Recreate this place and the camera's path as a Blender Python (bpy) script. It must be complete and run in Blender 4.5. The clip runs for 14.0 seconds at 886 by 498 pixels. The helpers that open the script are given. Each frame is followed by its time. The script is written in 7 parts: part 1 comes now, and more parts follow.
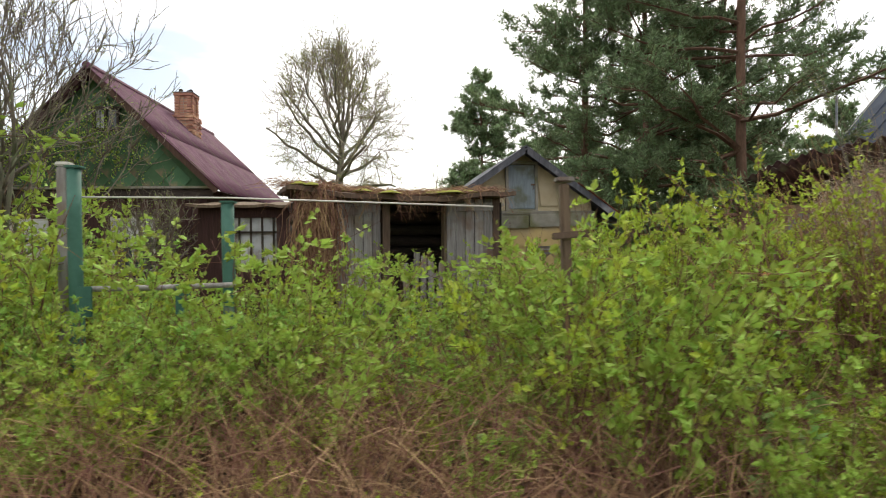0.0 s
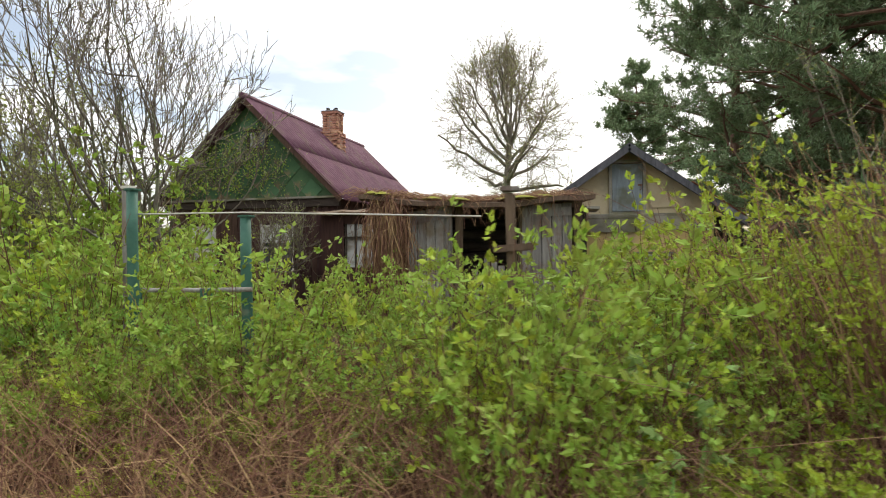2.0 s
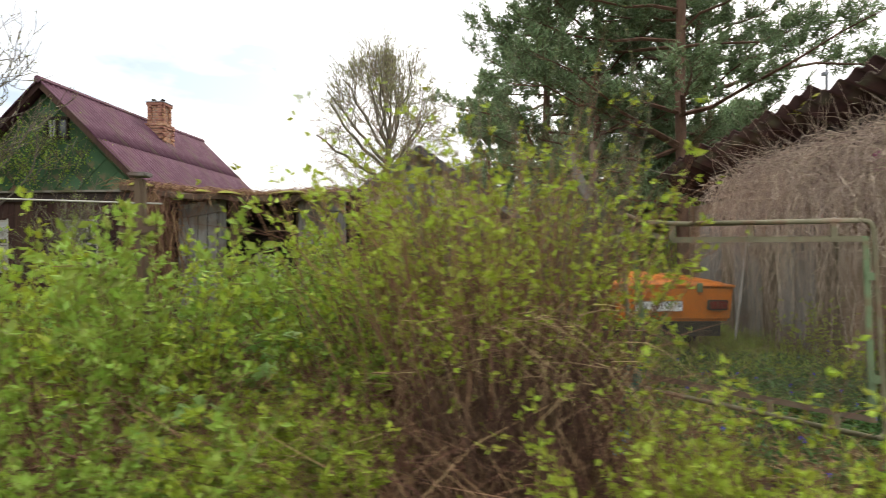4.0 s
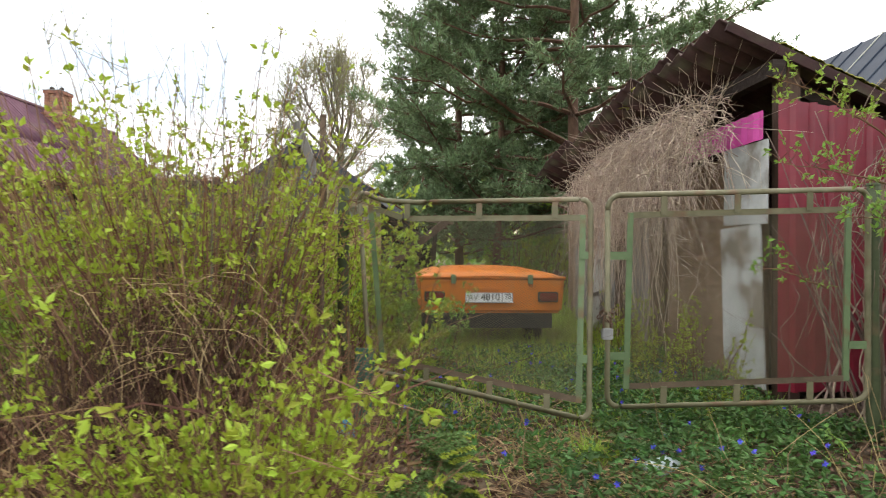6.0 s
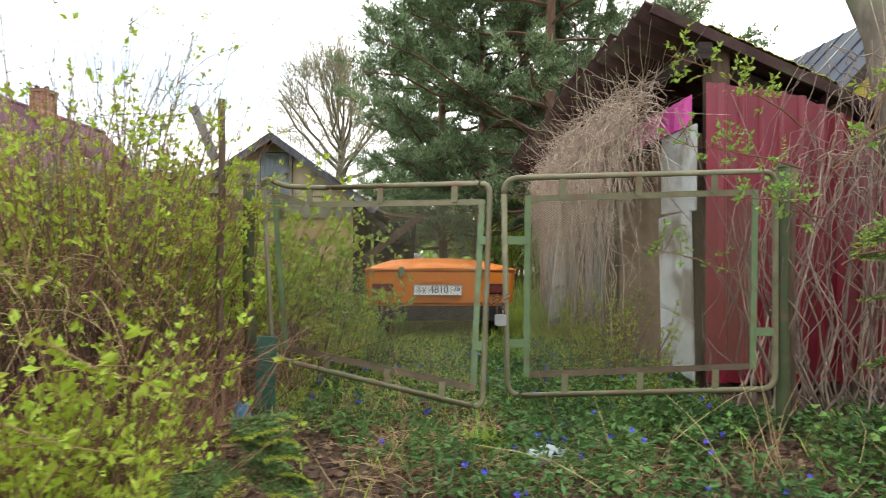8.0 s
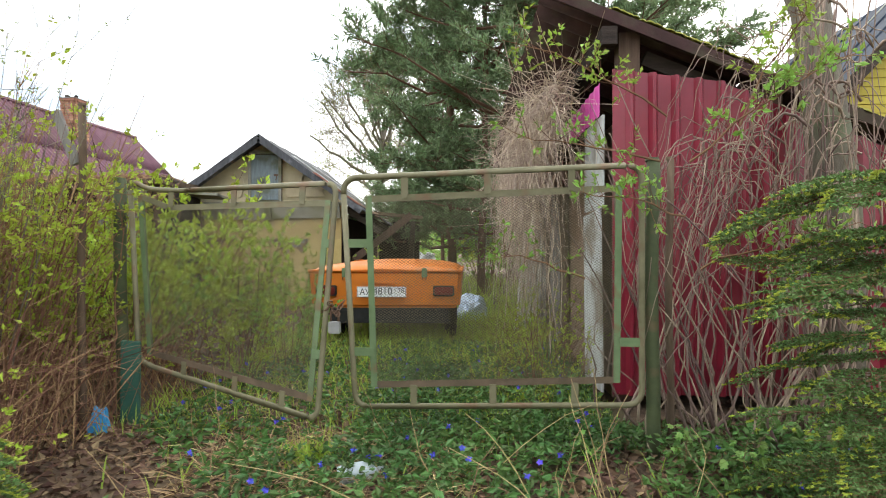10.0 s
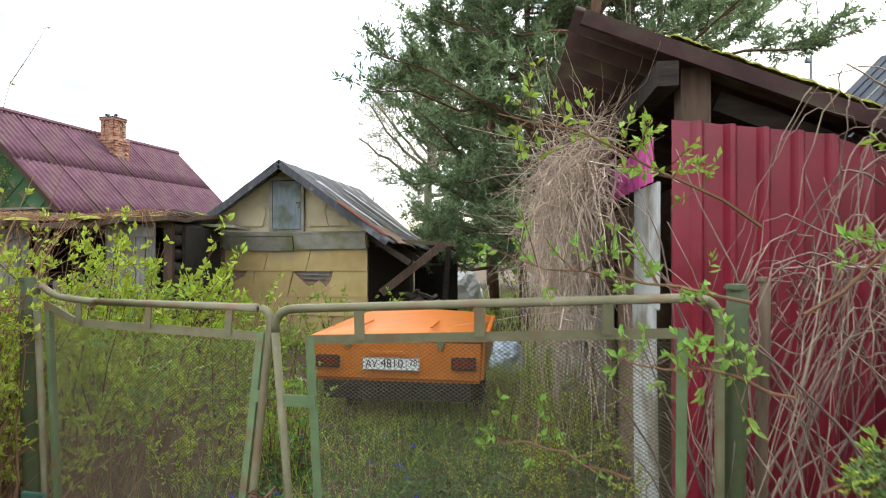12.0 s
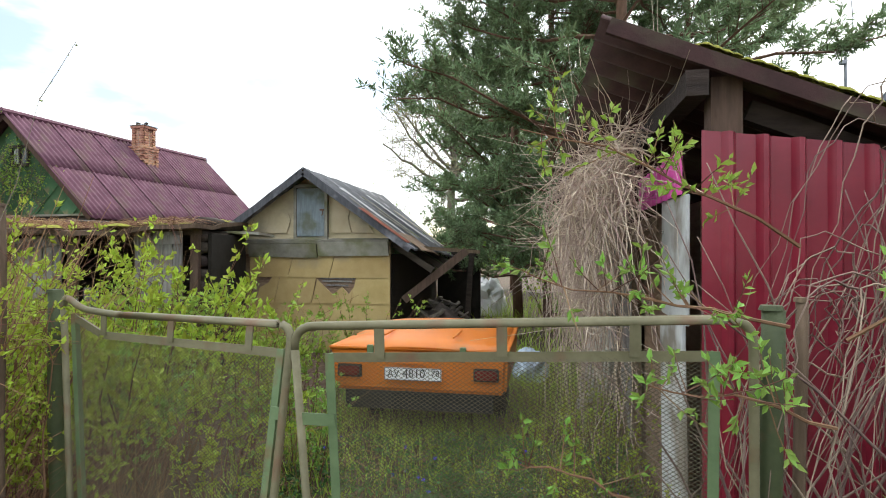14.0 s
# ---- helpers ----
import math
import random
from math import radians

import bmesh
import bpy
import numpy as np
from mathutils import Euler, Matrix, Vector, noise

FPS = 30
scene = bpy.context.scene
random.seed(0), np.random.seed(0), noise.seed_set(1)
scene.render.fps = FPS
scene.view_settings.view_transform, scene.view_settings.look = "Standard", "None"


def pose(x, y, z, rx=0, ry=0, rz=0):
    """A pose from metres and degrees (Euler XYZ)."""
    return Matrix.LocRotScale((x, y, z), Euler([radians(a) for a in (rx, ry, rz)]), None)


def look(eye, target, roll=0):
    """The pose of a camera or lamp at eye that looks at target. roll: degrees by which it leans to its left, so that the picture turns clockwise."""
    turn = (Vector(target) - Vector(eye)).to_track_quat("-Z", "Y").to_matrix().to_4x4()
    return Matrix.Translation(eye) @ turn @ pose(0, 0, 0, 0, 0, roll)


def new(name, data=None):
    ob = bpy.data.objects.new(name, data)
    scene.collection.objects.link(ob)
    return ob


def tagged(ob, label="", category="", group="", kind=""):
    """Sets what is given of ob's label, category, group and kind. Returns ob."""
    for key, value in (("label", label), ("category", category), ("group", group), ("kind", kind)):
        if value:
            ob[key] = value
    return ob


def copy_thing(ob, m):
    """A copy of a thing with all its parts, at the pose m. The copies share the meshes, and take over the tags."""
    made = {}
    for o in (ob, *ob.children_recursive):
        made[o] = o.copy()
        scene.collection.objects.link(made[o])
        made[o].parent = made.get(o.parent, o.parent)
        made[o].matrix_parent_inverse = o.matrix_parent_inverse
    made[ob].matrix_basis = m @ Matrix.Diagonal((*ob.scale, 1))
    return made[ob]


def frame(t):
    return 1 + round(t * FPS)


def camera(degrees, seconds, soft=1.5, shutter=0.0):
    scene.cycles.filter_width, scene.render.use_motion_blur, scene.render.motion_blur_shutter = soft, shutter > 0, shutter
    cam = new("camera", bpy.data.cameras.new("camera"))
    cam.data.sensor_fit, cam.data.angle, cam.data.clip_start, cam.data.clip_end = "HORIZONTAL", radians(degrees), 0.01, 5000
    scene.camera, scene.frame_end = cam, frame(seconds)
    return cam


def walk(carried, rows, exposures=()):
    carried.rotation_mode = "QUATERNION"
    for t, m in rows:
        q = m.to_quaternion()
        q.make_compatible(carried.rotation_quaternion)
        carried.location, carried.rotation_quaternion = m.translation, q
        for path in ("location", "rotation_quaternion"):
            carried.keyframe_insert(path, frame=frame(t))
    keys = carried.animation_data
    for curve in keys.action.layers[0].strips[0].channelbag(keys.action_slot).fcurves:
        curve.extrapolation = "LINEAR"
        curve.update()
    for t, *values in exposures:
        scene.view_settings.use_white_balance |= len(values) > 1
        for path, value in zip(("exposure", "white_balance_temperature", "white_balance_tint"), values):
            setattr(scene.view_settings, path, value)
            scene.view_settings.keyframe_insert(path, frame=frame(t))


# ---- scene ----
cam = camera(77.2, 14.0, soft=1.0, shutter=0.5)
walk(cam, [
    (0.0, pose(-5.331, 0.024, 1.375, 89.4, 0.6, -7.46)),
    (0.5, pose(-4.926, -0.016, 1.401, 89.72, 0.19, -6.41)),
    (1.0, pose(-4.522, -0.010, 1.410, 89.83, 0.05, -2.20)),
    (1.5, pose(-4.204, 0.050, 1.431, 89.72, -0.05, 4.69)),
    (2.0, pose(-3.808, 0.070, 1.438, 89.64, 0.49, 11.09)),
    (2.5, pose(-3.384, 0.091, 1.412, 89.72, 0.64, 11.97)),
    (3.0, pose(-3.053, 0.130, 1.379, 89.80, 0.05, 8.48)),
    (3.5, pose(-2.601, 0.030, 1.324, 89.94, -0.09, 2.96)),
    (4.1, pose(-1.957, -0.080, 1.295, 89.89, 0.24, -0.02)),
    (5.0, pose(-1.180, -0.060, 1.220, 90.15, -0.10, -2.1)),
    (5.8, pose(-0.680, 0.010, 1.145, 90.40, -0.40, -3.2)),
    (6.5, pose(-0.457, 0.025, 1.101, 90.52, -0.57, -3.52)),
    (7.0, pose(-0.387, -0.018, 1.069, 90.52, -0.64, -3.52)),
    (7.5, pose(-0.215, -0.002, 1.028, 90.50, -0.47, -3.27)),
    (8.0, pose(0.045, 0.054, 1.054, 90.39, -0.28, -2.59)),
    (8.5, pose(0.360, 0.012, 1.065, 90.33, -0.11, -2.12)),
    (9.3, pose(0.840, 0.080, 1.070, 90.25, -0.05, 0.4)),
    (10.2, pose(1.240, 0.260, 1.090, 90.15, 0.0, 3.2)),
    (11.0, pose(1.356, 0.548, 1.211, 90.07, 0.0, 4.66)),
    (11.5, pose(1.390, 0.926, 1.520, 89.82, -0.02, 5.83)),
    (12.0, pose(1.414, 1.166, 1.689, 89.86, 0.12, 8.05)),
    (12.5, pose(1.425, 1.218, 1.739, 90.14, -0.04, 8.86)),
    (13.0, pose(1.422, 1.210, 1.739, 90.37, -0.05, 9.38)),
    (13.5, pose(1.423, 1.209, 1.733, 90.34, -0.05, 9.90)),
    (14.0, pose(1.414, 1.207, 1.734, 90.32, 0.0, 10.44)),
], exposures=[(0.0, 0.82, 7000, 10), (4.2, 0.96, 7000, 10), (6.3, 1.30, 6900, 8), (11.0, 1.48, 6700, 6), (14.0, 1.26, 6500, 6)])

# ---- world, sun ----
world = bpy.data.worlds.new("sky")
scene.world = world
world.use_nodes = True
wn, wl = world.node_tree.nodes, world.node_tree.links
wn.clear()
w_out = wn.new("ShaderNodeOutputWorld")
w_bg = wn.new("ShaderNodeBackground")
w_sky = wn.new("ShaderNodeTexSky")
w_sky.sky_type, w_sky.sun_disc = "NISHITA", False
w_sky.sun_elevation, w_sky.sun_rotation = radians(42), radians(25)
w_sky.air_density, w_sky.dust_density = 1.0, 2.0
w_co = wn.new("ShaderNodeTexCoord")
w_map = wn.new("ShaderNodeMapping")
w_map.inputs["Scale"].default_value = (1.0, 1.0, 3.0)
w_no = wn.new("ShaderNodeTexNoise")
w_no.inputs["Scale"].default_value = 2.2
w_no.inputs["Detail"].default_value = 6
w_ramp = wn.new("ShaderNodeValToRGB")
w_ramp.color_ramp.elements[0].position, w_ramp.color_ramp.elements[0].color = 0.40, (0.12, 0.12, 0.12, 1)
w_ramp.color_ramp.elements[1].position, w_ramp.color_ramp.elements[1].color = 0.58, (0.97, 0.97, 0.97, 1)
w_mix = wn.new("ShaderNodeMix")
w_mix.data_type = "RGBA"
# thin high cloud over the clear sky
w_sep = wn.new("ShaderNodeSeparateXYZ")
w_rise = wn.new("ShaderNodeMapRange")
w_rise.inputs["From Min"].default_value, w_rise.inputs["From Max"].default_value = 0.0, 1.0
w_rise.inputs["To Min"].default_value, w_rise.inputs["To Max"].default_value = 0.62, 1.65
w_tint = wn.new("ShaderNodeVectorMath")
w_tint.operation = "SCALE"
w_tint.inputs[0].default_value = (11.5, 11.8, 12.3)
wl.new(w_co.outputs["Generated"], w_sep.inputs["Vector"])
wl.new(w_sep.outputs["Z"], w_rise.inputs["Value"])
wl.new(w_rise.outputs["Result"], w_tint.inputs["Scale"])
wl.new(w_tint.outputs["Vector"], w_mix.inputs["B"])
wl.new(w_co.outputs["Generated"], w_map.inputs["Vector"])
wl.new(w_map.outputs["Vector"], w_no.inputs["Vector"])
wl.new(w_no.outputs["Fac"], w_ramp.inputs["Fac"])
wl.new(w_ramp.outputs["Color"], w_mix.inputs["Factor"])
wl.new(w_sky.outputs["Color"], w_mix.inputs["A"])
wl.new(w_mix.outputs["Result"], w_bg.inputs["Color"])
w_bg.inputs["Strength"].default_value = 0.10
wl.new(w_bg.outputs["Background"], w_out.inputs["Surface"])
sun_data = bpy.data.lights.new("sun", "SUN")
sun_data.energy, sun_data.angle, sun_data.color = 1.2, radians(14), (1.0, 0.95, 0.87)
sun = new("sun", sun_data)
sun.matrix_world = look((0, 0, 30), (-12.0, -25.0, 0.0))


# ---- materials ----
def material(name, cols, scale=6.0, rough=0.85, bump=0.3, metal=0.0, detail=8, stretch=(1, 1, 1), stain=None,
             stain_scale=1.2, stain_lo=0.5, stain_hi=0.65, vary=0.0, island=False, translucent=0.0, spec=0.3, coords="Object"):
    """Noise-driven colour at two scales with bump; vary: brightness change from piece to piece."""
    m = bpy.data.materials.new(name)
    m.use_nodes = True
    n, l = m.node_tree.nodes, m.node_tree.links
    b = n["Principled BSDF"]
    b.inputs["Roughness"].default_value = rough
    b.inputs["Metallic"].default_value = metal
    b.inputs["Specular IOR Level"].default_value = spec
    co = n.new("ShaderNodeTexCoord")
    mp = n.new("ShaderNodeMapping")
    mp.inputs["Scale"].default_value = stretch
    l.new(co.outputs[coords], mp.inputs["Vector"])
    no = n.new("ShaderNodeTexNoise")
    no.inputs["Scale"].default_value, no.inputs["Detail"].default_value = scale, detail
    no.inputs["Roughness"].default_value = 0.65
    l.new(mp.outputs["Vector"], no.inputs["Vector"])
    ramp = n.new("ShaderNodeValToRGB")
    els = ramp.color_ramp.elements
    while len(els) < len(cols):
        els.new(0.5)
    for i, c in enumerate(cols):
        els[i].position = 0.28 + 0.44 * i / max(1, len(cols) - 1)
        els[i].color = (*c, 1)
    l.new(no.outputs["Fac"], ramp.inputs["Fac"])
    colour = ramp.outputs["Color"]
    if stain:
        s_no = n.new("ShaderNodeTexNoise")
        s_no.inputs["Scale"].default_value, s_no.inputs["Detail"].default_value = stain_scale, 5
        l.new(co.outputs[coords], s_no.inputs["Vector"])
        mr = n.new("ShaderNodeMapRange")
        mr.inputs["From Min"].default_value, mr.inputs["From Max"].default_value = stain_lo, stain_hi
        l.new(s_no.outputs["Fac"], mr.inputs["Value"])
        mx = n.new("ShaderNodeMix")
        mx.data_type = "RGBA"
        l.new(mr.outputs["Result"], mx.inputs["Factor"])
        l.new(colour, mx.inputs["A"])
        mx.inputs["B"].default_value = (*stain, 1)
        colour = mx.outputs["Result"]
    if vary:
        hs = n.new("ShaderNodeHueSaturation")
        if island:
            rnd = n.new("ShaderNodeNewGeometry").outputs["Random Per Island"]
        else:
            rnd = n.new("ShaderNodeObjectInfo").outputs["Random"]
        mr = n.new("ShaderNodeMapRange")
        mr.inputs["To Min"].default_value, mr.inputs["To Max"].default_value = 1 - vary, 1 + vary
        l.new(rnd, mr.inputs["Value"])
        l.new(mr.outputs["Result"], hs.inputs["Value"])
        mr2 = n.new("ShaderNodeMapRange")
        mr2.inputs["To Min"].default_value, mr2.inputs["To Max"].default_value = 0.5 - vary * 0.07, 0.5 + vary * 0.07
        l.new(rnd, mr2.inputs["Value"])
        l.new(mr2.outputs["Result"], hs.inputs["Hue"])
        l.new(colour, hs.inputs["Color"])
        colour = hs.outputs["Color"]
    l.new(colour, b.inputs["Base Color"])
    if bump:
        bp = n.new("ShaderNodeBump")
        bp.inputs["Strength"].default_value, bp.inputs["Distance"].default_value = bump, 0.02
        l.new(no.outputs["Fac"], bp.inputs["Height"])
        l.new(bp.outputs["Normal"], b.inputs["Normal"])
    if translucent:
        tr = n.new("ShaderNodeBsdfTranslucent")
        l.new(colour, tr.inputs["Color"])
        ms = n.new("ShaderNodeMixShader")
        ms.inputs["Fac"].default_value = translucent
        l.new(b.outputs["BSDF"], ms.inputs[1])
        l.new(tr.outputs["BSDF"], ms.inputs[2])
        l.new(ms.outputs["Shader"], n["Material Output"].inputs["Surface"])
    return m


def leaf_mat(name, c0, c1, vary=0.3, tr=0.35, rough=0.55):
    return material(name, [c0, c1], scale=1.7, rough=rough, bump=0, detail=2, vary=vary, island=True, translucent=tr, spec=0.25)


M_SOIL = material("soil", [(0.035, 0.022, 0.014), (0.085, 0.055, 0.036), (0.15, 0.105, 0.065)], scale=9, bump=0.9, stain=(0.055, 0.06, 0.02), stain_scale=0.8, stain_lo=0.55, stain_hi=0.7)
M_LEAF_YG = leaf_mat("spring_leaf_yellow_green", (0.27, 0.355, 0.036), (0.42, 0.49, 0.065))
M_LEAF_G = leaf_mat("spring_leaf_green", (0.205, 0.31, 0.045), (0.33, 0.43, 0.078))
M_LEAF_MAPLE = leaf_mat("broad_leaf_green", (0.20, 0.36, 0.09), (0.30, 0.45, 0.14))
M_LEAF_ELDER = leaf_mat("fresh_green_leaf", (0.165, 0.30, 0.05), (0.275, 0.41, 0.09))
M_LEAF_PALE = leaf_mat("pale_bud_leaf", (0.20, 0.23, 0.07), (0.30, 0.31, 0.11))
M_VINCA = leaf_mat("dark_groundcover_leaf", (0.045, 0.10, 0.03), (0.12, 0.21, 0.055), vary=0.35, tr=0.2, rough=0.35)
M_GRASS = leaf_mat("grass_blade", (0.27, 0.39, 0.05), (0.45, 0.54, 0.11), vary=0.35)
M_DRYGRASS = leaf_mat("dry_grass", (0.32, 0.21, 0.11), (0.50, 0.36, 0.20), vary=0.4, tr=0.15, rough=0.8)
M_LITTER = leaf_mat("dead_leaf", (0.085, 0.05, 0.035), (0.24, 0.15, 0.095), vary=0.45, tr=0.1, rough=0.8)
M_FLOWER = leaf_mat("blue_petal", (0.07, 0.07, 0.55), (0.14, 0.12, 0.75), vary=0.25, tr=0.2)
M_NEEDLE = leaf_mat("pine_needle", (0.125, 0.18, 0.088), (0.225, 0.30, 0.15), vary=0.4, tr=0.34, rough=0.45)
M_SPRUCE = leaf_mat("spruce_needle", (0.07, 0.125, 0.035), (0.14, 0.215, 0.065), vary=0.4, tr=0.15)
M_SPRUCE_TIP = leaf_mat("spruce_new_growth", (0.28, 0.34, 0.04), (0.38, 0.42, 0.07), vary=0.25, tr=0.3)
M_STEM = material("brown_stem", [(0.10, 0.05, 0.028), (0.22, 0.12, 0.07)], scale=8, bump=0.2, vary=0.4, island=True)
M_DRYSTEM = material("dry_reddish_stalk", [(0.17, 0.082, 0.048), (0.33, 0.195, 0.115)], scale=6, bump=0.2, vary=0.45, island=True)
# stem brown taken darker so the hollow's shade sits in the colour
M_SHADESTEM = material("shade_dark_dead_stem", [(0.055, 0.028, 0.019), (0.135, 0.075, 0.048)], scale=8, bump=0.2, vary=0.4, island=True)
M_VINE = material("dry_grey_vine", [(0.34, 0.25, 0.195), (0.60, 0.48, 0.39)], scale=7, bump=0.3, vary=0.35, island=True)
M_VINE_OLD = material("old_brown_vine", [(0.13, 0.088, 0.07), (0.36, 0.265, 0.21)], scale=7, bump=0.3, vary=0.4, island=True)
M_BARK = material("grey_bark", [(0.09, 0.075, 0.06), (0.21, 0.18, 0.14)], scale=14, bump=0.8, stretch=(1, 1, 0.3), stain=(0.13, 0.15, 0.08), stain_scale=2.0)
M_PINEBARK = material("pine_bark", [(0.085, 0.045, 0.03), (0.20, 0.12, 0.08)], scale=10, bump=0.9, stretch=(1, 1, 0.35))
M_TWIG = material("grey_twig", [(0.10, 0.082, 0.065), (0.20, 0.165, 0.125)], scale=5, bump=0, vary=0.25, island=True)
# twig grey lightened: haze and sky glow around the far oak, as colour
M_HAZETWIG = material("haze_pale_oak_twig", [(0.17, 0.145, 0.11), (0.31, 0.265, 0.20)], scale=5, bump=0, vary=0.25, island=True)
M_ROOFRED = material("maroon_corrugated_sheet", [(0.066, 0.026, 0.043), (0.108, 0.041, 0.066), (0.14, 0.068, 0.094)], scale=2.5, rough=0.75, bump=0.15, stain=(0.11, 0.065, 0.06), stain_scale=1.3, vary=0.04)
M_GREEN = material("faded_green_paint", [(0.045, 0.105, 0.048), (0.08, 0.16, 0.075)], scale=3, bump=0.2, stain=(0.22, 0.15, 0.09), stain_scale=1.6, stain_lo=0.56, stain_hi=0.66, vary=0.22)
M_BROWNWALL = material("dark_brown_boards", [(0.035, 0.018, 0.014), (0.085, 0.042, 0.032)], scale=4, bump=0.4, stretch=(6, 6, 0.6), stain=(0.15, 0.12, 0.10), stain_scale=1.5, stain_lo=0.6, stain_hi=0.75, vary=0.25)
M_DARKWOOD = material("very_dark_wood", [(0.025, 0.018, 0.014), (0.065, 0.048, 0.038)], scale=5, bump=0.5, stretch=(1, 5, 5), vary=0.3)
M_GREYWOOD = material("weathered_grey_boards", [(0.13, 0.12, 0.11), (0.32, 0.30, 0.28)], scale=5, bump=0.5, stretch=(7, 7, 0.5), stain=(0.16, 0.11, 0.08), stain_scale=2.2, vary=0.22)
M_OLDWOOD = material("old_brown_wood", [(0.07, 0.045, 0.03), (0.16, 0.11, 0.075)], scale=6, bump=0.5, stretch=(4, 4, 0.6), vary=0.2)
M_TEAL = material("teal_painted_metal", [(0.03, 0.095, 0.07), (0.06, 0.155, 0.115)], scale=7, bump=0.3, rough=0.6, stain=(0.20, 0.20, 0.15), stain_scale=4, stain_lo=0.58, stain_hi=0.66)
M_PALE = material("pale_board", [(0.42, 0.43, 0.42), (0.62, 0.63, 0.62)], scale=4, bump=0.2, stain=(0.25, 0.22, 0.18), stain_scale=3, vary=0.1)
M_TRIM = material("bleached_trim", [(0.40, 0.38, 0.33), (0.55, 0.53, 0.47)], scale=6, bump=0.3)
M_BRICK = material("orange_brick", [(0.30, 0.135, 0.085), (0.46, 0.25, 0.17)], scale=9, bump=0.4, stain=(0.42, 0.30, 0.22), stain_scale=5, stain_lo=0.6, stain_hi=0.75, vary=0.22)
M_MORTAR = material("mortar", [(0.26, 0.20, 0.15), (0.36, 0.29, 0.23)], scale=12, bump=0.4)
M_METALCAP = material("galvanised_cap", [(0.22, 0.23, 0.25), (0.36, 0.37, 0.39)], scale=8, rough=0.5, metal=0.4, bump=0.1)
M_YELLOW = material("ochre_painted_panel", [(0.37, 0.26, 0.105), (0.49, 0.365, 0.17)], scale=3, bump=0.25, stain=(0.27, 0.22, 0.15), stain_scale=1.3, stain_lo=0.52, stain_hi=0.72, vary=0.10)
M_CREAM = material("cream_gable_panel", [(0.39, 0.32, 0.20), (0.50, 0.42, 0.285)], scale=3, bump=0.25, stain=(0.26, 0.23, 0.18), stain_scale=1.6, stain_lo=0.55, stain_hi=0.72, vary=0.08)
M_LATH = material("bare_lath", [(0.20, 0.13, 0.085), (0.33, 0.23, 0.16)], scale=6, bump=0.5, stretch=(1, 1, 6))
M_BLUEGREY = material("blue_grey_hatch", [(0.14, 0.17, 0.19), (0.24, 0.28, 0.30)], scale=5, bump=0.4, stretch=(6, 6, 0.6), stain=(0.12, 0.13, 0.10), stain_scale=3)
M_GREYTRIM = material("grey_mossy_trim", [(0.20, 0.19, 0.15), (0.34, 0.32, 0.27)], scale=5, bump=0.3, stain=(0.16, 0.16, 0.08), stain_scale=2.2, vary=0.15)
M_FELT = material("black_roof_felt", [(0.035, 0.037, 0.042), (0.10, 0.10, 0.115)], scale=4, rough=0.7, bump=0.5, stain=(0.22, 0.22, 0.24), stain_scale=2.2, stain_lo=0.56, stain_hi=0.66, stretch=(5, 1, 1))
M_FELTPALE = material("peeled_pale_strip", [(0.40, 0.40, 0.40), (0.58, 0.58, 0.58)], scale=6, bump=0.4)
M_RUST = material("rusty_red_sheet", [(0.17, 0.05, 0.03), (0.33, 0.10, 0.06)], scale=6, bump=0.4, rough=0.8)
M_REDMETAL = material("crimson_profiled_metal", [(0.17, 0.010, 0.025), (0.25, 0.02, 0.04)], scale=3, rough=0.30, bump=0.05, stain=(0.22, 0.05, 0.06), stain_scale=2.5, stain_lo=0.55, stain_hi=0.8, spec=0.5)
M_PINK = material("magenta_sheet", [(0.62, 0.07, 0.34), (0.74, 0.12, 0.44)], scale=4, rough=0.5, bump=0.05)
M_SLATE = material("brown_corrugated_slate", [(0.036, 0.019, 0.017), (0.085, 0.043, 0.038)], scale=6, bump=0.5, stain=(0.09, 0.085, 0.05), stain_scale=2.0, vary=0.2)
M_MOSS = material("yellow_green_moss", [(0.14, 0.14, 0.018), (0.30, 0.29, 0.045)], scale=20, bump=1.0, rough=0.95)
M_GATE = material("olive_green_pipe", [(0.115, 0.105, 0.058), (0.195, 0.175, 0.105)], scale=8, rough=0.55, bump=0.2, stain=(0.16, 0.10, 0.06), stain_scale=5, stain_lo=0.54, stain_hi=0.66)
M_POSTGREEN = material("mossy_green_post_paint", [(0.042, 0.055, 0.025), (0.078, 0.092, 0.042)], scale=9, rough=0.6, bump=0.3, stain=(0.13, 0.09, 0.05), stain_scale=5, stain_lo=0.55, stain_hi=0.68)
M_GATEGREEN = material("green_painted_angle_iron", [(0.095, 0.145, 0.07), (0.16, 0.22, 0.11)], scale=8, rough=0.55, bump=0.2, stain=(0.16, 0.11, 0.06), stain_scale=6, stain_lo=0.56, stain_hi=0.66)
M_RUSTIRON = material("rusty_brown_iron", [(0.075, 0.055, 0.035), (0.15, 0.105, 0.07)], scale=9, rough=0.75, bump=0.3)
M_MESH = material("expanded_metal_lattice", [(0.075, 0.062, 0.038), (0.15, 0.125, 0.08)], scale=3, rough=0.6, bump=0)
M_ORANGE = material("orange_car_paint", [(0.58, 0.150, 0.010), (0.68, 0.20, 0.02)], scale=2.5, rough=0.45, bump=0.03, stain=(0.42, 0.17, 0.06), stain_scale=3.0, stain_lo=0.58, stain_hi=0.75, spec=0.5)
M_BLACK = material("black_rubber", [(0.012, 0.012, 0.012), (0.03, 0.03, 0.03)], scale=10, rough=0.8, bump=0.2)
M_PLATE = material("white_plate_enamel", [(0.72, 0.73, 0.72), (0.80, 0.80, 0.80)], scale=6, rough=0.4, bump=0.02)
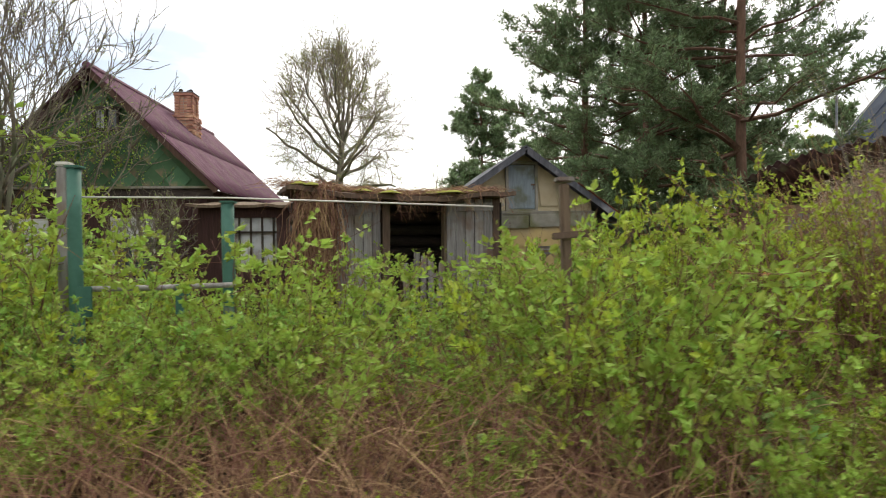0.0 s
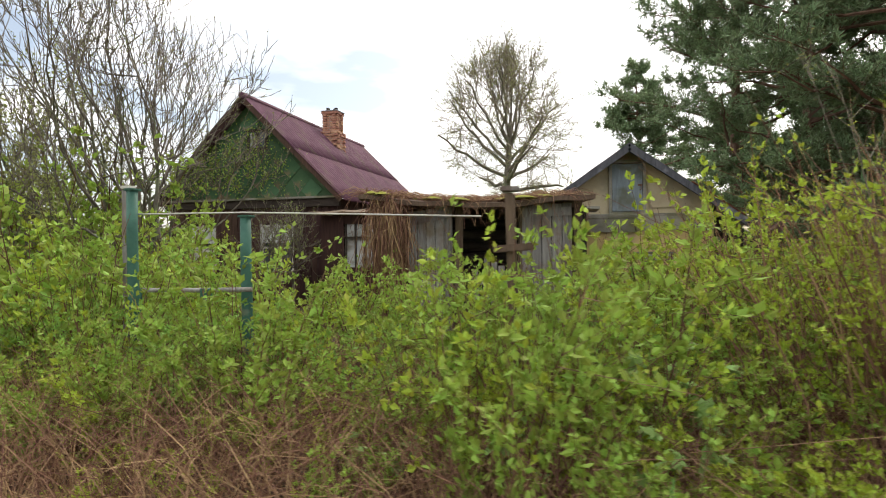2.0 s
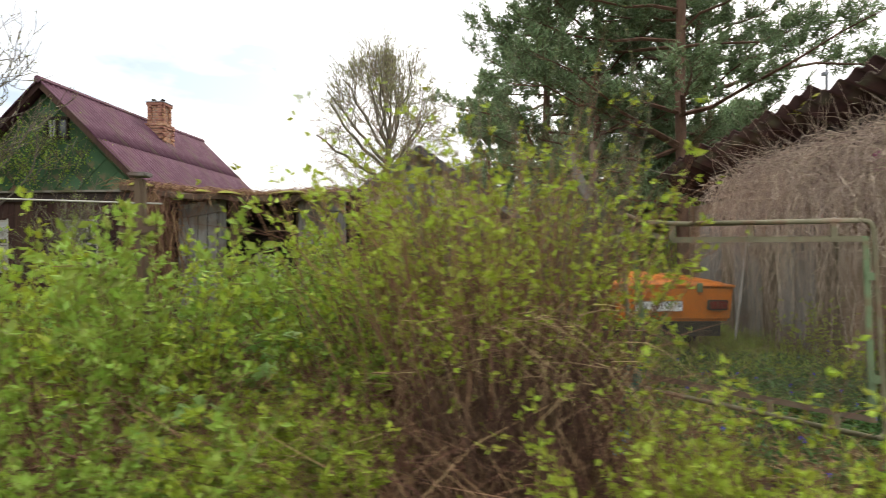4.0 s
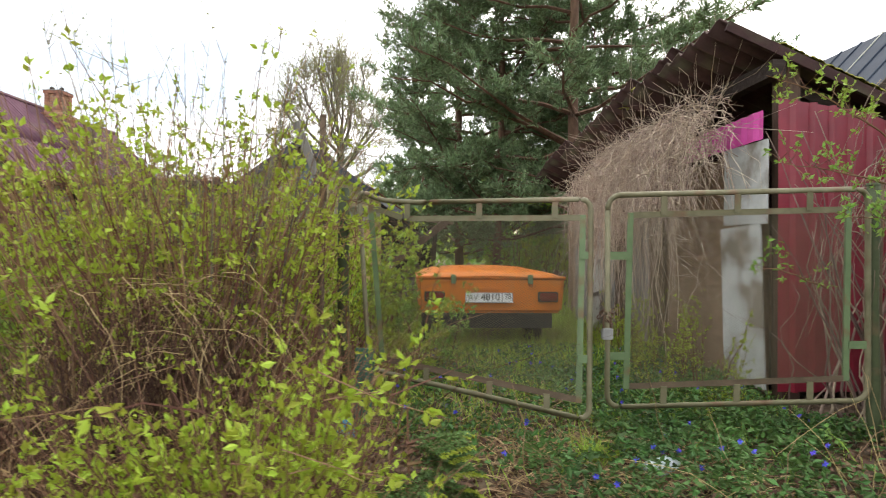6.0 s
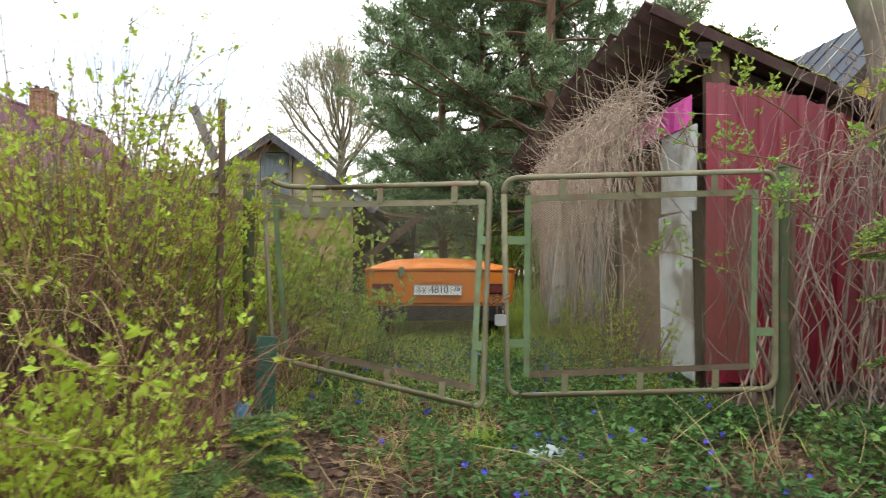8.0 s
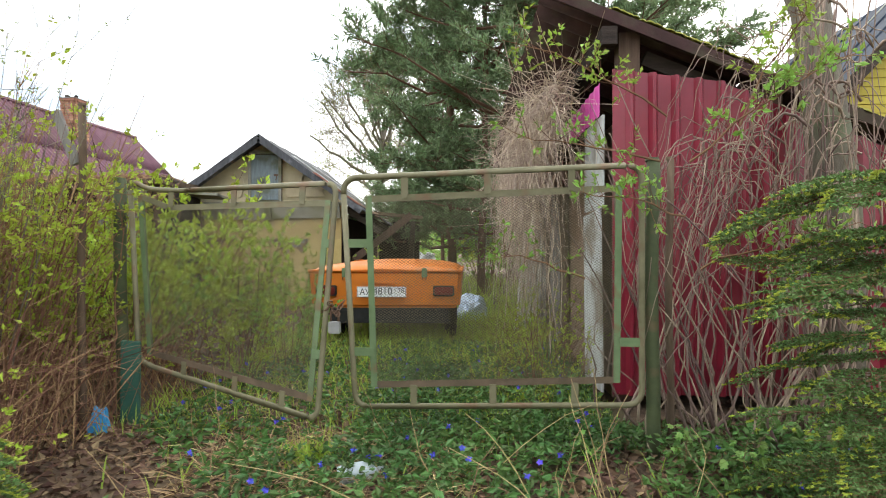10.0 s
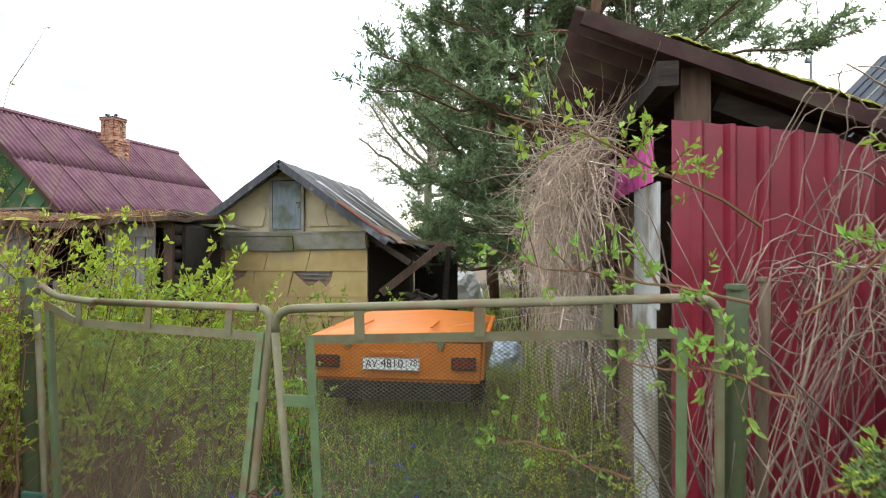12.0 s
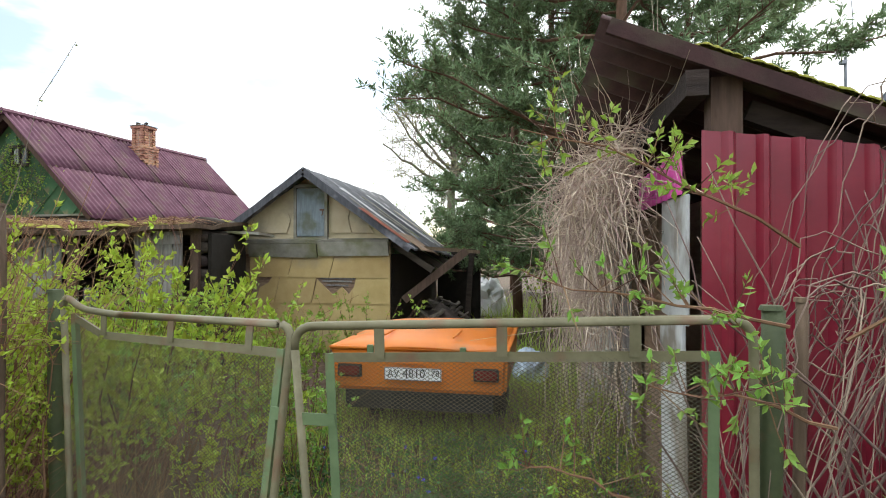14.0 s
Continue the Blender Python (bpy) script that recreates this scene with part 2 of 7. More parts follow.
M_INK = material("black_plate_ink", [(0.015, 0.015, 0.02), (0.02, 0.02, 0.025)], scale=5, rough=0.5, bump=0)
M_LAMPRED = material("dark_red_lens", [(0.10, 0.012, 0.012), (0.17, 0.02, 0.02)], scale=30, rough=0.2, bump=0.1, spec=0.5)
M_STEEL = material("galvanised_steel", [(0.26, 0.26, 0.26), (0.40, 0.40, 0.41)], scale=12, rough=0.4, metal=0.7, bump=0.05)
M_IRON = material("dark_rusted_shackle", [(0.09, 0.05, 0.03), (0.16, 0.09, 0.06)], scale=12, rough=0.7, bump=0.3)
M_PLASTIC = material("white_plastic", [(0.66, 0.68, 0.70), (0.80, 0.81, 0.82)], scale=6, rough=0.4, bump=0.1)
M_CLEARPL = material("milky_clear_plastic", [(0.55, 0.62, 0.66), (0.70, 0.76, 0.79)], scale=6, rough=0.2, bump=0.05, translucent=0.4)
M_BLUE = material("blue_plastic", [(0.03, 0.22, 0.50), (0.06, 0.34, 0.62)], scale=5, rough=0.45, bump=0.05)
M_PALEBLUE = material("pale_blue_tarp", [(0.30, 0.38, 0.48), (0.45, 0.53, 0.62)], scale=5, rough=0.5, bump=0.3)
M_WHITEPAINT = material("chipped_white_paint", [(0.52, 0.50, 0.45), (0.68, 0.66, 0.61)], scale=7, rough=0.6, bump=0.2, stain=(0.22, 0.17, 0.12), stain_scale=8, stain_lo=0.6, stain_hi=0.7)
M_BLUEROOF = material("dark_blue_metal_roof", [(0.035, 0.045, 0.07), (0.065, 0.08, 0.11)], scale=2, rough=0.85, bump=0.05, spec=0.1)
M_YELLOWSIDING = material("yellow_siding", [(0.42, 0.33, 0.04), (0.52, 0.42, 0.07)], scale=3, rough=0.6, bump=0.1, vary=0.06)
M_GLASS = material("old_window_glass", [(0.05, 0.06, 0.065), (0.10, 0.115, 0.12)], scale=2, rough=0.08, bump=0.02, spec=0.6)
# near-black: the gloom inside barn and broken shed is put into the colour
M_DARK = material("interior_shade_black", [(0.012, 0.010, 0.008), (0.03, 0.025, 0.02)], scale=4, rough=0.95, bump=0.2)
M_RUBBLE = material("charred_rubble", [(0.05, 0.042, 0.036), (0.16, 0.13, 0.11)], scale=6, rough=0.9, bump=0.5, vary=0.4)


# ---- mesh tools ----
class Buf:
    """Collects tubes, leaves, boxes and sheets as plain arrays, then makes one mesh."""

    def __init__(self):
        self.v, self.f, self.n = [], [], 0

    def add(self, verts, faces):
        self.v.append(np.asarray(verts, float))
        self.f.extend([tuple(int(i) + self.n for i in q) for q in faces])
        self.n += len(verts)

    def tube(self, pts, r0, r1, sides=3):
        pts = np.asarray(pts, float)
        k = len(pts)
        d = np.gradient(pts, axis=0)
        d /= np.linalg.norm(d, axis=1)[:, None] + 1e-9
        ref = np.array([0, 0, 1.0]) if abs(d[0][2]) < 0.8 else np.array([1.0, 0, 0])
        u = np.cross(d, ref)
        u /= np.linalg.norm(u, axis=1)[:, None] + 1e-9
        w = np.cross(d, u)
        r = np.linspace(r0, r1, k)[:, None]
        a = np.arange(sides) * 2 * math.pi / sides
        ring = (pts[:, None] + r[:, None] * (np.cos(a)[None, :, None] * u[:, None] + np.sin(a)[None, :, None] * w[:, None])).reshape(-1, 3)
        faces = [(i * sides + j, i * sides + (j + 1) % sides, (i + 1) * sides + (j + 1) % sides, (i + 1) * sides + j)
                 for i in range(k - 1) for j in range(sides)]
        if sides > 3:
            faces += [tuple(range(sides))[::-1], tuple((k - 1) * sides + j for j in range(sides))]
        self.add(ring, faces)

    def leaves(self, base, way, size, width=0.5, fold=0.25, rng=None):
        """Diamond leaves folded along the midrib: base points, directions, lengths."""
        base, way = np.asarray(base, float), np.asarray(way, float)
        size = np.asarray(size, float)[:, None]
        way = way / (np.linalg.norm(way, axis=1)[:, None] + 1e-9)
        side = np.cross(way, rng.normal(size=way.shape))
        side /= np.linalg.norm(side, axis=1)[:, None] + 1e-9
        up = np.cross(side, way)
        mid = base + way * size * 0.45 + up * size * fold * 0.5
        v = np.stack([base, mid + side * size * width * 0.5, base + way * size, mid - side * size * width * 0.5], 1).reshape(-1, 3)
        k = len(base)
        i = np.arange(k)[:, None] * 4
        self.v.append(v)
        self.f.extend(map(tuple, (np.concatenate([i + np.array([[0, 1, 2]]), i + np.array([[0, 2, 3]])], 1).reshape(-1, 3) + self.n).tolist()))
        self.n += len(v)

    def blades(self, base, tip, width, rng):
        """Narrow two-part blades, bent towards their tips."""
        base, tip = np.asarray(base, float), np.asarray(tip, float)
        side = np.cross(tip - base, rng.normal(size=base.shape))
        side /= np.linalg.norm(side, axis=1)[:, None] + 1e-9
        w = np.asarray(width, float).reshape(-1, 1) * np.ones((len(base), 1))
        mid = base * 0.5 + tip * 0.5 + np.array([0, 0, 1.0]) * np.linalg.norm(tip - base, axis=1)[:, None] * 0.10
        v = np.stack([base - side * w / 2, base + side * w / 2, mid + side * w * 0.4, mid - side * w * 0.4, tip], 1).reshape(-1, 3)
        i = np.arange(len(base))[:, None] * 5 + self.n
        self.v.append(v)
        self.f.extend(map(tuple, (i + np.array([[0, 1, 2, 3]])).tolist()))
        self.f.extend(map(tuple, (i + np.array([[3, 2, 4]])).tolist()))
        self.n += len(v)

    def lobed(self, base, way, size, rng, lobes=5):
        """Broad lobed leaves as fans."""
        prof = [(0.0, 0.0), (0.22, 0.42), (0.40, 0.26), (0.62, 0.55), (0.66, 0.20), (1.0, 0.0)]
        out = [(0.0, 0.0)] + prof[1:-1] + [prof[-1]] + [(a, -b) for a, b in prof[-2:0:-1]]
        for b, w, s in zip(base, way, size):
            w = np.asarray(w, float)
            w = w / np.linalg.norm(w)
            sd = np.cross(w, np.array([0, 0, 1.0]) + rng.normal(size=3) * 0.5)
            sd /= np.linalg.norm(sd) + 1e-9
            up = np.cross(sd, w)
            v = [np.asarray(b) + w * s * a + sd * s * c * 1.05 + up * s * (-0.25 * a * a - 0.25 * abs(c)) for a, c in out]
            c = np.asarray(b) + w * s * 0.4
            k = len(v)
            self.add(v + [c], [(i, (i + 1) % k, k) for i in range(k)])

    def box(self, c, s, m=None):
        """A box by centre and size, turned by the pose m."""
        x, y, z = s[0] / 2, s[1] / 2, s[2] / 2
        v = [(-x, -y, -z), (x, -y, -z), (x, y, -z), (-x, y, -z), (-x, -y, z), (x, -y, z), (x, y, z), (-x, y, z)]
        m = m or Matrix()
        v = [tuple(m @ Vector(p) + Vector(c)) for p in v]
        self.add(v, [(3, 2, 1, 0), (4, 5, 6, 7), (0, 1, 5, 4), (1, 2, 6, 5), (2, 3, 7, 6), (3, 0, 4, 7)])

    def sheet(self, grid, thick=0.0, way=(0, 0, -1)):
        """A sheet through a grid of points (rows x columns x 3), with thickness along way."""
        g = np.asarray(grid, float)
        a, b = g.shape[:2]
        top = g.reshape(-1, 3)
        faces = [(i * b + j, i * b + j + 1, (i + 1) * b + j + 1, (i + 1) * b + j) for i in range(a - 1) for j in range(b - 1)]
        if not thick:
            self.add(top, faces)
            return
        o = a * b
        low = top + np.asarray(way, float) * thick
        faces += [tuple(o + k for k in q[::-1]) for q in faces]
        rim = [j for j in range(b)] + [i * b + b - 1 for i in range(1, a)] + [(a - 1) * b + j for j in range(b - 2, -1, -1)] + [i * b for i in range(a - 2, 0, -1)]
        faces += [(rim[k], rim[k - 1], rim[k - 1] + o, rim[k] + o) for k in range(len(rim))]
        self.add(np.concatenate([top, low]), faces)

    def mesh(self, name, mat, smooth=False):
        me = bpy.data.meshes.new(name)
        me.from_pydata(np.concatenate(self.v).tolist() if self.v else [], [], self.f)
        me.materials.append(mat)
        if smooth:
            me.polygons.foreach_set("use_smooth", [True] * len(me.polygons))
        me.update()
        return me


def part(name, buf, mat, parent=None, label="", smooth=False):
    """Links a Buf (or a ready mesh) as one mesh object under a thing or a part."""
    me = buf if isinstance(buf, bpy.types.Mesh) else buf.mesh(name, mat, smooth)
    ob = new(name, me)
    if parent:
        ob.parent = parent
    return tagged(ob, label)


def thing(name, at, label, category, group="", kind="", rz=0):
    ob = new(name)
    ob.matrix_basis = pose(*at, 0, 0, rz)
    return tagged(ob, label, category, group, kind)


def bevel_box(c, s, mat, bevel=0.01, m=None, name="block", seg=2):
    """A bevelled box mesh."""
    bm = bmesh.new()
    bmesh.ops.create_cube(bm, size=1.0)
    bmesh.ops.scale(bm, vec=s, verts=bm.verts)
    bmesh.ops.bevel(bm, geom=bm.edges[:], offset=bevel, segments=seg, affect="EDGES")
    if m:
        bm.transform(m)
    bmesh.ops.translate(bm, vec=c, verts=bm.verts)
    me = bpy.data.meshes.new(name)
    bm.to_mesh(me)
    bm.free()
    me.materials.append(mat)
    return me


def lathe(profile, mat, sides=16, name="turned"):
    """A turned body about z from (radius, height) pairs."""
    b = Buf()
    rows = [[(r * math.cos(a), r * math.sin(a), z) for a in np.linspace(0, 2 * math.pi, sides + 1)] for r, z in profile]
    b.sheet(rows)
    return b.mesh(name, mat, True)


def smooth01(a, b, x):
    t = min(1.0, max(0.0, (x - a) / (b - a)))
    return t * t * (3 - 2 * t)


def gz(x, y):
    """Height of the ground: the track lies lower than the yard."""
    base = -0.30 + 0.32 * smooth01(0.9, 3.0, y)
    near = 0.035 * noise.noise((x * 1.3, y * 1.3, 0.0)) + 0.015 * noise.noise((x * 4, y * 4, 3.0))
    return base + near * (1 if abs(x) + abs(y) < 60 else 0)


# ---- ground ----
def axis(lo, hi, step, far):
    inner = np.arange(lo, hi + step / 2, step)
    out = np.array([3, 8, 20, 60, 200, far])
    return np.concatenate([(lo - out)[::-1], inner, hi + out])


gx, gy = axis(-14, 8, 0.22, 1500.0), axis(-4, 20, 0.22, 1500.0)
gb = Buf()
gb.sheet([[(x, y, gz(x, y)) for x in gx] for y in gy])
ground = part("ground", gb, M_SOIL, smooth=True)
tagged(ground, "bare brown earth with moss and leaf litter", "ground", kind="structure")

# ---- the old house ----
def corr_sheet(width, length, period, amp, mat, thick=0.006, per=6, name="roof_sheet", rag=0.0, seed=0):
    """A corrugated sheet: x runs down the slope, y across the waves."""
    rng = np.random.default_rng(seed)
    ys = np.linspace(0, width, int(width / period * per) + 1)
    ends = length + rng.normal(size=len(ys)) * rag
    b = Buf()
    b.sheet([[(e * s, y, amp * math.sin(2 * math.pi * y / period)) for y, e in zip(ys, ends)] for s in (0, 0.33, 0.66, 1)], thick)
    return b.mesh(name, mat, True)


def plank_row(parent, x0, x1, z0, z1, y, mat, width=0.13, thick=0.025, name="plank", seed=1, gap=0.006, lean=0.0, ragged=0.03):
    """Upright planks side by side in the plane y, each an object."""
    rng = random.Random(seed)
    n = max(1, round((x1 - x0) / width))
    w = (x1 - x0) / n
    me = bevel_box((0, 0, 0), (w - gap, thick, z1 - z0), mat, 0.004, name=name, seg=1)
    for i in range(n):
        ob = part(name, me, mat, parent)
        ob.matrix_basis = pose(x0 + (i + 0.5) * w, y + rng.uniform(-0.004, 0.004), (z0 + z1) / 2 + rng.uniform(-ragged, ragged), 0, lean + rng.uniform(-0.4, 0.4), 0)


def build_house():
    h = thing("house", (-10.86, 12.20, 0.0), "old wooden house with maroon corrugated roof and green shingled gable", "house", rz=-4)
    hw, wall_top, ridge, depth = 2.2, 2.55, 4.93, 6.5
    slope = math.degrees(math.atan2(2.35, 2.42))
    body = Buf()
    body.box((-hw, depth / 2, wall_top / 2), (0.14, depth, wall_top))
    body.box((hw, depth / 2, wall_top / 2), (0.14, depth, wall_top))
    body.box((0, depth, wall_top / 2), (2 * hw, 0.14, wall_top))
    # front wall with three openings
    spans = [(-hw, -1.72), (-0.95, 0.25), (1.15, hw)]
    for a, b in spans:
        body.box(((a + b) / 2, 0.07, wall_top / 2), (b - a, 0.14, wall_top))
    for a, b in [(-1.72, -0.95), (0.25, 1.15)]:
        body.box(((a + b) / 2, 0.07, 0.42), (b - a, 0.14, 0.84))
        body.box(((a + b) / 2, 0.07, 2.25), (b - a, 0.14, 0.60))
    part("wall", body, M_BROWNWALL, h)
    for a, b in spans:
        plank_row(h, a, b, 0.0, 2.5, -0.012, M_BROWNWALL, 0.15, 0.02, "wall_board", seed=int(a * 10) + 40, ragged=0.0)
    for a, b in [(-1.72, -0.95), (0.25, 1.15)]:
        plank_row(h, a, b, 2.0, 2.5, -0.012, M_BROWNWALL, 0.15, 0.02, "wall_board", seed=int(a * 10) + 50, ragged=0.0)
    # windows with pale boards over part of them
    for a, b in [(-1.72, -0.95), (0.25, 1.15)]:
        win = Buf()
        for x in (a + 0.03, (a + b) / 2, b - 0.03):
            win.box((x, 0.03, 1.42), (0.055, 0.07, 1.14))
        for z in (0.87, 1.42, 1.93):
            win.box(((a + b) / 2, 0.031, z), (b - a, 0.066, 0.055))
        w = part("window", win, M_TRIM, h)
        g = Buf()
        g.box(((a + b) / 2, 0.07, 1.4), (b - a - 0.02, 0.008, 1.1))
        part("pane", g, M_GLASS, w)
        sh = Buf()
        sh.box(((a + b) / 2 + 0.02, -0.01, 1.72), (b - a - 0.1, 0.02, 0.38))
        part("shutter_board", sh, M_PALE, w, "pale weathered board")
        if a < 0:
            sh = Buf()
            for k in range(5):
                sh.box((a + 0.1 + k * 0.14, -0.008, 1.08), (0.12, 0.018, 0.6))
            part("lower_shutter", sh, M_TRIM, w, "cream slatted board")
    # gable
    gab = Buf()
    gab.add([(-2.42, 0.0, wall_top), (2.42, 0.0, wall_top), (0, 0.0, ridge - 0.05), (-2.42, 0.12, wall_top), (2.42, 0.12, wall_top), (0, 0.12, ridge - 0.05)],
            [(0, 1, 2), (5, 4, 3), (0, 3, 4, 1), (1, 4, 5, 2), (2, 5, 3, 0)])
    part("gable", gab, M_GREEN, h)
    d = 0.27
    tile = Buf()
    tile.add([(-d, 0, 0), (0, 0.0, -d), (d, 0, 0), (0, 0.0, d), (-d, -0.012, 0), (0, -0.03, -d), (d, -0.012, 0), (0, -0.006, d)],
             [(0, 1, 2, 3), (4, 7, 6, 5), (0, 4, 5, 1), (1, 5, 6, 2), (2, 6, 7, 3), (3, 7, 4, 0)])
    tile_me = tile.mesh("shingle", M_GREEN)
    for r in range(9):
        z = wall_top + 0.2 + r * d
        for c in range(-10, 11):
            x = (c + 0.5 * (r % 2)) * 2 * d
            if abs(x) + d < (ridge - z) / 2.35 * 2.42 + 0.02 and not (abs(x - 0.22) < 0.42 and 3.6 < z < 4.35):
                ob = part("shingle", tile_me, M_GREEN, h)
                ob.matrix_basis = pose(x, -0.004, z, 0, (c * 7 + r * 3) % 5 - 2, 0)
    gw = Buf()
    for x in (-0.02, 0.22, 0.46):
        gw.box((x, -0.03, 3.98), (0.045, 0.06, 0.44))
    for z in (3.76, 4.20):
        gw.box((0.22, -0.031, z), (0.56, 0.066, 0.055))
    w = part("window", gw, M_DARKWOOD, h, "dark framed gable window")
    g = Buf()
    g.box((0.22, -0.012, 3.98), (0.46, 0.008, 0.42))
    part("pane", g, M_GLASS, w)
    g = Buf()
    g.sheet([[(0.02 + 0.19 * q + 0.21 * (k > 0), -0.018 - 0.004 * math.sin(q * 12), z) for q in np.linspace(0, 1, 8)] for k in (0,) for z in (3.80, 4.0, 4.16)], 0.002, (0, 1, 0))
    part("curtain", g, M_PALE, w, "pale curtain")
    # eaves boards and a bleached moulding under the gable
    t = Buf()
    t.box((0, -0.08, wall_top + 0.02), (4.9, 0.16, 0.045))
    part("moulding", t, M_GREYTRIM, h)
    t = Buf()
    t.box((0, -0.05, wall_top - 0.10), (4.7, 0.10, 0.18))
    part("fascia", t, M_DARKWOOD, h)
    for s in (-1, 1):
        t = Buf()
        t.box((s * 1.24, -0.26, (wall_top + ridge) / 2 - 0.03), (3.50, 0.03, 0.15), pose(0, 0, 0, 0, s * slope, 0))
        part("bargeboard", t, M_BROWNWALL, h)
    # roof sheets, two courses on each side
    length = 3.55
    up = corr_sheet(1.19, length / 2 + 0.1, 0.15, 0.024, M_ROOFRED, name="roof_sheet")
    for s in (-1, 1):
        for k in range(6):
            for row in (0, 1):
                ob = part("roof_sheet", up, M_ROOFRED, h)
                off = row * (length / 2 - 0.06)
                cx, cz = off * math.cos(radians(slope)), off * math.sin(radians(slope))
                turn = pose(0, 0, 0, 0, slope, 0) if s > 0 else pose(0, 0, 0, 0, slope, 0)
                m = Matrix.Translation((cx, -0.3 + k * 1.17, ridge + 0.05 - cz + (0.012 if row == 0 else 0.0))) @ turn
                ob.matrix_basis = m if s > 0 else Matrix.Translation((0, 6.4, 0)) @ pose(0, 0, 0, 0, 0, 180) @ m
    rc = Buf()
    rc.tube([(0, -0.32, ridge + 0.06), (0, 3.3, ridge + 0.03), (0, 6.75, ridge + 0.05)], 0.08, 0.08, 8)
    part("ridge_cap", rc, M_ROOFRED, h)
    # chimney of bricks
    ch = Buf()
    ch.box((0.50, 3.4, 4.62), (0.40, 0.40, 1.3))
    ch.box((0.50, 3.4, 4.45), (0.50, 0.50, 0.7))
    stack = part("chimney", ch, M_MORTAR, h)
    brick = bevel_box((0, 0, 0), (0.235, 0.11, 0.062), M_BRICK, 0.006, name="brick", seg=1)
    for c in range(17):
        z = 4.10 + c * 0.073
        half = 0.245 if c < 9 else 0.195
        if c == 8 or c == 9:
            half = 0.265
        for side in range(4):
            for k in (-1, 1):
                ob = part("brick", brick, M_BRICK, stack)
                q = Matrix.Translation((0.50, 3.4, z)) @ pose(0, 0, 0, 0, 0, 90 * side)
                ob.matrix_basis = q @ pose(k * 0.122 + (0.06 if c % 2 else -0.06) * (half > 0.2), -half + 0.045, 0, 0, 0, (c * 5 + k * 3 + side) % 3 - 1)
    part("cap", bevel_box((0.50, 3.4, 5.345), (0.50, 0.50, 0.085), M_BRICK, 0.012), M_BRICK, stack, "oversailing brick course")
    part("cap_sheet", bevel_box((0.50, 3.4, 5.395), (0.53, 0.53, 0.014), M_METALCAP, 0.004), M_METALCAP, stack)
    for k, (x, y) in enumerate([(0.40, 3.3), (0.52, 3.45), (0.62, 3.35)]):
        b = Buf()
        b.box((x, y, 5.45), (0.07, 0.1, 0.10), pose(0, 0, 0, 0, 12 * k, 30 * k))
        part("crumbled_brick", b, M_DARKWOOD, stack)
    ap = Buf()
    ap.box((0.62, 3.4, 4.18), (0.55, 0.72, 0.03), pose(0, 0, 0, 0, slope, 0))
    part("flashing", ap, M_BRICK, stack)


build_house()


def build_porch():
    """A low lean-to beside the house with a pale slatted front."""
    p = thing("porch", (-7.55, 11.0, 0.0), "low dark porch with a pale slatted window", "porch")
    b = Buf()
    b.box((-0.75, 0.05, 1.05), (0.5, 0.10, 2.1))
    b.box((0.72, 0.05, 1.05), (0.56, 0.10, 2.1))
    b.box((-0.03, 0.05, 0.5), (0.95, 0.10, 1.0))
    b.box((-0.03, 0.05, 2.0), (0.95, 0.10, 0.2))
    b.box((0.0, 1.0, 1.05), (1.9, 0.1, 2.1))
    part("wall", b, M_BROWNWALL, p)
    f = Buf()
    f.box((-0.03, 0.07, 1.45), (0.95, 0.03, 0.9))
    w = part("window", f, M_PALE, p, "pale panel")
    s = Buf()
    for k in range(5):
        s.box((-0.46 + k * 0.21, 0.02, 1.45), (0.035, 0.04, 0.9))
    s.box((-0.03, 0.015, 1.62), (0.95, 0.03, 0.04))
    part("bar", s, M_DARKWOOD, w, "dark bars")
    r = Buf()
    r.sheet([[(x, y, 2.16 + 0.1 * y + 0.02 * math.sin(9 * x + 4 * y)) for x in np.linspace(-1.15, 1.5, 12)] for y in np.linspace(-0.25, 1.2, 6)], 0.05)
    part("roof", r, M_OLDWOOD, p)


build_porch()


# ---- the low barn ----
BARN = pose(-5.6, 7.68, 0, 0, 0, 12) @ Matrix.Translation((5.6, -7.72, 0))


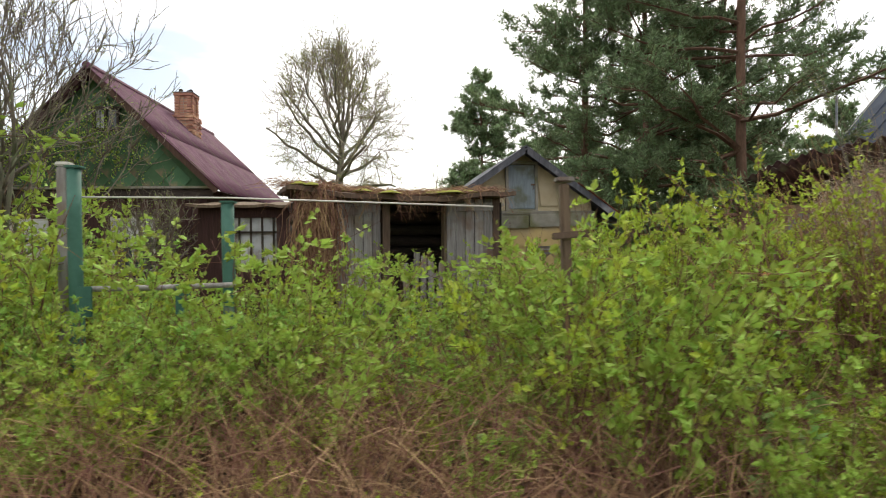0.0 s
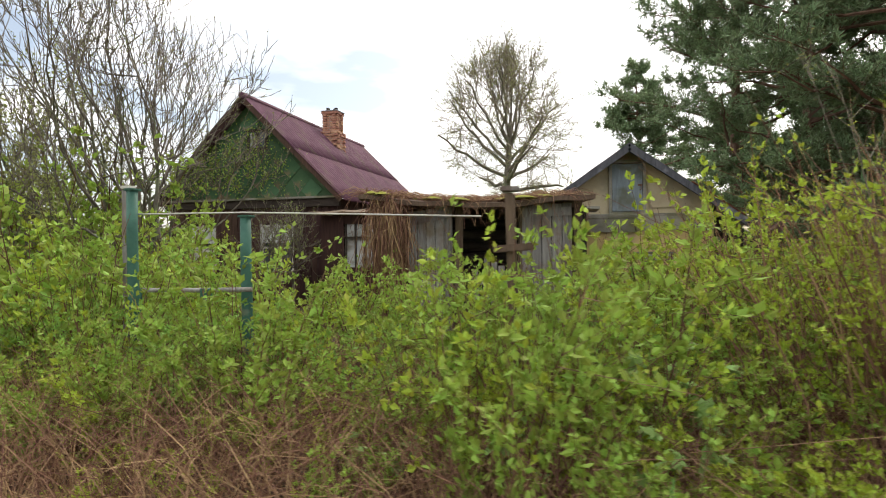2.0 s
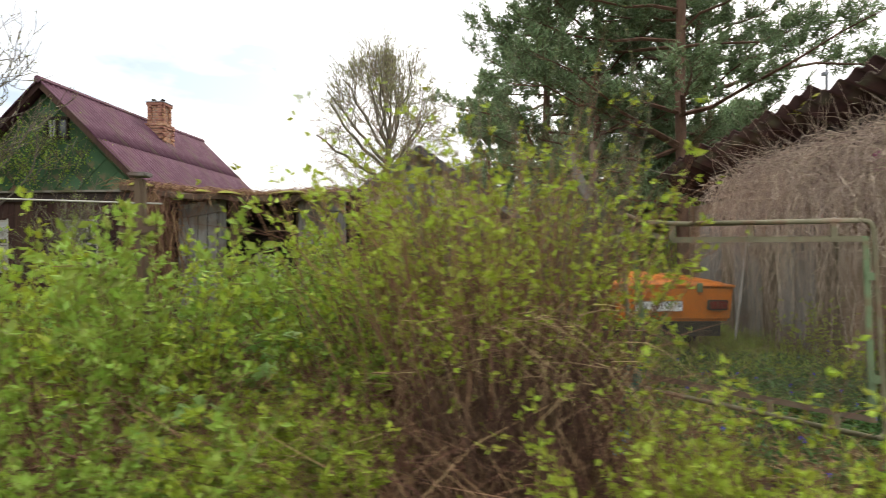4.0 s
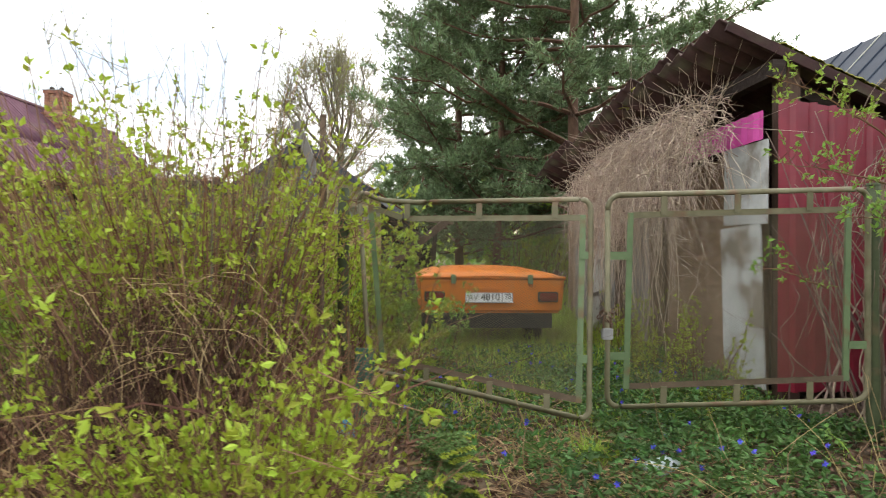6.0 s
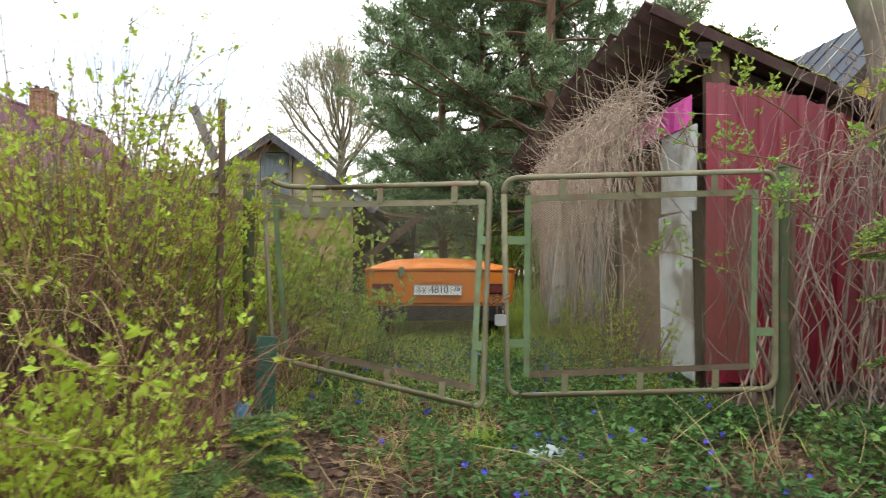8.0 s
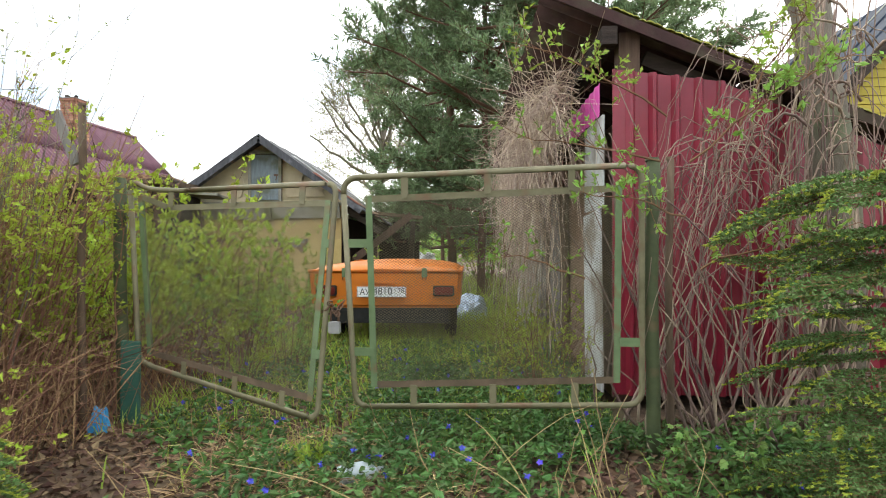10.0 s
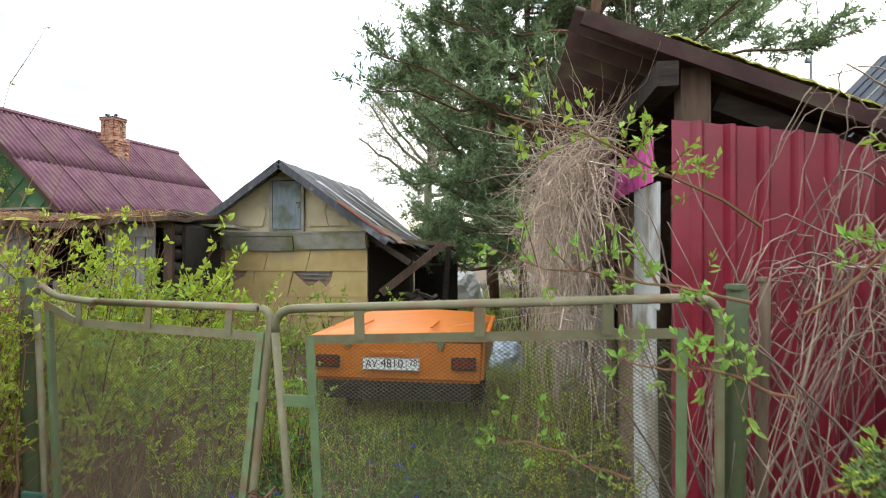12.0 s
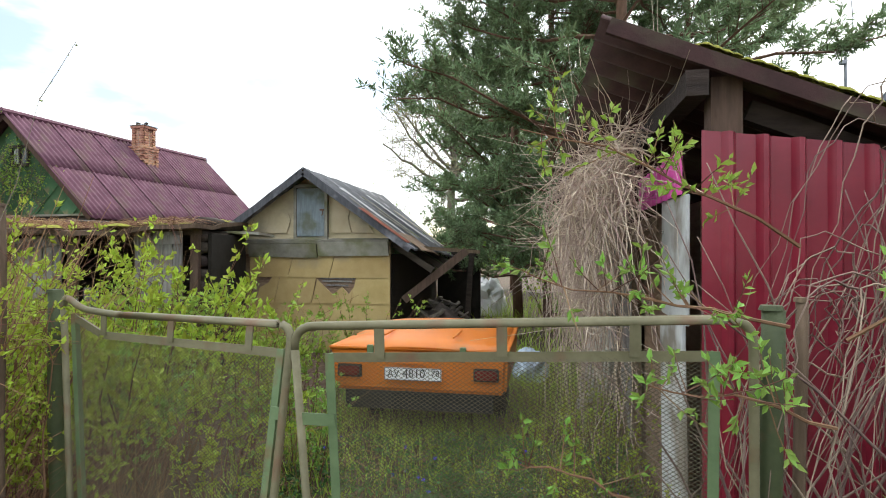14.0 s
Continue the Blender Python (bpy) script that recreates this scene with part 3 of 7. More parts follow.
def build_barn():
    b = thing("barn", (0, 0, 0), "low sagging log barn with a mossy roof", "shed")
    b.matrix_basis = BARN
    rng = np.random.default_rng(4)
    for k in range(12):
        z = 0.12 + k * 0.185
        for (x0, x1, y) in ((-6.2, -3.3, 8.95),):
            lg = Buf()
            xs = np.linspace(x0, x1, 7)
            lg.tube([(x, y + rng.normal() * 0.012, z + rng.normal() * 0.008) for x in xs], 0.095, 0.09, 8)
            part("log", lg, M_DARKWOOD, b, smooth=True)
        lg = Buf()
        lg.tube([(-3.34, y, z + rng.normal() * 0.01) for y in np.linspace(7.95, 9.6, 4)], 0.09, 0.09, 8)
        part("log", lg, M_DARKWOOD, b, smooth=True)
        lg = Buf()
        lg.tube([(-6.2, y, z) for y in np.linspace(7.95, 9.6, 5)], 0.09, 0.09, 8)
        part("log", lg, M_DARKWOOD, b, smooth=True)
    # floor and back wall coloured near-black, standing in for interior shade
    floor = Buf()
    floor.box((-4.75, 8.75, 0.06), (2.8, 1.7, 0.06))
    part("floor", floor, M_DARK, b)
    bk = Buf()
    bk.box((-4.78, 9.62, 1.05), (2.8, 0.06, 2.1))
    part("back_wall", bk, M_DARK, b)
    for x in (-6.18, -5.08, -4.16, -3.38):
        ps = Buf()
        ps.box((x, 7.88, 1.0), (0.11, 0.11, 2.06), pose(0, 0, 0, 0, 0.6, 4))
        part("post", ps, M_OLDWOOD, b)
    lt = Buf()
    lt.box((-4.78, 7.88, 2.03), (2.95, 0.12, 0.11))
    part("lintel", lt, M_OLDWOOD, b)
    # sagging roof
    r = Buf()
    xs, ys = np.linspace(-6.45, -3.22, 40), np.linspace(7.45, 9.72, 22)
    r.sheet([[(x, y, 2.10 + 0.05 * (y - 7.5) + 0.035 * math.sin(1.7 * x + 0.6) + 0.05 * noise.noise((x * 2, y * 2, 7)) - 0.05 * math.sin((x + 6.4) / 3.6 * math.pi)) for x in xs] for y in ys], 0.06)
    part("roof", r, M_OLDWOOD, b, "rotten board roof")
    ms = Buf()
    rng2 = np.random.default_rng(5)
    for _ in range(46):
        cx, cy, rad = rng2.uniform(-6.3, -3.35), rng2.uniform(7.45, 9.55), rng2.uniform(0.08, 0.26)
        zc = 2.135 + 0.05 * (cy - 7.5) + 0.035 * math.sin(1.7 * cx + 0.6) - 0.05 * math.sin((cx + 6.4) / 3.6 * math.pi)
        rows = [[(cx + rad * q * math.cos(a) * (1 + 0.2 * math.sin(3 * a + cx)), cy + rad * q * math.sin(a), zc + 0.045 * (1 - q * q)) for a in np.linspace(0, 2 * math.pi, 10)] for q in (0.05, 0.5, 0.8, 1.0)]
        ms.sheet(rows)
    tagged(part("moss", ms, M_MOSS, b, "yellow-green moss cushions"), kind="stuff")
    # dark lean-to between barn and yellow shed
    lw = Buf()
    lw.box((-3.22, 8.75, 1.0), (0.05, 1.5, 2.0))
    part("side_wall", lw, M_DARK, b, "near-black boards")
    pl = Buf()
    pl.box((-3.02, 9.12, 2.03), (0.62, 0.55, 0.04), pose(0, 0, 0, -3, 3, -9))
    part("awning_board", pl, M_GREYTRIM, b)


build_barn()


def barn_door(x, w, hgt, rise, swing, label):
    """A plank door in the barn's front; rise: how much its head climbs across the width."""
    d = thing("barn_door", (0, 0, 0), label, "door", group="barn doors")
    d.matrix_basis = BARN @ pose(x, 7.76, 0.06, 0, 0, swing)
    rng = random.Random(int(x * 10))
    n = 5
    for k in range(n):
        px = -w / 2 + (k + 0.5) * w / n
        top = hgt + rise * (px / w) + rng.uniform(-0.015, 0.015)
        part("plank", bevel_box((px, rng.uniform(-0.004, 0.004), top / 2), (w / n - 0.008, 0.028, top), M_GREYWOOD, 0.004, pose(0, 0, 0, 0, rng.uniform(-0.4, 0.4), 0), seg=1), M_GREYWOOD, d)
    for z in (0.3, hgt - 0.12):
        r = Buf()
        r.box((0, -0.03, z), (w - 0.02, 0.03, 0.12), pose(0, 0, 0, 0, 0 if z < 1 else -math.degrees(math.atan2(rise, w)), 0))
        part("ledge", r, M_GREYWOOD, d)


barn_door(-5.48, 0.63, 1.90, 0.13, 4, "leaning grey plank door, grey-blue and weathered")
barn_door(-3.83, 0.70, 1.96, 0.02, -8, "weathered grey plank door hanging on dark posts")


def build_picket_gate():
    """A low gate of uneven pickets in the dark doorway."""
    g = thing("picket_gate", (0, 0, 0), "low gate of uneven weathered pickets in the doorway", "gate")
    g.matrix_basis = BARN @ pose(-4.60, 7.66, 0.0, 4, 0, 0)
    for k in range(5):
        h = 1.18 + 0.05 * ((k * 3) % 4 - 1.5)
        part("picket", bevel_box((-0.24 + k * 0.12, 0.004 * (k % 2), h / 2), (0.085, 0.022, h), M_GREYWOOD, 0.005, pose(0, 0, 0, 0, (k * 5) % 7 - 3, 0), seg=1), M_GREYWOOD, g)
    for z in (0.3, 0.92):
        part("rail", bevel_box((0, 0.03, z), (0.6, 0.03, 0.06), M_GREYWOOD, 0.004, seg=1), M_GREYWOOD, g)


build_picket_gate()


# ---- the yellow shed ----
def build_shed():
    s = thing("shed", (0, 0, 0), "small ochre shed with a felt roof falling in", "shed")
    x0, x1, y0, y1, ax, az, ez = -3.98, -1.14, 10.15, 14.2, -2.52, 3.10, 2.02
    w = Buf()
    w.box((x0 + 0.05, (y0 + y1) / 2, ez / 2), (0.1, y1 - y0, ez))
    w.box(((x0 + x1) / 2, y1, 1.0), (x1 - x0, 0.1, 2.0))
    w.box(((x0 + x1) / 2, y0 + 0.07, 0.85), (x1 - x0 - 0.02, 0.1, 1.7))
    part("wall", w, M_LATH, s)
    w = Buf()
    w.box((x1 - 0.06, (y0 + y1) / 2 + 0.1, 0.85), (0.1, y1 - y0 - 0.2, 1.7))
    part("side_wall", w, M_DARKWOOD, s, "very dark side boards")
    # gable with a hatch
    g = Buf()
    g.add([(x0, y0 + 0.02, 1.7), (x1, y0 + 0.02, 1.7), (x1, y0 + 0.02, 2.10), (ax, y0 + 0.02, az - 0.03), (x0, y0 + 0.02, 2.16),
           (x0, y0 + 0.1, 1.7), (x1, y0 + 0.1, 1.7), (x1, y0 + 0.1, 2.10), (ax, y0 + 0.1, az - 0.03), (x0, y0 + 0.1, 2.16)],
          [(0, 1, 2, 3, 4), (9, 8, 7, 6, 5), (0, 5, 6, 1), (1, 6, 7, 2), (2, 7, 8, 3), (3, 8, 9, 4), (4, 9, 5, 0)])
    part("gable", g, M_CREAM, s, "cream gable")
    # slant-cut sheets on the gable, each with its lifted lower edge
    def sheet_piece(name, pts, y, mat, lift):
        b = Buf()
        n = len(pts)
        v = [(x, y - 0.006 - lift * (1 - (z - min(q[1] for q in pts)) / 0.5), z) for x, z in pts] + [(x, y, z) for x, z in pts]
        b.add(v, [tuple(range(n))[::-1], tuple(range(n, 2 * n))] + [(i, (i + 1) % n, (i + 1) % n + n, i + n) for i in range(n)])
        part(name, b, mat, s)
    for k, (a, c) in enumerate([(-3.75, -3.4), (-3.36, -2.98), (-2.14, -1.8), (-1.78, -1.42)]):
        sl = 0.28 if c < ax else -0.28
        top = min(az - 0.2 - abs((a + c) / 2 - ax) * 0.68, 2.9)
        if top > 2.15:
            sheet_piece("gable_sheet", [(a, 2.06), (c, 2.06), (c + sl * 0.25, (top + 2.1) / 2), (c + sl * 0.1, top - 0.05), (a + sl * 0.2, top - 0.02)][:5], y0 + 0.005 - 0.002 * k, M_CREAM, 0.012)
    hd = part("hatch", bevel_box((-2.52, y0 - 0.035, 2.41), (0.50, 0.04, 0.82), M_BLUEGREY, 0.008), M_BLUEGREY, s, "blue-grey loft hatch")
    fr = Buf()
    for x in (-2.80, -2.24):
        fr.box((x, y0 - 0.03, 2.41), (0.05, 0.07, 0.94))
    fr.box((-2.52, y0 - 0.03, 2.86), (0.52, 0.07, 0.05))
    fr.box((-2.52, y0 - 0.03, 1.965), (0.52, 0.07, 0.05))
    part("hatch_frame", fr, M_GREYTRIM, s)
    la = Buf()
    la.box((-2.31, y0 - 0.065, 2.45), (0.07, 0.02, 0.03))
    la.tube([(-2.30, y0 - 0.065, 2.44), (-2.29, y0 - 0.075, 2.38), (-2.32, y0 - 0.07, 2.36)], 0.008, 0.008, 6)
    part("hasp", la, M_IRON, hd)
    # skirt board over the wall
    for a, c, z, t in [(-3.65, -2.40, 1.765, 0.5), (-2.38, -1.14, 1.79, -0.6)]:
        b = Buf()
        b.box(((a + c) / 2, y0 - 0.07, z), (c - a, 0.045, 0.24), pose(0, 0, 0, 14, t, 0))
        part("skirt_board", b, M_GREYTRIM, s)
    b = Buf()
    b.box((-2.4, y0 - 0.055, 1.93), (2.55, 0.12, 0.05), pose(0, 0, 0, 12, 0, 0))
    part("drip_sill", b, M_GREYTRIM, s)
    # ochre wall sheets in courses, with broken corners and laid-open lath
    rows = [(1.30, 1.68), (0.86, 1.32), (0.55, 0.88), (0.08, 0.57)]
    for r, (za, zb) in enumerate(rows):
        cuts = [-3.66, -3.10, -2.42, -1.72, -1.12] if r % 2 else [-3.66, -2.85, -2.10, -1.12]
        for k in range(len(cuts) - 1):
            a, c = cuts[k] + 0.006, cuts[k + 1] - 0.006
            sl = 0.10
            pts = [(a + (0 if k == 0 else -sl), za), (c - (0 if k == len(cuts) - 2 else sl), za), (c, zb), (a, zb)]
            if r == 0 and k == 0:
                pts = [(a, za + 0.02), (a + 0.3, za + 0.0), (c - sl, za), (c, zb), (a, zb)]
            if r == 1 and k == 2:
                pts = [(a - sl, za), (c - sl, za), (c - 0.02, zb - 0.16), (c - 0.12, zb - 0.30), (c - 0.24, zb - 0.17), (c - 0.40, zb - 0.31), (a + 0.06, zb - 0.11), (a, zb - 0.05)]
            if r == 1 and k == 0:
                pts = [(a + 0.12, za), (c - sl, za), (c, zb), (a + 0.42, zb), (a + 0.34, zb - 0.12), (a + 0.18, zb - 0.2)]
            sheet_piece("wall_sheet", pts, y0 - 0.004 - 0.003 * (r % 2), M_YELLOW, 0.02)
    for z, xa, xc in ((1.285, -2.36, -1.75), (1.24, -2.32, -1.80), (1.17, -2.25, -1.86)):
        b = Buf()
        b.box(((xa + xc) / 2, y0 - 0.004, z), (xc - xa, 0.012, 0.028), pose(0, 0, 0, 0, 0.6, 0))
        part("lath", b, M_GREYWOOD, s)
    # roof: felt on boards, right slope dipping at the back
    def slope_sheet(sign, x_end, z_end, mat, lift, ya, yb, name, rag, sag=0.0, nx=12, ny=30, seed=0, t=0.03, xa=None):
        b = Buf()
        rows = []
        for i, y in enumerate(np.linspace(ya, yb, ny)):
            row = []
            for q in np.linspace(0 if xa is None else xa, 1, nx):
                xx = ax + (x_end - ax) * q
                zz = az + (z_end - az) * q + lift + 0.018 * noise.noise((xx * 3, y * 3, seed)) - sag * q * ((y - ya) / (yb - ya)) ** 2
                row.append((xx + (rag * noise.noise((y * 4, seed, 0)) if q == 1 else 0), y + (0.03 * noise.noise((xx * 5, seed, 2)) if i == 0 else 0), zz))
            rows.append(row)
        b.sheet(rows, t)
        return part(name, b, mat, s, smooth=False)
    slope_sheet(-1, -4.15, 1.98, M_FELT, 0.03, 9.78, 14.4, "roof_slope", 0.03)
    slope_sheet(1, -0.62, 1.76, M_FELT, 0.03, 9.78, 14.4, "roof_slope", 0.10, sag=0.25)
    for k, (ya, yb, q0) in enumerate([(10.4, 10.62, 0.25), (11.3, 11.42, 0.3), (10.95, 11.05, 0.55), (12.0, 12.2, 0.2), (10.05, 10.12, 0.4), (12.7, 12.9, 0.4)]):
        slope_sheet(1, -0.95 + 0.05 * k, 1.99 - 0.035 * k, (M_FELTPALE if k in (0, 3) else M_GREYTRIM), 0.046, ya, yb, "peeled_strip", 0.02, seed=k, nx=6, ny=4, t=0.006, xa=q0)
    slope_sheet(1, -0.75, 1.85, M_RUST, 0.052, 9.74, 10.0, "rusty_sheet", 0.05, nx=8, ny=6, t=0.008, xa=0.55)
    slope_sheet(1, -0.55, 1.71, M_LATH, 0.05, 10.1, 11.6, "bare_patch", 0.12, sag=0.1, nx=6, ny=12, t=0.01, xa=0.78)
    for sgn, xe, ze in ((-1, -4.15, 1.98), (1, -0.70, 1.82)):
        b = Buf()
        L = math.hypot(xe - ax, ze - az)
        b.box(((ax + xe) / 2, 9.80, (az + ze) / 2 - 0.045), (L, 0.04, 0.11), pose(0, 0, 0, 0, math.degrees(math.atan2(az - ze, xe - ax)) if sgn > 0 else -math.degrees(math.atan2(az - ze, ax - xe)), 0))
        part("bargeboard", b, M_FELT, s)
    # broken side: rafters and a slipped beam
    for k, y in enumerate((10.3, 11.3, 12.4)):
        b = Buf()
        b.box((-0.85, y, 1.70), (1.0, 0.08, 0.10), pose(0, 0, 0, 0, 33, 0))
        part("rafter", b, M_DARKWOOD, s)
    b = Buf()
    b.box((-0.42, 10.45, 1.34), (1.35, 0.10, 0.13), pose(0, 0, 0, 0, -38, 14))
    part("slipped_beam", b, M_OLDWOOD, s)
    b = Buf()
    b.box((-0.35, 10.9, 1.78), (1.3, 0.12, 0.06), pose(0, 0, 0, 0, 4, 25))
    part("loose_board", b, M_OLDWOOD, s)
    for x, y in ((-0.1, 12.3), (-0.25, 14.0)):
        b = Buf()
        b.box((x, y, 0.85), (0.1, 0.1, 1.75), pose(0, 0, 0, 0, 4, 0))
        part("prop", b, M_DARKWOOD, s)
    # near-black sheet carries the shade of the open, broken side
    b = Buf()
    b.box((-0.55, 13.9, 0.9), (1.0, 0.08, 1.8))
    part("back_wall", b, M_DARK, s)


build_shed()


def build_rubble():
    rng = np.random.default_rng(8)
    t = thing("rubble_heap", (-0.45, 11.1, 0.0), "heap of charred boards and broken slate", "rubble")
    b = Buf()
    for _ in range(150):
        r, a = rng.uniform(0, 1) ** 0.6, rng.uniform(0, 6.28)
        x, y = r * 0.72 * math.cos(a), r * 0.95 * math.sin(a)
        z = 0.95 * (1 - r ** 1.3) * rng.uniform(0.55, 1.0) + 0.05
        b.box((x, y, z), (rng.uniform(0.12, 0.5), rng.uniform(0.05, 0.12), rng.uniform(0.02, 0.05)), pose(0, 0, 0, *rng.uniform(-45, 45, 3)))
    core = Buf()
    core.sheet([[(0.72 * q * math.cos(a), 0.95 * q * math.sin(a), 0.8 * (1 - q ** 1.4) + 0.02) for a in np.linspace(0, 2 * math.pi, 20)] for q in (0.02, 0.3, 0.6, 0.85, 1.0)])
    part("core", core, M_RUBBLE, t)
    tagged(part("broken_wood", b, M_RUBBLE, t), kind="stuff")


build_rubble()


# ---- the red shed ----
RX, RY = 2.14, 4.00


def red_roof_z(x):
    return 2.80 - (x - 1.74) * 0.42


def build_red_shed():
    s = thing("garage_shed", (0, 0, 0), "shed clad in crimson profiled metal under a mossy slate roof", "shed")
    # profiled metal front: trapezoid ribs
    x, prof = RX, []
    k = 0
    while x < 4.6:
        for dx, dy in ((0.0, 0.0), (0.085, 0.0), (0.108, -0.034), (0.128, -0.034), (0.15, 0.0)):
            prof.append((x + dx, RY + dy))
        x += 0.15
    top = [red_roof_z(px) - 0.30 if px > 2.6 else 2.31 - (px - RX) * 0.13 for px, py in prof]
    b = Buf()
    b.sheet([[(px, py, 0.12) for px, py in prof], [(px, py, 1.2) for px, py in prof], [(px, py, min(2.31 - (px - RX) * 0.13, red_roof_z(px) - 0.12)) for px, py in prof]], 0.004, (0, 1, 0))
    part("metal_front", b, M_REDMETAL, s)
    for xx in (RX + 0.12, 3.2, 4.4):
        p = Buf()
        p.box((xx, RY + 0.09, red_roof_z(xx) / 2), (0.14, 0.12, red_roof_z(xx) - 0.03))
        part("post", p, M_OLDWOOD, s)
    bm_ = Buf()
    bm_.box((RX - 0.03, 6.75, red_roof_z(RX) - 0.11), (0.10, 5.6, 0.12))
    part("beam", bm_, M_DARKWOOD, s)
    bm_ = Buf()
    bm_.box((3.45, RY + 0.16, red_roof_z(3.45) - 0.10), (2.3, 0.06, 0.10), pose(0, 0, 0, 0, 22.8, 0))
    part("beam", bm_, M_DARKWOOD, s)
    # side facing the yard: old boards, a pale panel, a magenta sheet
    w = Buf()
    w.box((RX + 0.10, 6.9, 1.0), (0.06, 5.2, 2.0))
    part("side_wall", w, M_LATH, s)
    w = Buf()
    w.box((3.4, 9.5, 1.0), (2.5, 0.08, 2.0))
    part("back_wall", w, M_LATH, s)
    w = Buf()
    w.box((4.66, 6.8, 0.8), (0.08, 5.4, 1.5))
    part("far_wall", w, M_LATH, s)
    for (ya, yb, za, zb, lean) in [(4.05, 4.62, 1.38, 2.02, 1.0), (4.10, 4.64, 0.10, 1.37, -3.0)]:
        p = part("pale_panel", bevel_box((RX - 0.05, (ya + yb) / 2, (za + zb) / 2), (0.018, yb - ya, zb - za), M_PALE, 0.003, pose(0, 0, 0, lean, 0, 0)), M_PALE, s, "pale asbestos board")
    pk = Buf()
    pk.sheet([[(RX - 0.07 + 0.008 * math.sin(y * 40), y, z) for y in np.linspace(4.08, 5.3, 24)] for z in (2.02, 2.12, 2.24)], 0.004, (1, 0, 0))
    part("magenta_sheet", pk, M_PINK, s, "magenta plastic sheet")
    for k in range(9):
        p = Buf()
        y = 6.1 + k * 0.36
        p.box((RX + 0.03, y, 0.95), (0.025, 0.33, 1.75), pose(0, 0, 0, (k * 7) % 5 - 2, 0, 0))
        part("board", p, M_GREYWOOD if k % 3 else M_OLDWOOD, s)
    # corrugated slate, waves run down the slope, in overlapping sheets
    ang = math.degrees(math.atan(0.42))
    me = corr_sheet(0.98, 1.55, 0.196, 0.036, M_SLATE, 0.012, name="slate_sheet", rag=0.025)
    for k in range(7):
        for r in range(2):
            ob = part("slate_sheet", me, M_SLATE, s)
            x = 1.70 + r * 1.38 + (0.03 * math.sin(k * 2.1) - 0.02 if r == 0 else 0)
            ob.matrix_basis = Matrix.Translation((x, 3.98 + k * 0.80, red_roof_z(x) + 0.02 + (0.03 if r == 0 else 0) + (0.15 if k else 0) - 0.048 * k)) @ pose(0, 0, 0, (-16.0 if k else -5.0) + 1.2 * math.sin(k * 1.7), ang, 1.5 * math.sin(k * 3.0))
    bb = Buf()
    bb.box((3.05, RY - 0.045, red_roof_z(3.05) + 0.005), (2.9, 0.03, 0.075), pose(0, 0, 0, 0, ang, 0))
    part("bargeboard", bb, M_SLATE, s, "dark brown edge board")
    rng = np.random.default_rng(3)
    ms = Buf()
    for _ in range(1100):
        cx, cy = rng.uniform(2.1, 4.4), RY - 0.045 + abs(rng.normal()) * 0.10
        if rng.uniform() > (cx - 1.9) * 1.2:
            continue
        rad = rng.uniform(0.012, 0.040)
        zc = red_roof_z(cx) + (0.068 if cx < 3.1 else 0.042)
        ms.sheet([[(cx + rad * q * math.cos(a), cy + rad * q * math.sin(a) * 0.8, zc + rad * 0.55 * (1 - q * q) - 0.42 * rad * q * math.cos(a)) for a in np.linspace(0, 2 * math.pi, 9)] for q in (0.05, 0.5, 0.85, 1.1)])
    for _ in range(14):
        cx, cy = rng.uniform(1.70, 1.9), rng.uniform(5.2, 6.6)
        rad = rng.uniform(0.05, 0.1)
        ms.sheet([[(cx + rad * q * math.cos(a), cy + rad * q * math.sin(a), red_roof_z(cx) - 0.035 * (cy - 4) + 0.05 + rad * 0.5 * (1 - q * q)) for a in np.linspace(0, 2 * math.pi, 9)] for q in (0.05, 0.5, 0.85, 1.1)])
    tagged(part("moss", ms, M_MOSS, s, "bright moss on the roof edge"), kind="stuff")


build_red_shed()


# ---- gates ----
def pipe_loop(pts, r, corner, closed=True):
    """A bent pipe through corner points with rounded corners, as a point list."""
    out, n = [], len(pts)
    rng = range(n) if closed else range(1, n - 1)
    P = [Vector(p) for p in pts]
    if not closed:
        out.append(P[0])
    for i in rng:
        a, b, c = P[i - 1], P[i], P[(i + 1) % n]
        d0, d1 = (a - b).normalized(), (c - b).normalized()
        k = min(corner, (a - b).length * 0.45, (c - b).length * 0.45)
        for t in np.linspace(0, 1, 7):
            out.append((b + d0 * k) * (1 - t) ** 2 + b * 2 * t * (1 - t) + (b + d1 * k) * t ** 2)
    if closed:
        out.append(out[0])
    else:
        out.append(P[-1])
    return [tuple(p) for p in out]


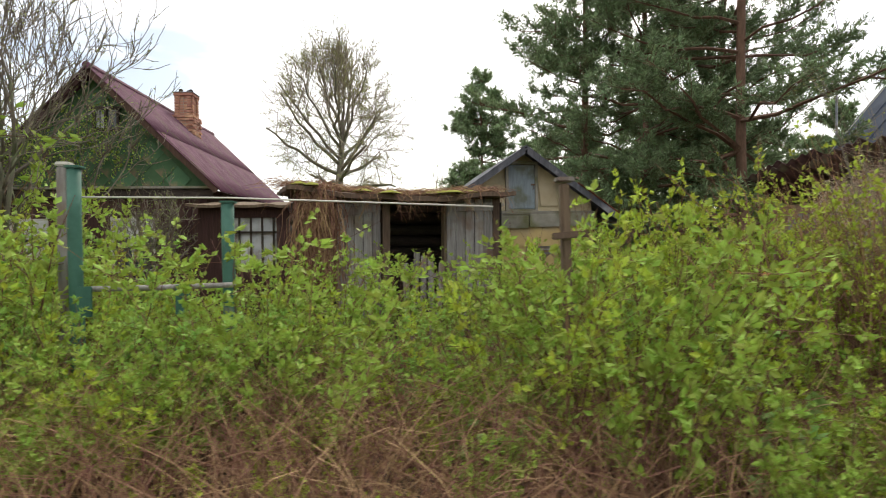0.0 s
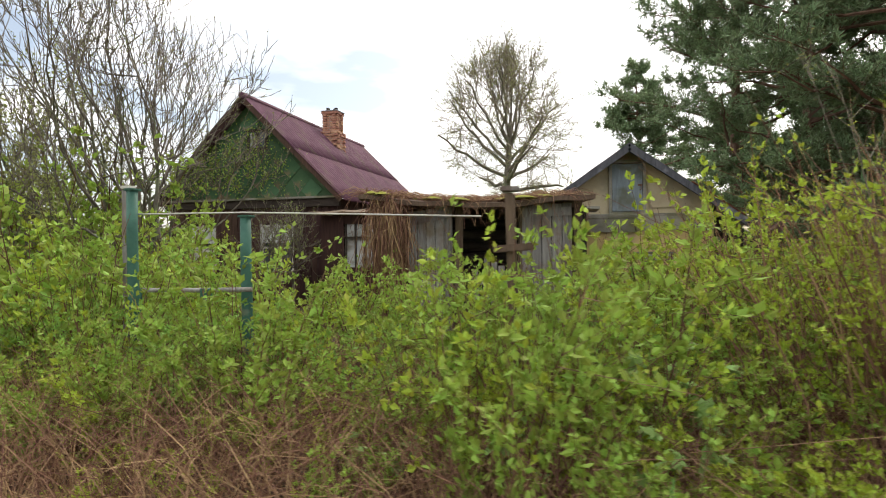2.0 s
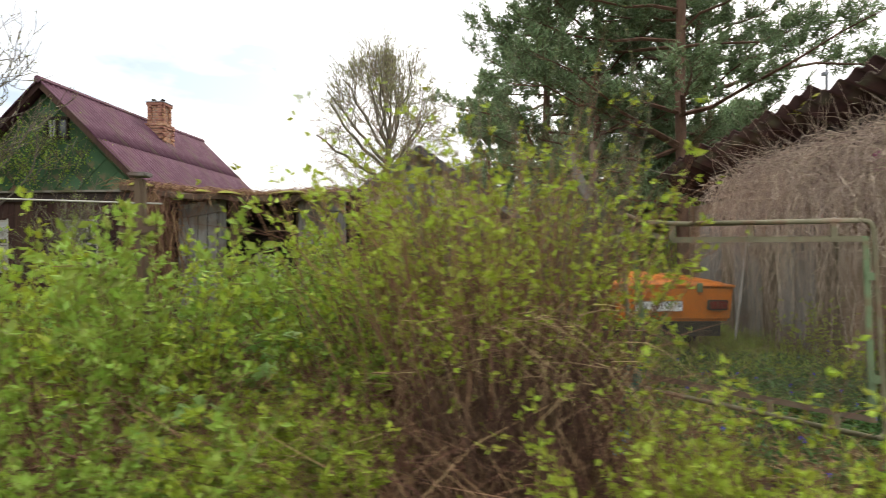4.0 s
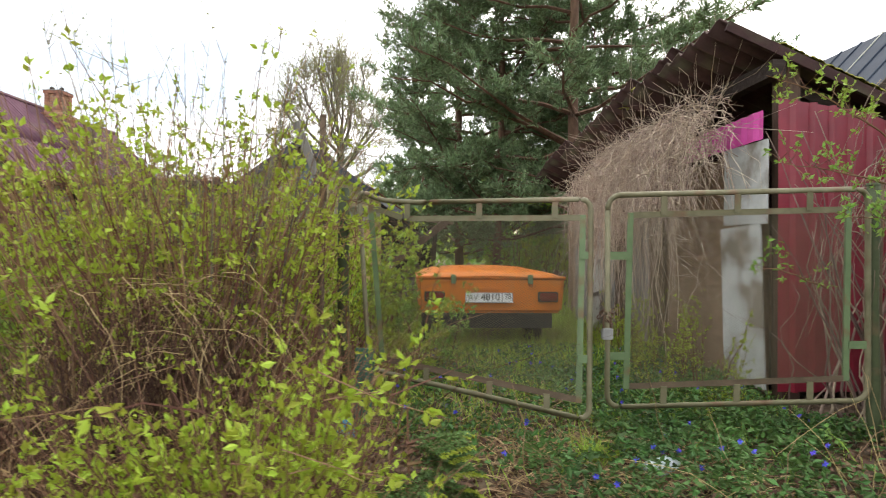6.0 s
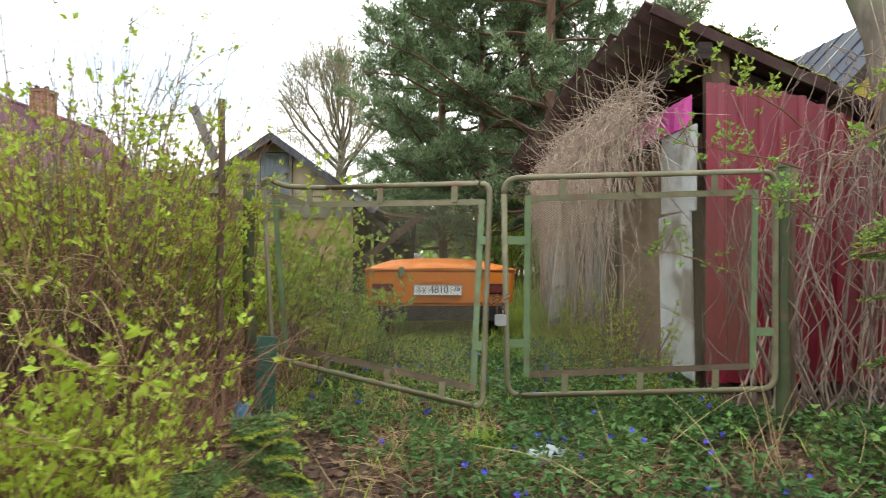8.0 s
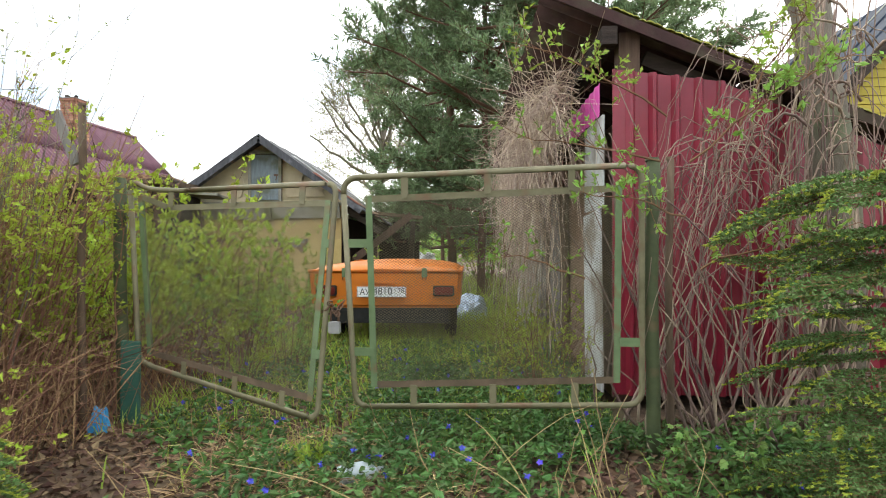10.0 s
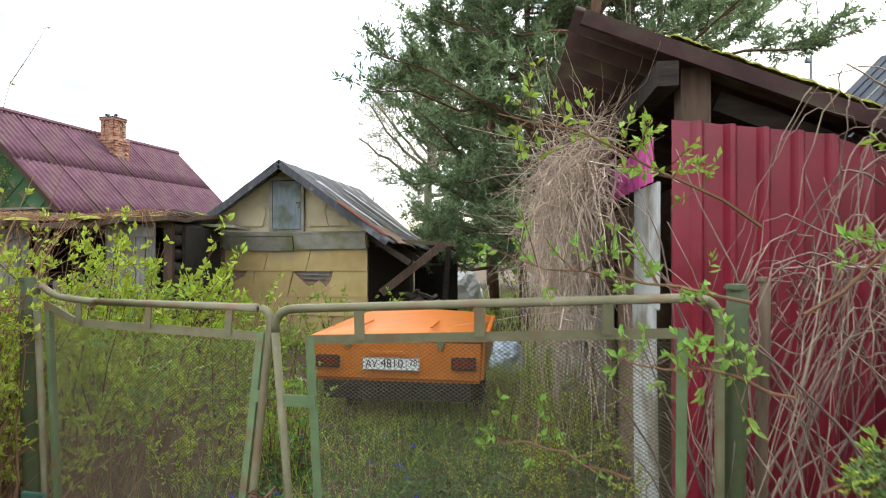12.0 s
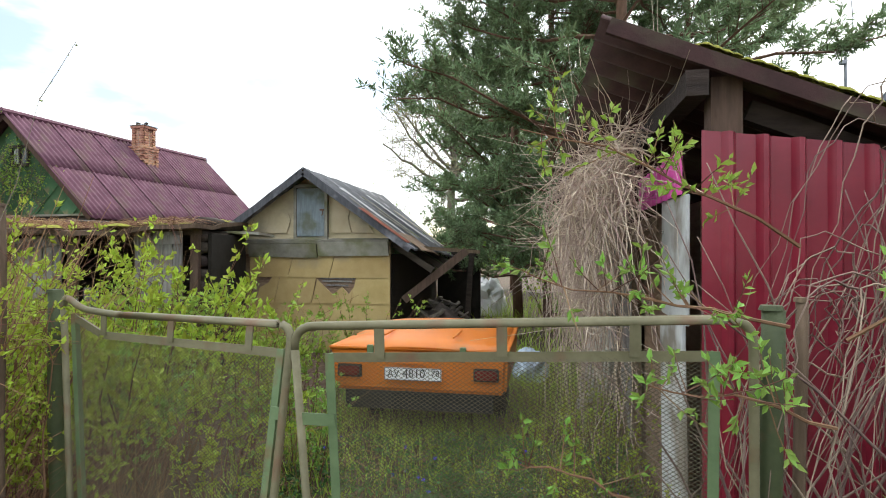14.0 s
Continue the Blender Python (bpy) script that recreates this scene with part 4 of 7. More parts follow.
def lattice(poly_x0, poly_x1, z_low, z_high, step_x, step_z, thick):
    """Diagonal strands both ways between two uprights, clipped to z_low(x)..z_high(x)."""
    b = Buf()
    width, zmin, zmax = poly_x1 - poly_x0, min(z_low(poly_x0), z_low(poly_x1)), max(z_high(poly_x0), z_high(poly_x1))
    g = step_z / step_x
    n = int((width * g + zmax - zmin) / step_z) + 2
    for sgn in (1, -1):
        for i in range(-1, n):
            c = zmin + i * step_z - (width * g if sgn > 0 else 0)
            pts = []
            for x in np.linspace(poly_x0, poly_x1, 60):
                z = c + sgn * g * (x - poly_x0) if sgn > 0 else c - g * (x - poly_x0)
                if z_low(x) <= z <= z_high(x):
                    pts.append((x, z))
            if len(pts) > 1:
                (xa, za), (xb, zb) = pts[0], pts[-1]
                nx, nz = -(zb - za), xb - xa
                q = math.hypot(nx, nz)
                nx, nz = nx / q * thick / 2, nz / q * thick / 2
                y = 0.0006 * sgn
                b.add([(xa + nx, y - 0.0005, za + nz), (xb + nx, y - 0.0005, zb + nz), (xb - nx, y - 0.0005, zb - nz), (xa - nx, y - 0.0005, za - nz),
                       (xa + nx, y + 0.0005, za + nz), (xb + nx, y + 0.0005, zb + nz), (xb - nx, y + 0.0005, zb - nz), (xa - nx, y + 0.0005, za - nz)],
                      [(0, 1, 2, 3), (7, 6, 5, 4), (0, 4, 5, 1), (2, 6, 7, 3)])
    return b


def gate_leaf(name, at, rz, loop, inner, braces, bars, corner, label, lean=(0.0, 0.0, 1.0)):
    """loop: outer pipe corners (x, z); inner: lattice frame corners; both seen from the street."""
    g = thing(name, at, label, "gate", group="gate leaves", rz=rz)
    b = Buf()
    b.tube(pipe_loop([(x, 0, z) for x, z in loop], 0.016, corner), 0.016, 0.016, 8)
    part("pipe_frame", b, M_GATE, g, smooth=True)
    n = len(inner)
    for i in range(n):
        (xa, za), (xb, zb) = inner[i], inner[(i + 1) % n]
        L = math.hypot(xb - xa, zb - za)
        upright = abs(zb - za) > abs(xb - xa)
        m = pose(0, 0, 0, 0, -math.degrees(math.atan2(zb - za, xb - xa)), 0)
        q = Buf()
        q.box(((xa + xb) / 2, 0.0, (za + zb) / 2), (L + (0.03 if upright else -0.03), 0.004, 0.034), m)
        q.box(((xa + xb) / 2, 0.016, (za + zb) / 2), (L + (0.026 if upright else -0.034), 0.028, 0.004), m)
        low = (za + zb) / 2 < 0.7 and not upright
        part("angle_bar", q, M_GATEGREEN if upright else (M_RUSTIRON if low else M_GATE), g, "rust-brown bar" if low else "")
    for (x, za, zb) in braces:
        q = Buf()
        q.box((x, -0.006, (za + zb) / 2), (0.036, 0.006, abs(zb - za)))
        part("brace", q, M_GATE, g)
    for (xa, xb, z) in bars:
        q = Buf()
        q.box(((xa + xb) / 2, -0.006, z), (abs(xb - xa), 0.006, 0.045))
        part("strap", q, M_GATEGREEN, g)
    xs = [p[0] for p in inner]
    x0, x1 = min(xs), max(xs)
    tl, tr, br, bl = inner[0], inner[-3] if n > 4 else inner[1], inner[-2], inner[-1]

    def hi(x):
        up = [p for p in inner if p[1] > 0.9]
        up.sort()
        return float(np.interp(x, [p[0] for p in up], [p[1] for p in up]))

    def lo(x):
        dn = [p for p in inner if p[1] <= 0.9]
        dn.sort()
        return float(np.interp(x, [p[0] for p in dn], [p[1] for p in dn]))
    # the free end leans out of the plane: lean = (sway per metre of drop, hinge x, width)
    part("lattice_panel", lattice(x0, x1, lo, hi, 0.021, 0.0140, 0.0016), M_MESH, g, "fine diamond metal lattice")
    for ob in g.children:
        for v in ob.data.vertices:
            v.co.y += lean[0] * (1.45 - v.co.z) * (v.co.x - lean[1]) / lean[2]
    return g


right = gate_leaf("gate_leaf", (0.50, 3.09, 0.0), 0.0,
                  [(0.015, 1.465), (1.555, 1.525), (1.555, 0.30), (0.06, 0.24)],
                  [(0.150, 1.355), (1.44, 1.405), (1.43, 0.425), (0.165, 0.365)],
                  [(0.34, 1.36, 1.48), (0.77, 1.38, 1.495), (1.20, 1.395, 1.51), (0.38, 0.255, 0.37), (0.80, 0.27, 0.385), (1.22, 0.285, 0.405)],
                  [(0.015, 0.165, 1.125), (0.03, 0.17, 0.545), (1.44, 1.555, 0.62)], 0.085, "olive tubular gate leaf with diamond lattice, padlocked", (0.10, 1.555, -1.555))
left = gate_leaf("gate_leaf", (0.47, 3.20, 0.0), -14.5,
                 [(-1.44, 1.53), (-1.30, 1.46), (-1.05, 1.445), (-0.015, 1.455), (-0.03, 0.215), (-1.25, 0.385), (-1.36, 0.42)],
                 [(-1.36, 1.42), (-1.14, 1.345), (-0.06, 1.345), (-0.085, 0.32), (-1.27, 0.47)],
                 [(-1.12, 1.345, 1.45), (-0.67, 1.345, 1.45), (-0.22, 1.345, 1.455), (-0.98, 0.345, 0.435), (-0.59, 0.28, 0.385), (-0.26, 0.235, 0.34)],
                 [(-0.075, -0.015, 1.125), (-0.09, -0.02, 0.545)], 0.07, "olive tubular gate leaf, bent and sagging, with diamond lattice", (-0.15, -1.44, 1.44))


def build_padlock():
    p = thing("padlock", (0.49, 3.04, 0.66), "steel padlock hanging where the gate leaves meet", "padlock")
    part("lock_body", bevel_box((0, -0.022, 0.035), (0.062, 0.032, 0.062), M_STEEL, 0.006), M_STEEL, p)
    b = Buf()
    b.tube([(-0.02, -0.022, 0.062), (-0.02, -0.02, 0.11), (-0.012, -0.016, 0.132), (0.0, -0.012, 0.138), (0.012, -0.016, 0.132), (0.02, -0.02, 0.11), (0.02, -0.022, 0.062)], 0.0055, 0.0055, 8)
    part("shackle", b, M_IRON, p, "rusty shackle", smooth=True)
    for k in range(7):
        b = Buf()
        z = 0.13 + 0.03 * math.sin(k * 1.3)
        b.tube([(-0.04 + k * 0.013 + 0.012 * math.cos(a), -0.012 + 0.028 * math.sin(a), z + 0.014 * math.cos(a + k)) for a in np.linspace(0, 2 * math.pi, 9)], 0.0035, 0.0035, 5)
        part("chain_link", b, M_IRON, p, smooth=True)


build_padlock()


def round_post(name, at, height, r, mat, label, lean=(0, 0), group=""):
    p = thing(name, at, label, "post", group)
    b = Buf()
    zs = np.linspace(0, height, 8)
    b.tube([(lean[0] * z + 0.006 * math.sin(5 * z), lean[1] * z, z - 0.05) for z in zs], r, r * 0.96, 12)
    part("shaft", b, mat, p, smooth=True)
    c = Buf()
    c.tube([(lean[0] * height, lean[1] * height, height - 0.05), (lean[0] * height, lean[1] * height, height - 0.035)], r * 1.06, r * 0.9, 12)
    part("cap", c, mat, p)
    return p


round_post("gate_post", (-1.00, 3.62, 0.0), 1.58, 0.038, M_POSTGREEN, "mossy olive round gate post with small leaves", (-0.02, 0))
round_post("gate_post", (2.12, 3.13, 0.0), 1.60, 0.036, M_POSTGREEN, "green round gate post wound with dry vines")
round_post("fence_pole", (2.24, 3.22, 0.0), 1.62, 0.020, M_OLDWOOD, "thin brown wooden pole beside the gate post")
round_post("fence_pole", (-1.13, 3.42, 0.0), 2.0, 0.022, M_OLDWOOD, "tall thin grey wooden pole in the bushes")
bp = thing("leaning_stake", (-1.29, 3.42, 1.62), "short grey stake leaning on the pole", "stake")
b = Buf()
b.box((0.06, 0, 0.14), (0.05, 0.03, 0.34), pose(0, 0, 0, 0, -22, 0))
part("stake", b, M_GREYWOOD, bp)
bp.matrix_basis = pose(-1.29, 3.42, 1.62)


def fence_post(at, height, label):
    p = thing("fence_post", at, label, "post", group="teal fence posts")
    b = Buf()
    b.tube([(0.006 * math.sin(3 * z), 0, z) for z in np.linspace(-0.05, height, 6)], 0.05, 0.047, 10)
    part("shaft", b, M_TEAL, p, smooth=True)
    part("cap", bevel_box((0, 0, height + 0.006), (0.11, 0.11, 0.02), M_TEAL, 0.006), M_TEAL, p)


fence_post((-7.46, 4.38, 0.0), 1.95, "chipped teal metal fence post in the bushes")
fence_post((-6.41, 4.47, 0.0), 1.70, "chipped teal metal fence post under a pale rail")
rail = thing("fence_rail", (-6.5, 4.40, 1.735), "long thin pale pipe rail across the fence", "rail")
b = Buf()
b.tube([(-0.98, 0.0, 0.005), (0.1, 0.0, 0.0), (1.0, 0.0, -0.03), (2.15, 0.0, -0.07)], 0.007, 0.007, 8)
part("pipe", b, M_TRIM, rail, smooth=True)
rail = thing("low_rail", (-6.9, 4.34, 1.07), "low pale rail with teal ends", "rail")
b = Buf()
b.tube([(-0.45, 0, 0), (0.0, 0, 0.0), (0.6, 0.02, 0.01)], 0.02, 0.02, 8)
part("pipe", b, M_GREYWOOD, rail, smooth=True)
for px in (-0.48, 0.20):
    part("end_plate", bevel_box((px, -0.02, -0.09), (0.11, 0.016, 0.22), M_TEAL, 0.004), M_TEAL, rail)
bk = thing("backing_post", (-7.56, 4.44, 0.0), "old grey-brown wooden post beside the teal one", "post")
part("shaft", bevel_box((0, 0, 0.98), (0.085, 0.07, 1.98), M_GREYWOOD, 0.012), M_GREYWOOD, bk)
part("cap", bevel_box((0.005, 0, 1.985), (0.10, 0.085, 0.03), M_TRIM, 0.008), M_TRIM, bk)
tp = thing("timber_post", (-4.04, 3.55, 0.0), "dark wooden post with a flat cap and a crosspiece", "post")
part("shaft", bevel_box((0, 0, 0.87), (0.062, 0.062, 1.78), M_OLDWOOD, 0.01, pose(0, 0, 0, 0, -1.5, 0)), M_OLDWOOD, tp)
part("cap", bevel_box((-0.02, 0, 1.785), (0.115, 0.10, 0.03), M_GREYWOOD, 0.006), M_GREYWOOD, tp)
part("crosspiece", bevel_box((0.0, -0.06, 1.42), (0.25, 0.03, 0.045), M_OLDWOOD, 0.006, pose(0, 0, 0, 0, -4, 0)), M_OLDWOOD, tp)


# ---- trailer ----
def build_trailer():
    t = thing("car_trailer", (0.29, 6.0, 0.0), "orange camping trailer with a closed lid behind the gate", "trailer")
    w, ln = 1.62, 1.75
    bm = bmesh.new()
    bmesh.ops.create_cube(bm, size=1.0)
    bmesh.ops.scale(bm, vec=(w, ln, 0.40), verts=bm.verts)
    for v in bm.verts:
        if v.co.z < 0:
            v.co.x *= 0.97
            v.co.y += 0.03 if v.co.y < 0 else -0.03
    bmesh.ops.bevel(bm, geom=bm.edges[:], offset=0.035, segments=3, affect="EDGES")
    bmesh.ops.translate(bm, vec=(0, ln / 2 + 0.01, 0.68), verts=bm.verts)
    me = bpy.data.meshes.new("tub")
    bm.to_mesh(me)
    bm.free()
    me.materials.append(M_ORANGE)
    part("tub", me, M_ORANGE, t, smooth=False)
    rim = part("rim", bevel_box((0, ln / 2 + 0.01, 0.872), (w + 0.02, ln + 0.02, 0.022), M_ORANGE, 0.008), M_ORANGE, t)
    # domed lid, panels drawn up towards the back
    lid = Buf()
    rows = []
    for v in np.linspace(0, 1, 14):
        row = []
        for u in np.linspace(-1, 1, 17):
            e = max(abs(u), abs(2 * v - 1))
            zz = 0.885 + 0.095 * (1 - e ** 6) * (0.72 + 0.28 * v) + 0.012 * math.cos(u * 3.1)
            row.append((u * w / 2 * (1.0 - 0.02 * v), 0.005 + v * ln, zz))
        rows.append(row)
    lid.sheet(rows, 0.02)
    ld = part("lid", lid, M_ORANGE, t, smooth=True)
    for x in (-0.32, 0.33):
        b = Buf()
        b.box((x, 0.25, 0.98), (0.015, 0.45, 0.012))
        part("lid_rib", b, M_ORANGE, ld)
    for x in (-0.42, 0.42):
        lt = part("latch", bevel_box((x, -0.012, 0.855), (0.055, 0.035, 0.10), M_GATEGREEN, 0.006), M_GATEGREEN, t, "dull steel latch")
        b = Buf()
        b.tube([(x - 0.018, -0.03, 0.81), (x - 0.018, -0.04, 0.78), (x + 0.018, -0.04, 0.78), (x + 0.018, -0.03, 0.81)], 0.005, 0.005, 6)
        part("latch_loop", b, M_IRON, lt)
    for x in (-0.62, 0.62):
        lm = part("tail_lamp", bevel_box((x, -0.004, 0.665), (0.19, 0.05, 0.085), M_LAMPRED, 0.010), M_LAMPRED, t, "dark red tail lamp")
        part("lamp_bezel", bevel_box((x, 0.008, 0.665), (0.22, 0.04, 0.11), M_BLACK, 0.008), M_BLACK, lm)
    em = Buf()
    em.box((-0.06, 0.0, 0.755), (0.30, 0.012, 0.022))
    part("embossed_bar", em, M_ORANGE, t)
    for x in (-0.66, 0.66):
        ty = Buf()
        prof = [(0.14, -0.07), (0.24, -0.075), (0.27, -0.05), (0.275, 0.0), (0.27, 0.05), (0.24, 0.075), (0.14, 0.07)]
        ty.sheet([[(x + h, 1.0 + r * math.cos(a), 0.275 + r * math.sin(a)) for a in np.linspace(0, 2 * math.pi, 25)] for r, h in prof])
        wh = part("wheel", ty, M_BLACK, t, smooth=True)
        rm = Buf()
        rm.sheet([[(x + h, 1.0 + r * math.cos(a), 0.275 + r * math.sin(a)) for a in np.linspace(0, 2 * math.pi, 21)] for r, h in [(0.02, 0.0), (0.08, 0.03), (0.14, 0.05), (0.15, 0.0)]])
        part("rim", rm, M_STEEL, wh, "dull steel rim", smooth=True)
    ch = Buf()
    ch.box((0, 0.9, 0.44), (1.2, 1.6, 0.08))
    ch.box((0, 2.1, 0.42), (0.08, 1.1, 0.08))
    ch.box((-0.02, 0.99, 0.28), (1.3, 0.07, 0.07))
    part("chassis", ch, M_BLACK, t)
    fl = Buf()
    fl.box((0, 0.06, 0.40), (1.35, 0.02, 0.16))
    part("mud_flap", fl, M_BLACK, t)


build_trailer()


def text_mesh(body, size, mat, depth=0.001):
    cu = bpy.data.curves.new("letters", "FONT")
    cu.body, cu.size, cu.extrude = body, size, depth
    cu.align_x, cu.align_y = "CENTER", "CENTER"
    ob = bpy.data.objects.new("letters", cu)
    scene.collection.objects.link(ob)
    me = bpy.data.meshes.new_from_object(ob.evaluated_get(bpy.context.evaluated_depsgraph_get()))
    bpy.data.objects.remove(ob)
    me.materials.clear()
    me.materials.append(mat)
    return me


plate = thing("number_plate", (0.26, 5.985, 0.654), "white number plate with black characters on the trailer", "number plate")
part("plate_sheet", bevel_box((0, 0, 0), (0.52, 0.006, 0.112), M_PLATE, 0.002), M_PLATE, plate)
for body, size, x, z, sx in (("АУ", 0.088, -0.175, -0.003, 0.95), ("4810", 0.108, 0.012, 0.004, 0.95), ("78", 0.075, 0.205, 0.012, 1.0)):
    ob = part("letters", text_mesh(body, size, M_INK), M_INK, plate)
    ob.matrix_basis = pose(x, -0.0042, z, 90, 0, 0) @ Matrix.Diagonal((sx, 1, 1, 1))
b = Buf()
for x0, z0, sx, sz in ((0, 0.052, 0.51, 0.004), (0, -0.052, 0.51, 0.004), (-0.255, 0, 0.004, 0.104), (0.255, 0, 0.004, 0.104), (0.142, 0, 0.003, 0.104)):
    b.box((x0, -0.004, z0), (sx, 0.002, sz))
part("border", b, M_INK, plate)


# ---- yard clutter ----
def crumple(name, at, size, mat, label, category, seed, squash=0.5):
    rng = np.random.default_rng(seed)
    t = thing(name, at, label, category)
    bm = bmesh.new()
    bmesh.ops.create_icosphere(bm, subdivisions=4, radius=1.0)
    for v in bm.verts:
        n = 0.28 * noise.noise(v.co * 1.7 + Vector((seed, 0, 0))) + 0.14 * noise.noise(v.co * 4.5 + Vector((0, seed, 0)))
        v.co *= 1 + n
        v.co.x *= size[0]
        v.co.y *= size[1]
        v.co.z = max(v.co.z * size[2], -size[2] * 0.4)
    bmesh.ops.translate(bm, vec=(0, 0, size[2] * 0.4), verts=bm.verts)
    me = bpy.data.meshes.new(name)
    bm.to_mesh(me)
    bm.free()
    me.materials.append(mat)
    part("folds", me, mat, t)


crumple("white_bundle", (-0.12, 16.4, 0.0), (0.48, 0.4, 0.72), M_PLASTIC, "white bundle of sheeting standing in the grass", "bundle", 5)
crumple("blue_tarp", (1.22, 8.9, 0.0), (0.24, 0.34, 0.30), M_PALEBLUE, "heap of pale blue tarpaulin in the grass", "tarp", 9)
crumple("blue_bag", (-0.98, 3.36, 0.0), (0.06, 0.05, 0.12), M_BLUE, "small blue plastic bag under the bush", "bag", 12)
tb = thing("teal_board", (-0.88, 3.50, 0.0), "short teal board leaning behind the gate", "board")
part("board", bevel_box((0, 0, 0.28), (0.12, 0.02, 0.52), M_TEAL, 0.004, pose(0, 0, 0, 4, 3, 0)), M_TEAL, tb)


def build_lattice_panel():
    p = thing("slatted_panel", (1.93, 7.6, 0.05), "chipped white slatted panel leaning against the shed", "panel", rz=62)
    p.matrix_basis = pose(1.93, 7.6, 0.05, 6, 0, 62)
    for z in (0.1, 0.55, 1.0, 1.62):
        b = Buf()
        b.box((0, 0, z), (0.78, 0.03, 0.05))
        part("rail", b, M_WHITEPAINT, p)
    for k in range(8):
        b = Buf()
        b.box((-0.36 + k * 0.103, 0.0, 0.85), (0.03, 0.024, 1.66))
        part("slat", b, M_WHITEPAINT, p)


build_lattice_panel()
bt = thing("plastic_bottle", (0.67, 2.70, 0.02), "dented milky plastic bottle lying on the ground", "bottle")
bme = lathe([(0.0, 0.0), (0.042, 0.004), (0.045, 0.02), (0.041, 0.05), (0.046, 0.08), (0.045, 0.13), (0.036, 0.165), (0.016, 0.19), (0.014, 0.21), (0.0, 0.212)], M_CLEARPL, 18, "bottle_body")
part("bottle_body", bme, M_CLEARPL, bt).matrix_basis = pose(-0.09, 0, 0.045, 0, 84, 18)


# ---- beyond the fence ----
def build_neighbour():
    h = thing("neighbour_house", (5.9, 9.0, 0.0), "yellow sided house with a dark blue metal roof", "house")
    xr, zr, ze, depth = 2.67, 5.5, 2.6, 4.2
    b = Buf()
    b.box((xr, 0.06, 1.35), (2 * xr - 0.5, 0.12, 2.7))
    b.box((xr, depth, 1.35), (2 * xr - 0.5, 0.12, 2.7))
    b.box((0.31, depth / 2, 1.35), (0.12, depth, 2.7))
    b.box((2 * xr - 0.31, depth / 2, 1.35), (0.12, depth, 2.7))
    part("wall", b, M_YELLOWSIDING, h)
    b = Buf()
    b.add([(0.2, 0.0, 2.7), (2 * xr - 0.2, 0.0, 2.7), (xr, 0.0, zr - 0.08), (0.2, 0.12, 2.7), (2 * xr - 0.2, 0.12, 2.7), (xr, 0.12, zr - 0.08)], [(0, 1, 2), (5, 4, 3), (0, 3, 4, 1), (1, 4, 5, 2), (2, 5, 3, 0)])
    part("gable", b, M_YELLOWSIDING, h)
    for k in range(26):
        z = 1.9 + k * 0.135
        half = xr - 0.27 if z < 2.7 else (xr - 0.2) * (zr - 0.1 - z) / (zr - 2.8)
        if half > 0.05:
            b = Buf()
            b.box((xr, -0.014, z), (half * 2, 0.022, 0.125), pose(0, 0, 0, -4, 0, 0))
            part("siding_board", b, M_YELLOWSIDING, h)
    for s in (-1, 1):
        b = Buf()
        xe = xr + s * (xr + 0.05)
        b.sheet([[(xr + (xe - xr) * q, y, zr + (ze - zr) * q) for y in (-0.3, 2.0, depth + 0.3)] for q in (0, 0.5, 1)], 0.08)
        rf = part("roof_slope", b, M_BLUEROOF, h)
        for k in range(10):
            b = Buf()
            y = -0.27 + k * 0.52
            b.tube([(xr, y, zr + 0.012), (xe, y, ze + 0.012)], 0.016, 0.016, 4)
            part("seam", b, M_TRIM if k % 3 == 0 else M_BLUEROOF, rf)
        b = Buf()
        b.box(((xr + xe) / 2, -0.33, (zr + ze) / 2 - 0.06), (math.hypot(xe - xr, ze - zr), 0.035, 0.17), pose(0, 0, 0, 0, s * math.degrees(math.atan2(zr - ze, abs(xe - xr))), 0))
        part("bargeboard", b, M_DARKWOOD, h)


build_neighbour()
mast = thing("antenna_mast", (7.44, 13.8, 0.0), "thin grey mast with a small box on top", "mast")
b = Buf()
b.tube([(0, 0, 0), (0, 0, 5.7)], 0.035, 0.03, 8)
part("pole", b, M_METALCAP, mast)
part("box", bevel_box((-0.05, 0, 5.6), (0.12, 0.12, 0.08), M_METALCAP, 0.01), M_METALCAP, mast)
for k, (x0, z0, x1, z1) in enumerate([(7.44, 5.7, 7.2, 8.2)]):
    wi = thing("cable", (0, 0, 0), "thin sagging grey overhead cable", "cable", group="overhead cables")
    b = Buf()
    b.tube([(x0 + (x1 - x0) * q + 0.25 * math.sin(q * 3.1), 13.8, z0 + (z1 - z0) * q - 0.3 * math.sin(q * 3.1)) for q in np.linspace(0, 1, 10)], 0.012, 0.012, 4)
    part("wire", b, M_METALCAP, wi)

# ---- plants ----
def arc(p, d, length, bend, k, rng, wob=0.02):
    """A curved shoot from p along d, bending by the vector bend."""
    d = np.asarray(d, float)
    d = d / np.linalg.norm(d)
    q = np.linspace(0, 1, k)[:, None]
    pts = np.asarray(p, float) + d * length * q + np.asarray(bend, float) * length * q ** 2
    pts[1:] += rng.normal(size=(k - 1, 3)) * wob * length
    return pts


def on_path(pts, q):
    k = len(pts) - 1
    i = np.minimum((q * k).astype(int), k - 1)
    f = (q * k - i)[:, None]
    return pts[i] * (1 - f) + pts[i + 1] * f, pts[i + 1] - pts[i]


